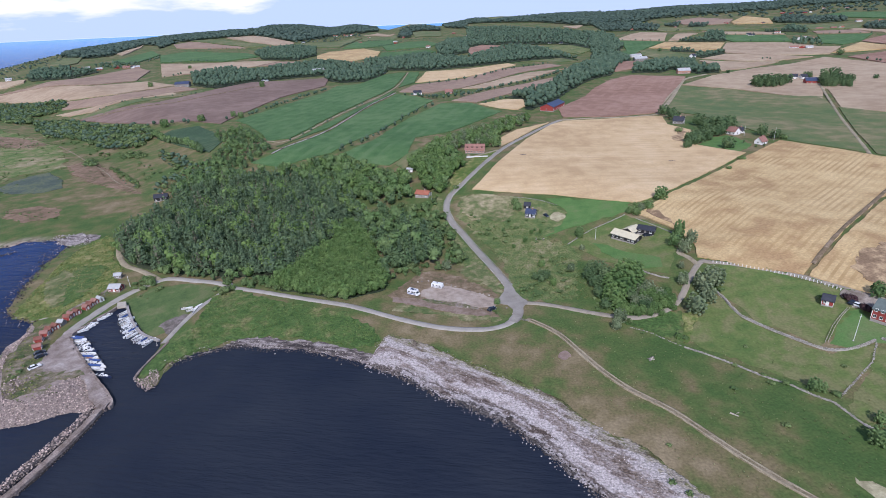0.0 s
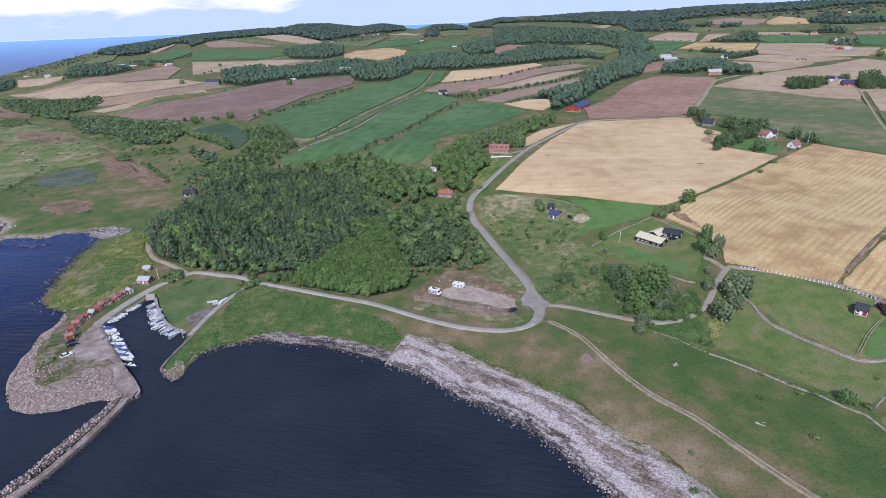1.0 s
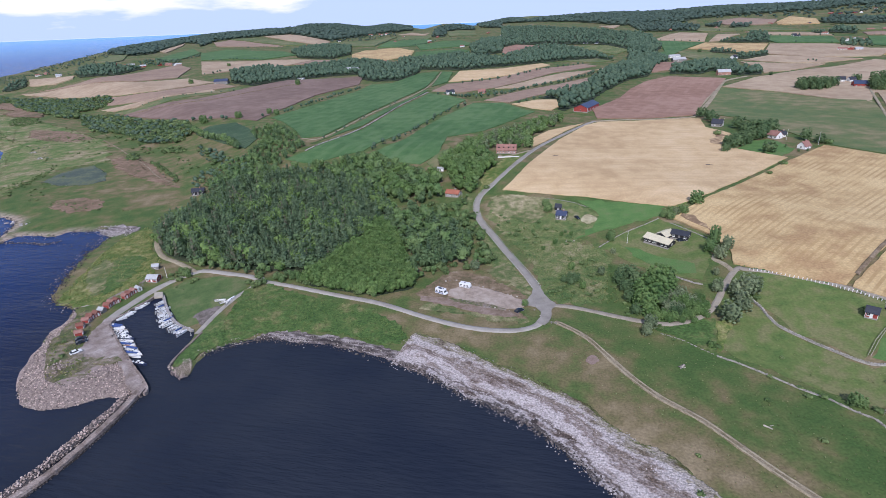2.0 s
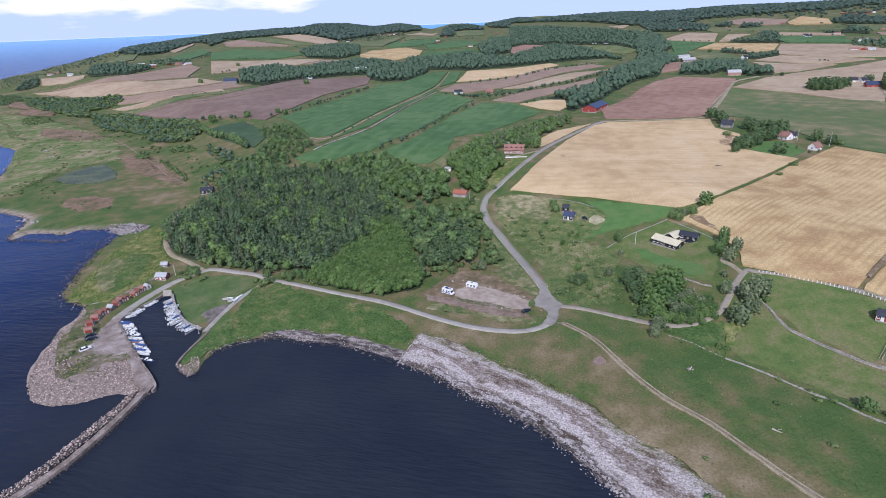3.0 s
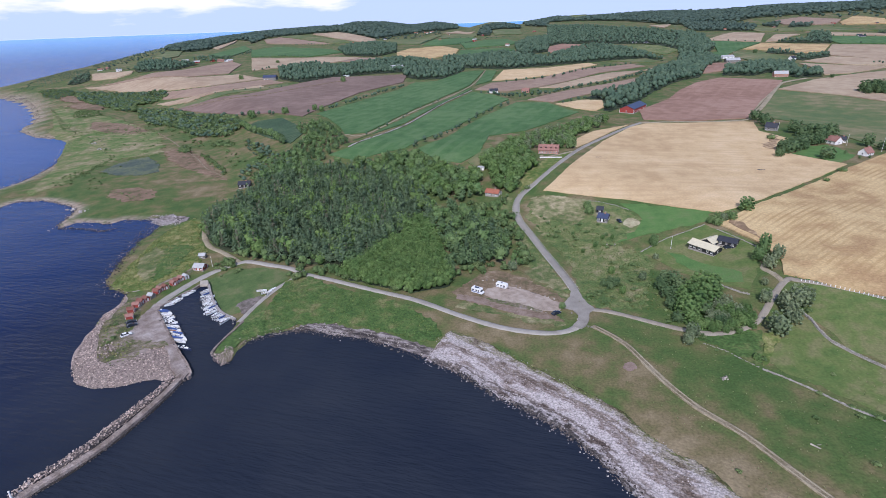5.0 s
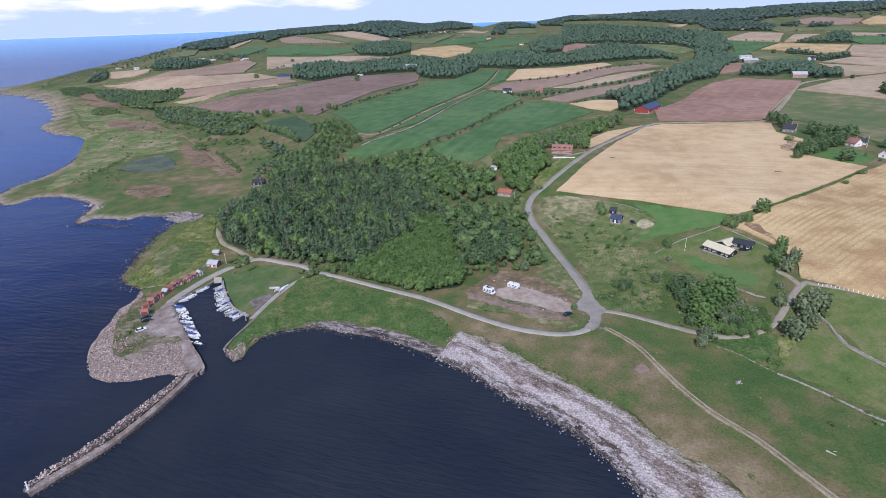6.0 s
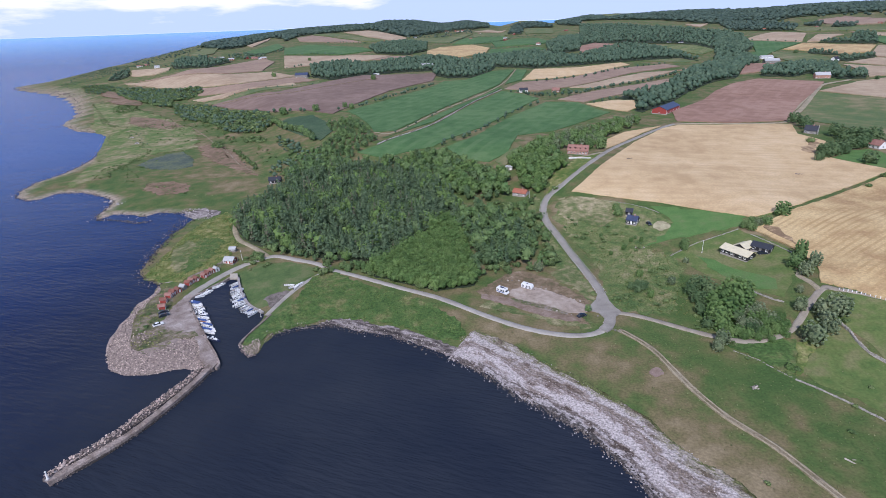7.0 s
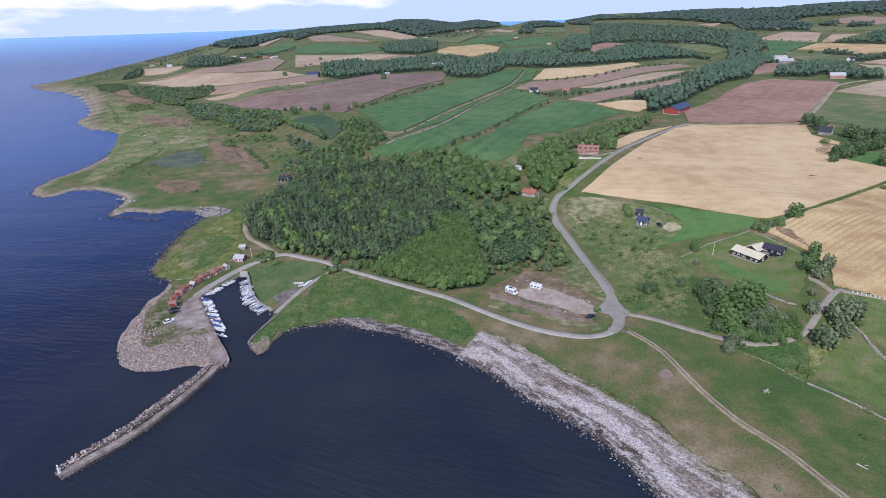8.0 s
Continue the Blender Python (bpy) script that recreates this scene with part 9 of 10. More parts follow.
small_far_house(744.4, 1138.5, 44, 16, 9, RED, ROOF_TILE, "red boarded farmhouse with a orange tile roof among fields")
small_far_house(732.7, 1147.3, -19, 16, 8, WHITE, ROOF_BROWN, "white farmhouse with a brown tile roof among fields")
small_far_house(753.7, 1131.6, -18, 12, 9, WHITE, ROOF_GREY, "white farmhouse with a pale grey roof among fields")
small_far_house(824.7, 1953.8, 50, 13, 8, BRICK, ROOF_BROWN, "brick farmhouse with a brown tile roof among fields")
small_far_house(1026.9, 2012, -8, 10, 10, RED, ROOF_BROWN, "red boarded farmhouse with a brown tile roof among fields")
small_far_house(1462, 2299.9, 29, 16, 10, WHITE, ROOF_BROWN, "white farmhouse with a brown tile roof among fields")
small_far_house(1459.7, 2260.5, 5, 15, 10, RED, ROOF_DARK, "red boarded farmhouse with a dark slate roof among fields")
small_far_house(1412.5, 2273.8, -46, 16, 8, RED, ROOF_DARK, "red boarded farmhouse with a dark slate roof among fields")
small_far_house(1488, 2270.2, 51, 10, 10, WHITE, ROOF_BROWN, "white farmhouse with a brown tile roof among fields")
small_far_house(1398.9, 2307, -58, 16, 9, RED, ROOF_BROWN, "red boarded farmhouse with a brown tile roof among fields")
small_far_house(1117.6, 1560, 20, 11, 9, WHITE, ROOF_TILE, "white farmhouse with a orange tile roof among fields")
small_far_house(1091.4, 1555.5, -19, 13, 9, RED, ROOF_BROWN, "red boarded farmhouse with a brown tile roof among fields")
small_far_house(1056, 1560.3, -18, 16, 8, BRICK, ROOF_BROWN, "brick farmhouse with a brown tile roof among fields")
small_far_house(689.5, 1980.5, -31, 14, 9, WHITE, ROOF_TILE, "white farmhouse with a orange tile roof among fields")
small_far_house(1296.2, 1743.2, -1, 16, 9, WHITE, ROOF_BROWN, "white farmhouse with a brown tile roof among fields")
small_far_house(1327.8, 1694.6, -28, 13, 9, WHITE, ROOF_TILE, "white farmhouse with a orange tile roof among fields")
small_far_house(1095.4, 1905.3, 33, 13, 8, BRICK, ROOF_DARK, "brick farmhouse with a dark slate roof among fields")
small_far_house(1625, 2400.6, -45, 10, 8, WHITE, ROOF_BROWN, "white farmhouse with a brown tile roof among fields")
small_far_house(1693, 2357.2, 2, 17, 9, WHITE, ROOF_BROWN, "white farmhouse with a brown tile roof among fields")
small_far_house(843.1, 1523.3, -14, 11, 9, WHITE, ROOF_DARK, "white farmhouse with a dark slate roof among fields")
hut(-171.3, 192, 208, RED, ROOF_BROWN, "red boarded fishing hut with a brown roof")
hut(-174.8, 198, 198, RED, ROOF_HUT, "red boarded fishing hut with a faded red roof")
hut(-175.5, 202.8, 193, RED, ROOF_BROWN, "red boarded fishing hut with a brown roof")
hut(-175.8, 206.3, 173, RED, ROOF_HUT, "red boarded fishing hut with a faded red roof")
hut(-174.8, 209, 160, RED, ROOF_HUT, "red boarded fishing hut with a faded red roof")
hut(-174.2, 212.2, 169, GREYWOOD, ROOF_GREY, "weathered grey fishing hut with a grey roof")
hut(-174.2, 216.5, 181, RED, ROOF_HUT, "red boarded fishing hut with a faded red roof")
hut(-174, 219.1, 169, RED, ROOF_BROWN, "red boarded fishing hut with a brown roof")
hut(-172.9, 221.4, 158, RED, ROOF_HUT, "red boarded fishing hut with a faded red roof")
hut(-171.2, 225.8, 159, RED, ROOF_BROWN, "red boarded fishing hut with a brown roof")
hut(-170.9, 228.5, 170, RED, ROOF_HUT, "red boarded fishing hut with a faded red roof")
hut(-170.3, 231.4, 163, RED, ROOF_BROWN, "red boarded fishing hut with a brown roof")
hut(-169.1, 233.7, 153, WHITE, ROOF_GREY, "small white fishing hut with a grey roof")
caravan(-3.5, 227.9, -27)
campervan(-14.6, 222.3, -30)
car(20.2, 204.6, 38, CARDARK, "dark estate car parked beside the gravel yard")
car(-162.6, 177.5, 51, CARWHITE, "white car parked on the gravel quay")
car(-167.9, 188.1, 47, CARDARK, "dark blue car parked by the fishing huts")
car(-165.8, 185.7, 46, CARDARK, "dark car parked by the fishing huts")
car(62.7, 300.9, -71, CARDARK, "dark car parked on the grass near the cottage")
car(159.4, 180.8, 21, CARDARK, "dark car parked in the farm yard")
car(159.9, 178.8, -59, CARWHITE, "silver-white car parked in the farm yard")
car(107.7, 259.2, 4, CARDARK, "dark car parked in front of the garage")
flagpole(82.7, 266.5, 7.0, "white flagpole on the garden grass")
flagpole(-5.9, 340.8, 6.9, "pale pole beside the road")
flagpole(146.9, 161.8, 10.9, "white flagpole with a short yard on the lawn", arm=0.8)
flagpole(-161.5, 247.4, 5.8, "wooden pole beside the harbour house")
flagpole(250.9, 434.4, 8.4, "pale pole among the cottages")
flagpole(263.2, 413.7, 9.9, "pale pole among the cottages")
flagpole(226.5, 491.7, 7.8, "pale pole among the cottages")
stone_wall([(115.9, 200.3), (117.1, 195.3), (117, 190.7), (118.1, 183.8), (122, 177.3), (128.6, 168.3), (133.1, 162.3), (136.9, 158.9), (142.1, 157.9), (148.4, 158.7), (153.3, 160.1)], "pale dry stone wall round the paddock", 0.9, 0.9, 0.42)
stone_wall([(89.4, 168.9), (95.2, 164.0), (102, 156.9), (108, 149.8), (114.3, 144.3), (118.2, 138.7), (122, 134.9), (123, 130.1), (124.2, 124.6), (127.1, 120.1), (132.1, 112)], "low dry stone wall along the pasture", 0.5, 0.7, 0.5, 0.8)
stone_wall([(74.1, 184.7), (80.6, 179.8), (85.2, 174.0), (89.0, 169.4)], "line of sunken stones in dry grass", 0.2, 0.5, 0.8, 0.4)
stone_wall([(152.9, 158.9), (145.7, 150.7), (139.4, 146.3), (132.4, 141.5), (124.9, 136.4)], "broken stone wall overgrown with grass", 0.45, 0.6, 0.7, 0.5)
stone_wall([(155.5, 160.4), (159.4, 155.3), (163.4, 148.6)], "pale dry stone wall round the lawn", 0.9, 0.9, 0.42)
stone_wall([(67.7, 265.4), (76, 272.2), (83.6, 277.2), (96.1, 282.7), (105.3, 287.2)], "low garden wall of fieldstones", 0.5, 0.5, 0.6, 0.7)
stone_wall([(109.1, 280.6), (113.3, 272), (117.5, 262.5), (121.4, 253.1)], "low garden wall beside the grain field", 0.5, 0.5, 0.6, 0.7)
stone_wall([(91.4, 227.5), (95.5, 221.3), (98.7, 217), (101.6, 214.9)], "low garden wall above the trees", 0.7, 0.7, 0.6, 0.8)
stone_wall([(44.1, 332.3), (54.2, 328.3), (63.5, 321.6), (71.9, 312.3)], "line of loose fieldstones in the grass", 0.4, 0.5, 0.8, 0.5)
post_fence([(123.5, 220.4), (131.2, 216.4), (140.4, 210), (149, 203.9), (154.9, 198), (160.4, 189.6)], 1.5, 1.1, WHITE, (), "row of white fence posts along the lane", 0.26)
post_fence([(156.1, 178.1), (151.2, 174.7), (145.7, 170), (138.9, 163.2)], 2.6, 1.1, PLANK, (0.5, 0.95), "weathered wooden paddock fence by the lawn")
post_fence([(-169.5, 234.9), (-169, 237.6), (-169.2, 240.2)], 2.0, 1.6, GREYWOOD, (0.8, 1.45), "wooden net drying rack")
QUAY_EDGE = [(-157.4, 226.6), (-158.5, 221.7), (-160.7, 216.3), (-162.3, 210.3), (-163.9, 204.6), (-162.9, 200.4), (-155.4, 191.8), (-146.7, 182.4), (-138.2, 173.7), (-131.5, 167.0), (-125.0, 160.8), (-119.6, 154.6), (-119.3, 151.9)]
PIER_LINE = [(-153.1, 228.0), (-148.3, 220.6), (-144.0, 214.6), (-139.0, 208.0), (-134.9, 203.5), (-130.5, 199.8), (-126.2, 197.2), (-122.1, 195.0)]
MOLE_LINE = [(-122.1, 153.4), (-122, 147.1), (-122.7, 138), (-124.6, 125.5), (-127.2, 114.5), (-131.2, 105.7), (-134.2, 100), (-137.4, 93.7)]
ROCK_LINE = [(-125.9, 152.5), (-125, 143.9), (-126.9, 137.4), (-129.1, 126.7), (-131.3, 115.8), (-134.5, 107.2), (-137.4, 101.4), (-138.8, 94.2)]
ARMOUR = [(-191, 216), (-186, 202.8), (-187.6, 195.5), (-183.2, 183.5), (-179.9, 172.4), (-173.2, 158.8), (-166.8, 150.7), (-160, 145.5), (-152.3, 143.7), (-143.4, 145.1), (-138.3, 148.1), (-133, 151.1), (-127.2, 150.5), (-121.2, 149.9), (-126.5, 154.7), (-132.2, 162.7), (-141.1, 171.4), (-145.8, 171.6), (-146.1, 166.2), (-148.1, 161.6), (-151.3, 157), (-157.8, 157.7), (-166.1, 163.3), (-175.1, 176), (-181.6, 189), (-184.9, 207.8)]
SPUR = [(-119.6, 168.7), (-114.9, 163.4), (-110.9, 160.9), (-108.3, 162.2), (-109.3, 168.4), (-112.7, 173.8), (-115.8, 174.3), (-114.8, 168.8)]
SPUR_LINE = [(-117.4, 193.5), (-118.1, 186.0), (-118.9, 179.6), (-119.2, 173.6), (-119.0, 168.6)]
BEACON = (-137.5, 94.3)
DECK = [(-156.6, 225.7), (-152.3, 226.3), (-154.9, 230.8), (-158.9, 230.3)]
BEACH_EDGE = [(-31.3, 172.5), (-24.7, 169.0), (-18.4, 165.0), (-10.8, 158.5), (-3.6, 152.4), (4.3, 147.2), (12.5, 141.2), (18.6, 136.0), (24.9, 129.4), (28.6, 124.6), (32, 119.4), (37.0, 112.0), (42.3, 102.8), (46.2, 94), (49.6, 83.2)]
BEACH = [(-31.2, 176.7), (-29.8, 183.5), (-24.8, 188.3), (-17.5, 184.8), (-5.8, 178.2), (7.1, 167.2), (18.7, 159.6), (27.2, 151), (35, 143.4), (41.7, 134.6), (49.1, 126.4), (54.7, 120.3), (65.5, 102.3), (70.8, 91.3), (74.2, 79), (46.9, 81.1), (43.5, 93.6), (39.5, 104.1), (30.3, 120.9), (26.4, 126.7), (19, 134.8), (10.6, 142.5), (4.3, 147.4), (-2.6, 155.4), (-11.1, 163), (-20.1, 168)]
SHORE_WEST = [(-190.5, 215.1), (-204.7, 221.3), (-213, 228.8), (-216.6, 238.1), (-223.6, 256.2), (-228, 271.1), (-233.5, 287.4), (-233.1, 295.9), (-236.6, 312.4), (-237.5, 323.2), (-247.6, 323.5), (-270.8, 323.6)]
SHORE_REEF = [(-300.2, 299.8), (-285.9, 299.1), (-275.2, 302.5), (-259.6, 299.6), (-233.1, 295.9)]
SHORE_BAY = [(-110.6, 177.1), (-103.3, 183.7), (-94.4, 187.3), (-84.8, 189.6), (-73.4, 186.5), (-63.2, 185.6), (-50.1, 181.2), (-39.5, 176.5), (-31.3, 172.8)]
SHORE_POINT = [(-303.6, 309), (-312, 310.6), (-320.4, 333.2), (-328.3, 346.7), (-343.8, 355.8), (-371.7, 365.9), (-393.4, 362.4), (-393.1, 348.1), (-398.5, 340), (-420.3, 348.7), (-435.1, 367)]
SHORE_FAR = [(-435.1, 367), (-444.3, 393.2), (-444.9, 418.9), (-452.6, 451.5), (-468, 487.8), (-497.8, 534.7), (-546.3, 600.9), (-570.8, 619.5), (-624.3, 634.5), (-694.6, 687.3), (-720.1, 733), (-762.2, 790.5), (-871, 902.7), (-983.3, 1009.4)]
SHORE_TIP = [(-983.3, 1009.4), (-1101.3, 1086.6), (-1196.7, 1126.7), (-1350.7, 1225.5)]
STONES_A = [(-11.8, 219), (0.7, 211.8), (15.4, 205.5), (19.1, 205.5)]
STONES_B = [(-17.1, 233.7), (-8.9, 235.5), (0.8, 231.9), (7.4, 225.6), (15, 220.7), (21.2, 217)]
STONES_C = [(26.4, 206), (29.1, 202.3), (27.4, 193.3)]
LOG_AT = [(88.3, 132.7), (89.8, 131.3)]
MOUND_AT = [(74.9, 163.4)]
DINGHIES = [(-120.2, 219.5), (-117.1, 217.8), (-115.4, 220.4), (-115.7, 217.7)]
ROAD_EDGE = [(30.2, 226.1), (27, 239.5), (20.3, 262.7), (12.3, 289.6), (6.7, 305.2), (3.4, 323.4), (5.8, 343.8), (16.6, 363.4)]
BEACH_TOP = [(-28.6, 180.0), (-24.5, 187.6), (-17.5, 184.2), (-8.1, 179.8), (-0.4, 173.6), (7.1, 167.2), (18.7, 159.6), (27.2, 151), (35, 143.4), (41.7, 134.6), (49.1, 126.4), (54.7, 120.3), (65.5, 102.3), (70.8, 91.3)]
SPIT = [(-185.9, 208.9), (-184.2, 214.8), (-176.6, 209.7), (-169.7, 196.3), (-166.3, 186.7), (-164.7, 179.1), (-158.4, 172.2), (-145.9, 171.7), (-145.7, 165.8), (-147.4, 160.8), (-150.9, 156.6), (-157.5, 157.4), (-166, 163.3), (-175.5, 176.4), (-182.4, 189.9)]
TRACK_LINE = [(34.4, 195.5), (41.5, 188.1), (45.7, 181.8), (49, 173.4), (55, 158.4), (60.8, 147.7), (66.7, 140.8), (71.1, 135.6), (76.1, 126.8), (81.4, 117.2), (86.4, 108.9), (93.7, 99), (101.5, 88.4)]
LAMP_AT = [(-120.9, 190.9)]
GATE_AT = [(31.3, 195.1), (32.6, 194.2), (34.5, 193.4)]
TERRACE = [(21.8, 415.8), (38.5, 415.6)]
FIELD_MARKS = [(66.5, 414.1), (167.1, 374.3)]
SLOPE_STONES = [(54.5, 275.2)]
BAY_STONES = [(-69.4, 182.1), (-49.9, 179.3), (-41.2, 172.8), (-48.9, 182)]
SPIT_HEAP = [(-165, 169.1), (-161.3, 165.8)]
post_fence([(155.4, 178.3), (150.5, 174.9), (144.8, 170.3), (138, 163.4)], 2.6, 1.1, PLANK, (0.5, 0.95), "second line of weathered fence beside the lawn")
OUTCROPS = [(-461.5, 545.9), (-493.7, 577.9), (-314.7, 339.8), (-327.2, 346.6)]

MEADOW_NEAR = [(-21.3, 191.1), (15.9, 185.9), (41.5, 156.6), (59.8, 124.6), (73.1, 101.1), (101.4, 87), (141.5, 112), (149.2, 149.7), (115.7, 184.3), (54.5, 202.8), (38.7, 184.3), (13.9, 189.1)]
HERB_BED = [(-111.9, 229.6), (-101.9, 234.4), (-87.4, 225.8), (-62.3, 215.2), (-44.9, 207.5), (-33.2, 196.9), (-27.2, 187.6), (-30.2, 182.9), (-43.6, 186.1), (-56.9, 191.8), (-77.6, 194.4), (-92.2, 192.5), (-104.4, 185.1), (-111.3, 178.7), (-114.7, 183.2), (-111.2, 200.9)]
DRY_BANK = [(-208, 234.1), (-213.6, 257), (-219.4, 279.2), (-221.7, 304.8), (-216.2, 324.3), (-206.2, 314.8), (-189.9, 283.5), (-174.3, 266.4), (-170.5, 247.3), (-172.8, 236.7), (-181, 220.8), (-192.2, 217.4), (-206.1, 224.5)]
BEACH_FRINGE = [(-25, 189.8), (-17.6, 186.3), (-5.9, 179.7), (7.1, 168.8), (18.7, 160.8), (27.4, 152.4), (35.2, 144.7), (41.9, 135.7), (49.4, 127.5), (55, 121.3), (53.2, 119.8), (47.4, 125.5), (40, 133.8), (33.1, 142), (25.3, 149.5), (16.6, 157.1), (5.1, 164.6), (-6.7, 175.4), (-18.4, 182.5), (-25, 185.9)]
SLOPE = [(30.7, 211.9), (31.1, 252.2), (17.3, 294.8), (9.7, 317.6), (29.7, 330.1), (43.7, 298.3), (66.5, 268), (70.8, 249.1), (63.8, 208.7)]



# ---- harbour works ----
def solid_ribbon(name, line, width, z0, z1, mat, parent=None, batter=0.0, wobble=0.0, step=2.5):
    """A wall or deck with a body, along a line, level on top."""
    pts = bend(line, step)
    rnd = random.Random(len(line))
    verts, faces = [], []
    for i, c in enumerate(pts):
        d = (pts[min(i + 1, len(pts) - 1)] - pts[max(i - 1, 0)]).normalized()
        s = Vector((d.y, -d.x, 0))
        w = width / 2 + rnd.uniform(-wobble, wobble)
        for k, z in ((-w - batter, z0), (-w, z1), (w, z1), (w + batter, z0)):
            q = c + s * k
            verts.append((q.x, q.y, z + (rnd.uniform(-0.06, 0.06) if wobble else 0)))
        if i:
            a = (i - 1) * 4
            faces += [(a + k, a + 4 + k, a + 5 + k, a + 1 + k) for k in range(3)]
    faces += [(0, 1, 2, 3), tuple(len(verts) - 1 - k for k in range(4))]
    ob = new(name, mesh_of(name, verts, faces, mat))
    if parent:
        ob.parent = parent
    return ob


TRACKSTONE = earth("worn_breakwater_road", [(0.32, (0.15, 0.115, 0.095)), (0.44, (0.225, 0.178, 0.15)), (0.56, (0.30, 0.242, 0.21)), (0.7, (0.40, 0.335, 0.295))], 8, 2.2, 0.5, 0.4, bump=0.8)
tagged(solid_ribbon("quay_wall", QUAY_EDGE, 0.9, -2.5, 1.32, TRACKSTONE, wobble=0.12, step=1.6), "grey concrete quay wall along the basin", "quay", kind="structure")
pier = new("pier")
part_pier = solid_ribbon("deck", PIER_LINE, 1.1, 0.3, 1.15, CONCRETE, pier)
prnd = random.Random(5)
mpost = bmesh.new()
bmesh.ops.create_cone(mpost, cap_ends=True, segments=8, radius1=0.16, radius2=0.14, depth=4.2, matrix=pose(0, 0, -0.6))
post_me = bpy.data.meshes.new("mooring_post")
mpost.to_mesh(post_me)
mpost.free()
post_me.materials.append(GREYWOOD)
for side in (0.75,):
    for x, y in strip_points(PIER_LINE, 4.5, prnd, side):
        ob = new("mooring_post", post_me)
        ob.parent = pier
        ob.location = (x, y, 0)
tagged(pier, "grey pier along the basin with moored boats", "pier")
tagged(solid_ribbon("quay_wall", SPUR_LINE, 0.8, -2.5, 1.1, TRACKSTONE, wobble=0.12, step=1.6), "low grey stone wall along the inner mole", "quay", kind="structure")
slip = new("landing_stage")
bm = bmesh.new()
fv = [bm.verts.new((x, y, 1.75)) for x, y in DECK]
ff = bm.faces.new(fv)
ext = bmesh.ops.extrude_face_region(bm, geom=[ff])["geom"]
for v in ext:
    if isinstance(v, bmesh.types.BMVert):
        v.co.z -= 1.2
bmesh.ops.recalc_face_normals(bm, faces=bm.faces[:])
part("deck", bm, PLANK, slip)
tagged(slip, "pale plank landing stage at the head of the basin", "landing stage")

STONE_PALE = stony("bleached_cobbles", (0.45, 0.405, 0.39), 0.42, 1.3)
STONE_TOE = plain("dark_foot_stones", (0.12, 0.10, 0.095), 0.8, 0.4, 0.8, bump=0.4)
# the breakwater: road on a stone bank, armour stones on its sea side
mole = new("breakwater")
solid_ribbon("roadway", MOLE_LINE, 2.3, -2.0, 1.35, TRACKSTONE, mole, batter=0.4, wobble=0.14, step=1.4)
solid_ribbon("foot_wall", [(x, y) for x, y in strip_points(MOLE_LINE, 6, random.Random(2), -1.5)], 0.5, -1.5, 0.5, STONE_DARK, mole, batter=0.5, wobble=0.3)
solid_ribbon("bank", ROCK_LINE, 2.0, -2.0, 1.2, STONE_TOE, mole, batter=1.0, wobble=0.3)
big = []
for s in range(6):
    b = rock_mesh(100 + s, None, 0.2, 2, 0.8)
    me = bpy.data.meshes.new("boulder")
    b.to_mesh(me)
    b.free()
    me.materials.append(STONE)
    big.append(me)
mrnd = random.Random(12)
singles, rest = 0, []
for side in (-1.7, -1.25, -0.8, -0.35, 0.1, 0.55, 1.0):
    for x, y in strip_points(ROCK_LINE, 0.62, mrnd, side):
        x, y = x + mrnd.uniform(-0.3, 0.3), y + mrnd.uniform(-0.3, 0.3)
        z = 1.6 - 0.42 * abs(side) ** 1.3 * (1.2 if side < 0 else 0.5) + mrnd.uniform(-0.15, 0.35)
        size = mrnd.uniform(0.4, 0.85)
        if singles < 290 and side > -1 and y < 160:
            ob = new("boulder", mrnd.choice(big))
            ob.parent = mole
            ob.matrix_basis = pose(x, y, z, mrnd.uniform(-25, 25), mrnd.uniform(-25, 25), mrnd.uniform(0, 360)) @ Matrix.Diagonal((size * mrnd.uniform(0.8, 1.3), size, size * 0.9, 1))
            singles += 1
        else:
            rest.append((x, y, z, size))
toe = []
for side, top in ((-1.6, 0.5), (-1.9, 0.05)):
    for x, y in strip_points(MOLE_LINE, 0.95, mrnd, side):
        toe.append((x + mrnd.uniform(-0.3, 0.3), y + mrnd.uniform(-0.3, 0.3), top + mrnd.uniform(-0.3, 0.2), mrnd.uniform(0.35, 0.85)))
rock_heap("rubble", toe, STONE_TOE, "dark stones along the foot of the breakwater", mole, 4)
rock_heap("armour_bank", rest, STONE, "pale granite armour stones", mole, 3)
tagged(mole, "stone breakwater with a gravel road along its top", "breakwater")

beacon = anchor("beacon", BEACON[0], BEACON[1], 0, z=1.45)
bm = bmesh.new()
bmesh.ops.create_cone(bm, cap_ends=True, segments=12, radius1=0.36, radius2=0.16, depth=2.3, matrix=pose(0, 0, 1.15))
part("tower", bm, WHITE, beacon)
bm = bmesh.new()
bmesh.ops.create_cone(bm, cap_ends=True, segments=10, radius1=0.18, radius2=0.18, depth=0.45, matrix=pose(0, 0, 2.5))
lamp = part("lantern", bm, WHITE, beacon)
bm = bmesh.new()
bmesh.ops.create_cone(bm, cap_ends=True, segments=10, radius1=0.3, radius2=0.04, depth=0.3, matrix=pose(0, 0, 2.87))
part("cap", bm, WHITE, lamp)
part("plinth", boxed(-0.6, 0.6, -0.6, 0.6, -0.4, 0.12, bevel=0.05), CONCRETE, beacon)
tagged(beacon, "small white harbour beacon at the end of the breakwater", "beacon")

tagged(sheet("armour_bank", STONE, ARMOUR, "bank of pale granite boulders round the spit", 0.16), category="rock bank")
arnd = random.Random(21)
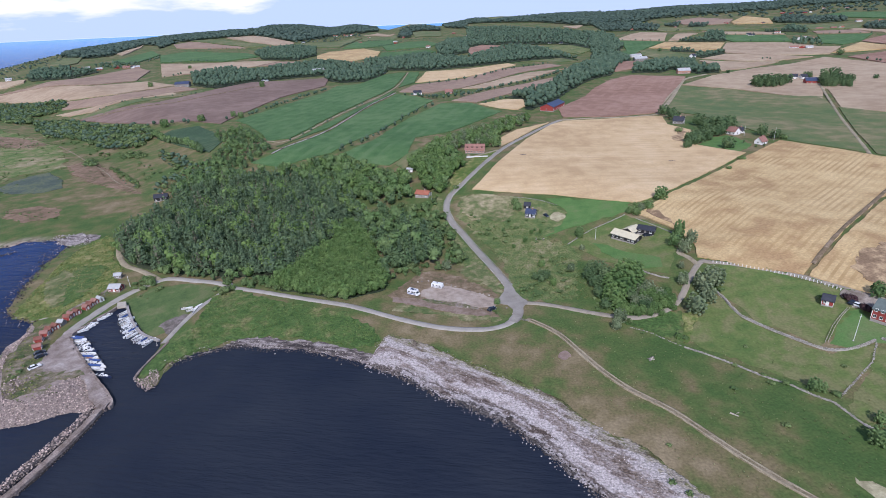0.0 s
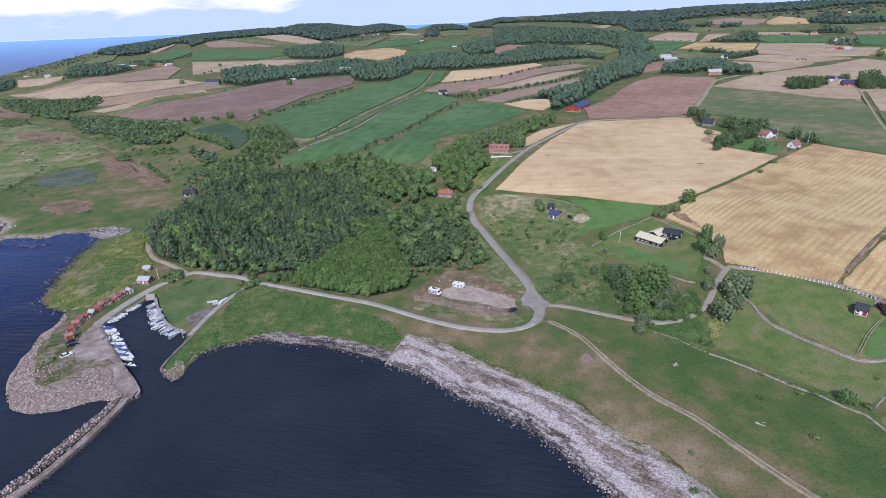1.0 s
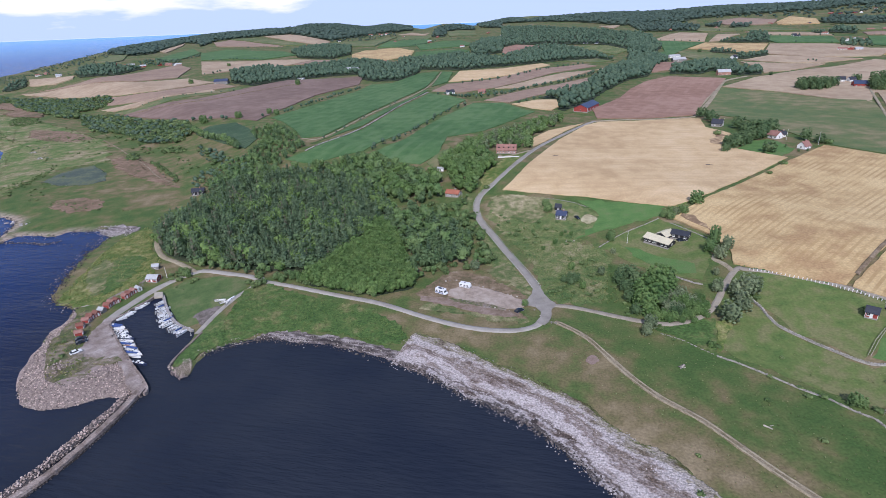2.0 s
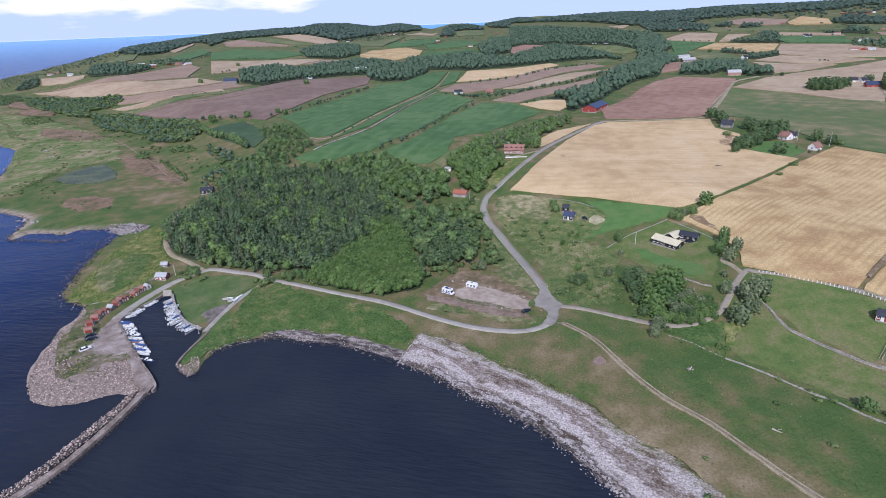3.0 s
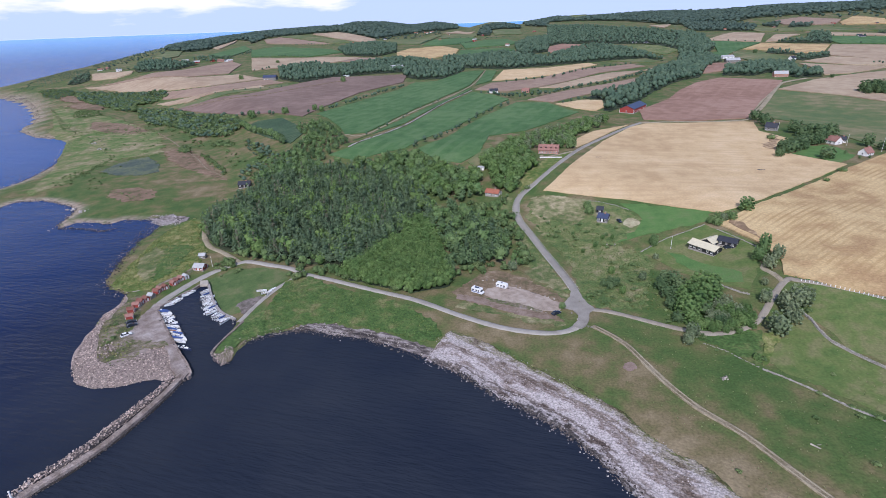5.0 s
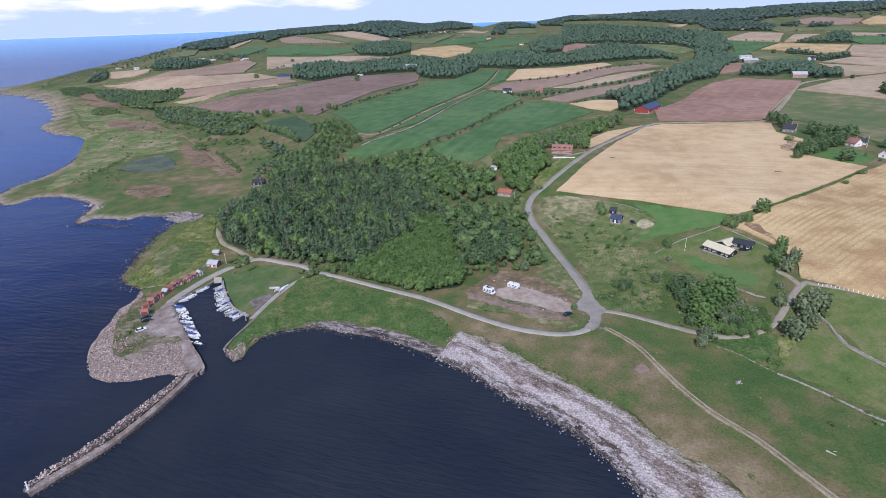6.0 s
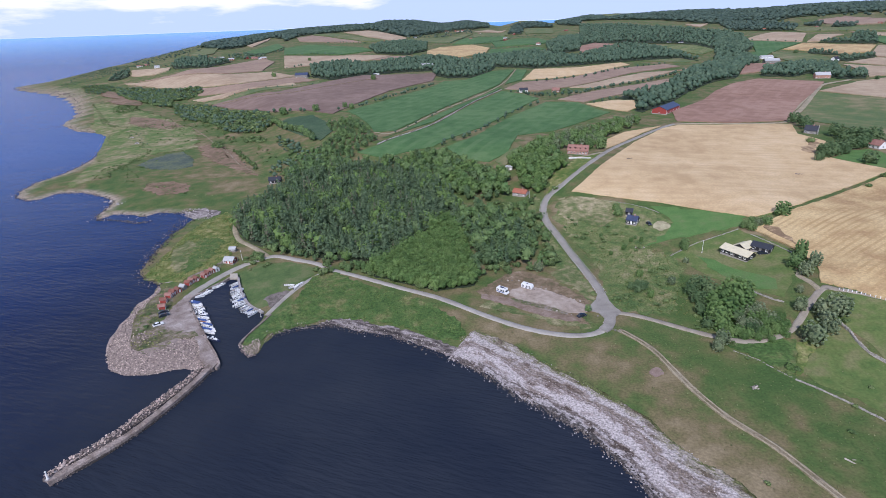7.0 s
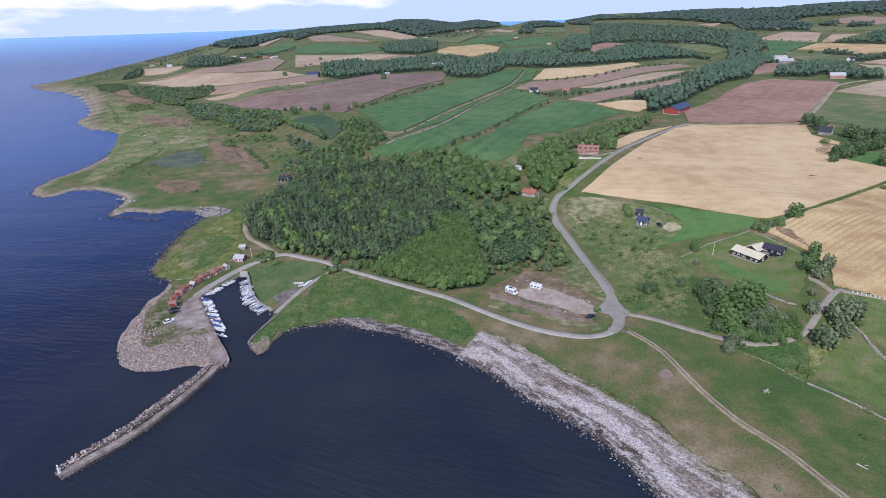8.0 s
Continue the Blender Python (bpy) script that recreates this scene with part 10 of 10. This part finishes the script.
places = [(x, y, float(ground(x, y)) + arnd.uniform(0.24, 0.55), arnd.uniform(0.36, 0.82)) for x, y in scatter(ARMOUR, 0.75, arnd)]
rock_heap("spit_boulders", places, STONE, "pale granite boulders heaped round the harbour spit")
places = [(x, y, 0.45 + arnd.uniform(0, 0.5), arnd.uniform(0.38, 0.8)) for x, y in scatter(SPUR, 0.62, arnd)]
places += [(x, y, 0.2 + arnd.uniform(0, 0.4), arnd.uniform(0.3, 0.6)) for x, y in strip_points([(-110.0, 172.0), (-110.6, 178.0), (-106.5, 181.6)], 0.7, arnd, 0.2)]
rock_heap("spur_boulders", places, STONE, "pale boulders at the end of the inner mole")

# stones along the shores
def shore_stones(name, line, gap, spread_m, low, high, mat, label, thin=1.0, seed=1, shift=0.0, lift=0.0):
    rnd = random.Random(seed)
    out = []
    rows = max(2, int(spread_m / gap))
    for r in range(rows):
        for x, y in strip_points(line, gap, rnd, (r - rows / 2) * gap + shift):
            if rnd.random() < thin:
                x, y = x + rnd.uniform(-gap, gap) * 0.6, y + rnd.uniform(-gap, gap) * 0.6
                out.append((x, y, max(float(ground(x, y)), -0.25) + lift + rnd.uniform(-0.05, 0.15), rnd.uniform(low, high)))
    return rock_heap(name, out, mat, label, seed=seed)


shore_stones("shore_stones", BEACH_EDGE, 0.65, 2.6, 0.4, 0.95, STONE_DARK, "dark wet stones at the waterline of the beach", 0.85, 2, 1.2, 0.25)
shore_stones("shore_stones", BEACH_EDGE, 0.9, 2.7, 0.3, 0.7, STONE_PALE, "pale stones standing in the water along the beach", 0.4, 15, 3.0, 0.2)
shore_stones("shore_stones", BEACH_EDGE, 0.8, 8, 0.35, 0.85, STONE_PALE, "pale stones at the edge of the beach", 0.45, 3, -1.5)
shore_stones("shore_stones", SHORE_BAY, 0.9, 3.5, 0.25, 0.6, STONE_PALE, "pale stones washed up along the bay", 0.4, 14)
shore_stones("shore_stones", SHORE_BAY, 0.9, 5, 0.35, 0.9, STONE_DARK, "dark weedy stones along the bay", 0.7, 4, 1.0, 0.2)
shore_stones("shore_stones", SHORE_BAY, 0.8, 4.5, 0.25, 0.75, STONE_GREY, "grey stones along the shore of the bay", 0.45, 16, -1.6, 0.25)
shore_stones("shore_stones", SHORE_WEST, 1.1, 9, 0.4, 1.1, STONE_DARK, "dark stones in the shallows", 0.4, 5)
shore_stones("shore_stones", SHORE_REEF, 1.2, 4, 0.4, 1.2, STONE_DARK, "low reef of dark stones in the shallow water", 0.5, 6)
shore_stones("shore_stones", SHORE_POINT, 1.5, 6, 0.5, 1.2, STONE_DARK, "dark stones along the low point", 0.5, 7)
shore_stones("shore_stones", SHORE_FAR, 2.4, 10, 0.7, 1.7, STONE_DARK, "dark stones along the far shore", 0.4, 8)
shore_stones("shore_stones", SHORE_TIP, 4.0, 24, 1.2, 3.0, STONE_TOE, "brown rocks at the far headland", 0.6, 9)
shore_stones("shore_stones", COAST_BAYS[8:], 1.5, 3.0, 0.5, 1.3, STONE_DARK, "dark stones along the edge of the shallow bays", 0.55, 17, 0.0, 0.2)
shore_stones("shore_stones", COAST_BAYS[8:], 2.2, 7.0, 0.4, 1.0, STONE_PALE, "pale stones strewn along the strand", 0.3, 18, 3.0, 0.15)
shore_stones("shore_stones", [(-306.6, 305.7), (-296.7, 305.7), (-284.6, 304.8), (-270.6, 301.3), (-262.8, 306.8)], 0.9, 3.6, 0.5, 1.1, STONE_DARK, "low reef of dark stones across the mouth of the cove", 0.55, 19, 0.0, 0.3)
shore_stones("shore_stones", [(-306.6, 305.7), (-296.7, 305.7), (-284.6, 304.8), (-270.6, 301.3), (-262.8, 306.8)], 1.2, 3.6, 0.4, 0.8, STONE_GREY, "grey stones on the reef of the cove", 0.4, 20, 0.0, 0.35)
shore_stones("shore_stones", [(-241.4, 313.9), (-238.7, 302.1), (-232.1, 288.1), (-228.3, 275.8), (-224.4, 263.3), (-220.1, 249.8), (-215.5, 237.9)], 1.1, 9.0, 0.4, 1.0, STONE_DARK, "dark stones in the shallows below the grass bank", 0.35, 22, 2.0, 0.2)
cove_rnd = random.Random(23)
rock_heap("cove_stones", [(x, y, float(ground(x, y)) + 0.25, cove_rnd.uniform(0.5, 1.3)) for x, y in scatter([(-256.5, 326.2), (-253.0, 332.7), (-241.0, 333.0), (-224.9, 323.5), (-219.3, 311.6), (-229.2, 310.6), (-242.0, 314.7)], 1.5, cove_rnd) if cove_rnd.random() < 0.7], STONE_PALE, "pale boulders washed up at the head of the cove")
def beach_strip(low, high, n=260, k=36):
    """The beach between its waterline and the grass, with how far across it each point lies."""
    def even(line):
        pts = bend(line, 1.5)
        d = np.concatenate([[0], np.cumsum([(b - a).length for a, b in zip(pts, pts[1:])])])
        at = np.linspace(0, d[-1], n)
        return np.stack([np.interp(at, d, [p.x for p in pts]), np.interp(at, d, [p.y for p in pts])], -1)
    rnd = np.random.RandomState(3)
    a, b = even(low), even(high)
    side = (b - a) / np.linalg.norm(b - a, axis=1, keepdims=True)
    def wander(gap, amount):
        return np.interp(np.arange(n), np.arange(0, n + gap, gap), rnd.uniform(-amount, amount, len(range(0, n + gap, gap))))[:, None]
    a = a - side * (1.1 + rnd.uniform(-0.5, 0.5, (n, 1)) + wander(7, 0.9) + wander(23, 1.0))
    b = b + side * (2.0 + rnd.uniform(-0.3, 0.3, (n, 1)) + wander(6, 0.6) + wander(17, 1.2))
    u = np.linspace(0, 1, k)
    xy = a[:, None] + (b - a)[:, None] * u[None, :, None]
    z = np.maximum(ground(xy[..., 0], xy[..., 1]), -0.05) + 0.28 + rnd.uniform(-0.08, 0.08, (n, k))
    z[:, 0], z[:, -1] = -0.6, z[:, -1] - 0.4
    idx = np.arange(n * k).reshape(n, k)
    f = np.stack([idx[:-1, :-1], idx[1:, :-1], idx[1:, 1:], idx[:-1, 1:]], -1).reshape(-1, 4)
    ob = new("beach", mesh_of("beach", np.concatenate([xy, z[..., None]], -1).reshape(-1, 3), f, BANDED))
    att = ob.data.attributes.new("across", "FLOAT", "POINT")
    att.data.foreach_set("value", np.broadcast_to(u, (n, k)).ravel().astype(np.float32))
    return tagged(ob, "pale shingle beach with bands of brown wrack", "beach", kind="structure")


beach_strip(BEACH_EDGE, BEACH_TOP)
brnd = random.Random(31)
places = [(x, y, float(ground(x, y)) + 0.3, brnd.uniform(0.18, 0.48)) for x, y in scatter(BEACH, 0.75, brnd) if brnd.random() < 0.06 + 0.4 * math.sin(x * 0.31 + y * 0.23) ** 4]
rock_heap("beach_cobbles", places, STONE_PALE, "pale cobbles strewn over the beach")

stone_small = []
for s in range(3):
    b = rock_mesh(200 + s, None, 0.2, 2, 0.8)
    me = bpy.data.meshes.new("stone")
    b.to_mesh(me)
    b.free()
    me.materials.append(STONE_GREY)
    stone_small.append(me)
for line, gap in ((STONES_A, 2.2), (STONES_B, 2.4), (STONES_C, 2.6)):
    for x, y in strip_points(line, gap, brnd):
        ob = new("boundary_stone", brnd.choice(stone_small))
        s = brnd.uniform(0.5, 0.9)
        ob.matrix_basis = pose(x, y, float(ground(x, y)) + s * 0.3, 0, 0, brnd.uniform(0, 360)) @ Matrix.Diagonal((s * 1.2, s, s, 1))
        tagged(ob, "pale fieldstone set along the edge of the car park", "stone", "stones round the car park")
x, y = MOUND_AT[0]
rock_heap("stone_pile", [(x + brnd.gauss(0, 0.7), y + brnd.gauss(0, 0.6), float(ground(x, y)) + abs(brnd.gauss(0.3, 0.3)), brnd.uniform(0.5, 1.0)) for _ in range(20)], STONE_GREY, "grey heap of field stones in the grass")
(ax, ay), (bx, by) = LOG_AT
log = anchor("driftwood_log", (ax + bx) / 2, (ay + by) / 2, math.degrees(math.atan2(by - ay, bx - ax)))
bm = bmesh.new()
bmesh.ops.create_cone(bm, cap_ends=True, segments=8, radius1=0.28, radius2=0.16, depth=2.6, matrix=pose(0, 0, 0.22, 0, 90))
part("stem", bm, PLANK, log)
part("branch", boxed(0.4, 1.4, -0.08, 0.08, 0.3, 0.42, turn=pose(0, 0.3, 0.1, 0, -15, 35)), PLANK, log)
tagged(log, "bleached driftwood log lying in the grass", "log")

# white edge dashes of the road
dash_v, dash_f = [], []
for side in (-2.35, 2.35):
    pts = bend(ROAD_EDGE, 2.6)
    for a, b in zip(pts, pts[1:]):
        d = (b - a).normalized()
        s = Vector((d.y, -d.x, 0))
        o = len(dash_v)
        for u, w in ((0, -0.12), (1.3, -0.12), (1.3, 0.12), (0, 0.12)):
            q = a + d * u + s * (side * 0.92 + w)
            dash_v.append((q.x, q.y, float(ground(q.x, q.y)) + 0.40))
        dash_f.append((o, o + 1, o + 2, o + 3))
tagged(new("road_marking", mesh_of("road_marking", dash_v, dash_f, WHITE)), "white broken edge lines on the asphalt road", "road marking", kind="structure")

# ---- boats ----
FLEET = [
    boat("cuddy", 5.2, 1.2, GELCOAT, "white motor boat with a low cuddy at its mooring"),
    boat("cabin", 5.6, 1.35, GELCOAT, "white cabin boat at its mooring"),
    boat("covered", 5.3, 1.25, GELCOAT, "white boat under a blue cloth cover"),
    boat("open", 4.8, 1.1, GELCOAT, "open white dinghy with thwarts at its mooring"),
    boat("cabin", 5.8, 1.45, NAVY, "dark blue hulled cabin boat at its mooring"),
    boat("open", 5.0, 1.3, WOODHULL, "open varnished wooden boat at its mooring"),
    boat("covered", 5.0, 1.2, GELCOAT, "white boat under a pale grey cover", CANVAS),
]
used = set()
frnd = random.Random(44)


def moor(x, y, turn, pick, size=1.0):
    m = pose(x, y, 0.02, 0, 0, turn) @ Matrix.Diagonal((size, 0.3 + 0.5 * size, 0.5 + 0.5 * size, 1))
    if pick not in used:
        used.add(pick)
        FLEET[pick].matrix_basis = m
    else:
        copy_thing(FLEET[pick], m)


def moor_row(line, gap, axis, picks, low, high, swing=5):
    """Boats side by side along a line, all lying on much the same bearing, bow in or bow out."""
    for x, y in strip_points(line, gap, frnd):
        u = frnd.uniform(-0.5, 0.5)
        a = axis + frnd.uniform(-swing, swing) + (180 if frnd.random() < 0.35 else 0)
        moor(x + u * math.cos(radians(axis)), y + u * math.sin(radians(axis)), a, frnd.choice(picks), frnd.uniform(low, high))


moor_row([(-160.6, 201.4), (-135.4, 174.4)], 1.95, -10, (0, 2, 1, 3, 2, 3, 0, 6, 1, 4, 5, 0, 2, 3), 1.15, 1.4, 3)
moor(-132.9, 171.3, -14, 4, 1.15)
moor_row([(-161.9, 206.0), (-160.4, 213.0)], 1.3, 30, (0, 1, 0, 3, 6), 0.68, 0.85)
moor_row([(-159.7, 216.0), (-158.2, 221.2)], 1.3, 32, (0, 3, 0, 6), 0.62, 0.75)
moor_row([(-152.3, 222.0), (-148.6, 216.4)], 2.2, 56, (2, 3, 0), 0.8, 0.95)
moor_row([(-147.4, 215.2), (-135.3, 199.8)], 1.42, 58, (0, 0, 3, 0, 3, 1, 0, 6, 3, 0, 2), 0.85, 1.1, 3)
moor_row([(-135.0, 199.4), (-124.9, 193.4)], 1.42, 68, (0, 3, 0, 3, 1, 2, 0, 3), 0.75, 0.95, 4)
for i in range(len(FLEET)):
    if i not in used:
        moor(-150.5 + 1.9 * i, 219.3 - 2.2 * i, 58, i)
rock_heap("spit_stones", [(sx + brnd.gauss(0, 2.2), sy + brnd.gauss(0, 2.6), float(ground(sx, sy)) + 0.5, brnd.uniform(0.5, 1.0)) for sx, sy in SPIT_HEAP for _ in range(40)], STONE, "pale boulders lying in the grass of the spit")
for i, (x, y) in enumerate(DINGHIES):
    ob = copy_thing(FLEET[3], pose(x, y, float(ground(x, y)) + 0.3, 8, 0, 25 * i + 10) @ Matrix.Diagonal((0.9, 0.9, 0.9, 1)))
    tagged(ob, "white dinghy laid up on the grass", group="boats laid up on the green")

# ---- far shore and horizon ----
FARLAND, n2, l2, p2 = material("distant_coast")
p2.inputs["Base Color"].default_value = (0.1, 0.12, 0.15, 1)
# an even glow gives the far coast its haze-pale colour
p2.inputs["Emission Color"].default_value, p2.inputs["Emission Strength"].default_value = (0.42, 0.52, 0.70, 1), 1.0


def horizon_band(name, r0, z0, r1, z1, mat, label, rag=0.0, a0=-80, a1=60, rings=1):
    """A far strip round the view, out where nothing shifts, rising ever more steeply."""
    v, f = [], []
    hr = random.Random(9)
    for i in range(121):
        a = radians(a0 + (a1 - a0) * i / 120)
        for k in range(rings + 1):
            u = k / rings
            r, z = r0 + (r1 - r0) * u, z0 + (z1 - z0) * u ** 1.8 + (hr.uniform(-rag, rag) if k == rings else 0)
            v.append((r * math.sin(a), r * math.cos(a), z))
            if i and k:
                q = i * (rings + 1) + k
                f.append((q - rings - 2, q - 1, q, q - rings - 1))
    return tagged(new(name, mesh_of(name, v, f, mat, smooth_faces=True)), label, "backdrop", kind="structure")


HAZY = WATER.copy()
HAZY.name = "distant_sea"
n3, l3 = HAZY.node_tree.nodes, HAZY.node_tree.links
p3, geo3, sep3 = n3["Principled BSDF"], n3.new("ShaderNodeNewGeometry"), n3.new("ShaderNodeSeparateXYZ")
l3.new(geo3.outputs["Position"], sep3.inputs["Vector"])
# glow grows with height, putting the pale horizon haze into the far water
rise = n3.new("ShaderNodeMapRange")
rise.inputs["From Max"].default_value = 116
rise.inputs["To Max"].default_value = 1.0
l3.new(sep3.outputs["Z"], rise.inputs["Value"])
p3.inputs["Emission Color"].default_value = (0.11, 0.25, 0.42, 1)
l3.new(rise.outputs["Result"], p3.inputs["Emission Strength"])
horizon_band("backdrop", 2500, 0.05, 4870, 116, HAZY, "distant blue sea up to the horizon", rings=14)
horizon_band("backdrop_coast", 4880, 110, 4880, 121, FARLAND, "pale distant coast beyond the sea", 1.2)


for off in (-0.75, 0.75):
    ribbon("wheel_rut", SOILTRACK, strip_points(TRACK_LINE, 5, random.Random(4), off), 0.55, "pale sandy wheel rut in the grass track", 0.36)
shore_stones("beach_stones", BEACH_TOP, 0.9, 3.5, 0.2, 0.45, STONE_PALE, "pale stones scattered in the grass edge of the beach", 0.28, 13)

# small things by the harbour, on the slope and in the bay
(lx, ly), = LAMP_AT
lamp_post = anchor("lamp_post", lx, ly, 0, z=1.2)
bm = bmesh.new()
bmesh.ops.create_cone(bm, cap_ends=True, segments=8, radius1=0.09, radius2=0.06, depth=3.6, matrix=pose(0, 0, 1.8))
part("shaft", bm, ROOF_GREY, lamp_post)
part("head", boxed(-0.12, 0.5, -0.14, 0.14, 3.5, 3.68, bevel=0.03), WHITE, lamp_post)
part("foot", boxed(-0.25, 0.25, -0.25, 0.25, -0.4, 0.12, bevel=0.03), CONCRETE, lamp_post)
tagged(lamp_post, "grey lamp post at the pier head", "lamp post")
post_fence(GATE_AT, 2.0, 1.1, GREYWOOD, (0.5, 0.95), "low wooden barrier at the start of the track")
(tx0, ty0), (tx1, ty1) = TERRACE
terrace = anchor("terrace_wall", (tx0 + tx1) / 2, (ty0 + ty1) / 2, math.degrees(math.atan2(ty1 - ty0, tx1 - tx0)))
tl = math.hypot(tx1 - tx0, ty1 - ty0) / 2
part("wall", boxed(-tl, tl, -0.2, 0.2, -0.8, 0.8, bevel=0.03), WHITE, terrace)
part("coping", boxed(-tl - 0.05, tl + 0.05, -0.27, 0.27, 0.8, 0.9), CONCRETE, terrace)
tagged(terrace, "low white terrace wall in front of the brick house", "wall")
for x, y in FIELD_MARKS:
    rock_heap("field_stones", [(x + brnd.uniform(-2.2, 2.2), y + brnd.uniform(-0.5, 0.5), float(ground(x, y)) + 0.7, brnd.uniform(0.5, 1.0)) for _ in range(14)], STONE_TOE, "dark heap of stones left in the wheat", seed=int(x))
for x, y in OUTCROPS:
    rock_heap("outcrop", [(x + brnd.gauss(0, 2.4), y + brnd.gauss(0, 2.0), float(ground(x, y)) + 0.2, brnd.uniform(0.8, 2.6)) for _ in range(9)], STONE_PALE, "pale rock outcrop in the shore meadow", seed=int(y))
x, y = SLOPE_STONES[0]
rock_heap("slope_stones", [(x + brnd.gauss(0, 1.3), y + brnd.gauss(0, 1.0), float(ground(x, y)) + 0.3, brnd.uniform(0.4, 0.9)) for _ in range(30)], STONE_GREY, "pale outcrop of loose stones on the slope")
for x, y in BAY_STONES:
    ob = new("bay_stone", brnd.choice(stone_small))
    s = brnd.uniform(0.5, 0.9)
    ob.matrix_basis = pose(x, y, 0.12, 0, 0, brnd.uniform(0, 360)) @ Matrix.Diagonal((s * 1.2, s, s, 1))
    tagged(ob, "pale boulder standing in the shallow bay", "stone", "boulders in the bay")
# ---- tufts of grass and herbs ----
def tufts(name, poly, gap, low, high, mat, label, thin=1.0, seed=5, blades=6):
    rnd = random.Random(seed)
    v, f = [], []
    for x, y in scatter(poly, gap, rnd):
        if rnd.random() > thin:
            continue
        z, h, a0 = float(ground(x, y)) + 0.02, rnd.uniform(low, high), rnd.uniform(0, 6.28)
        for b in range(blades):
            a = a0 + b * 6.283 / blades + rnd.uniform(-0.3, 0.3)
            w, r = h * 0.42, h * rnd.uniform(0.5, 0.9)
            c, s = math.cos(a), math.sin(a)
            o = len(v)
            v += [(x + c * r * 0.15 - s * w, y + s * r * 0.15 + c * w, z), (x + c * r * 0.15 + s * w, y + s * r * 0.15 - c * w, z), (x + c * r, y + s * r, z + h * rnd.uniform(0.5, 1.0))]
            f.append((o, o + 1, o + 2))
    return tagged(new(name, mesh_of(name, v, f, mat)), label, "grass", kind="stuff")


TUFT = leafage("grass_tufts", (0.13, 0.185, 0.07), (0.27, 0.25, 0.14), 9.0)
HERB = leafage("herb_leaves", (0.085, 0.155, 0.045), (0.165, 0.205, 0.075), 8.0, 0.75, 1.3)
STRAW = leafage("straw_grass", (0.12, 0.18, 0.052), (0.30, 0.285, 0.125), 7.0, 0.8, 1.2)
tufts("grass_tufts", MEADOW_NEAR, 3.0, 0.2, 0.5, TUFT, "rough tufts of grass in the meadow", 0.8, 51, 5)
tufts("herbs", HERB_BED, 0.9, 0.35, 0.95, HERB, "dense lush herbs above the shore", 0.9, 52, 5)
tufts("tall_grass", DRY_BANK, 1.3, 0.5, 1.2, STRAW, "tall straw-coloured grass on the bank", 0.8, 53, 5)
tufts("tall_grass", SPIT, 1.6, 0.3, 0.8, STRAW, "rough dry grass on the harbour spit", 0.6, 55, 5)
tufts("tall_grass", SLOPE, 2.0, 0.3, 0.8, STRAW, "rough dry grass on the slope", 0.6, 54, 5)
tufts("herbs", SLOPE, 1.8, 0.3, 0.7, HERB, "rough green herbs on the slope", 0.45, 57, 5)
tufts("beach_grass", BEACH_FRINGE, 1.2, 0.25, 0.7, STRAW, "dry grass growing into the edge of the shingle", 0.45, 56, 5)
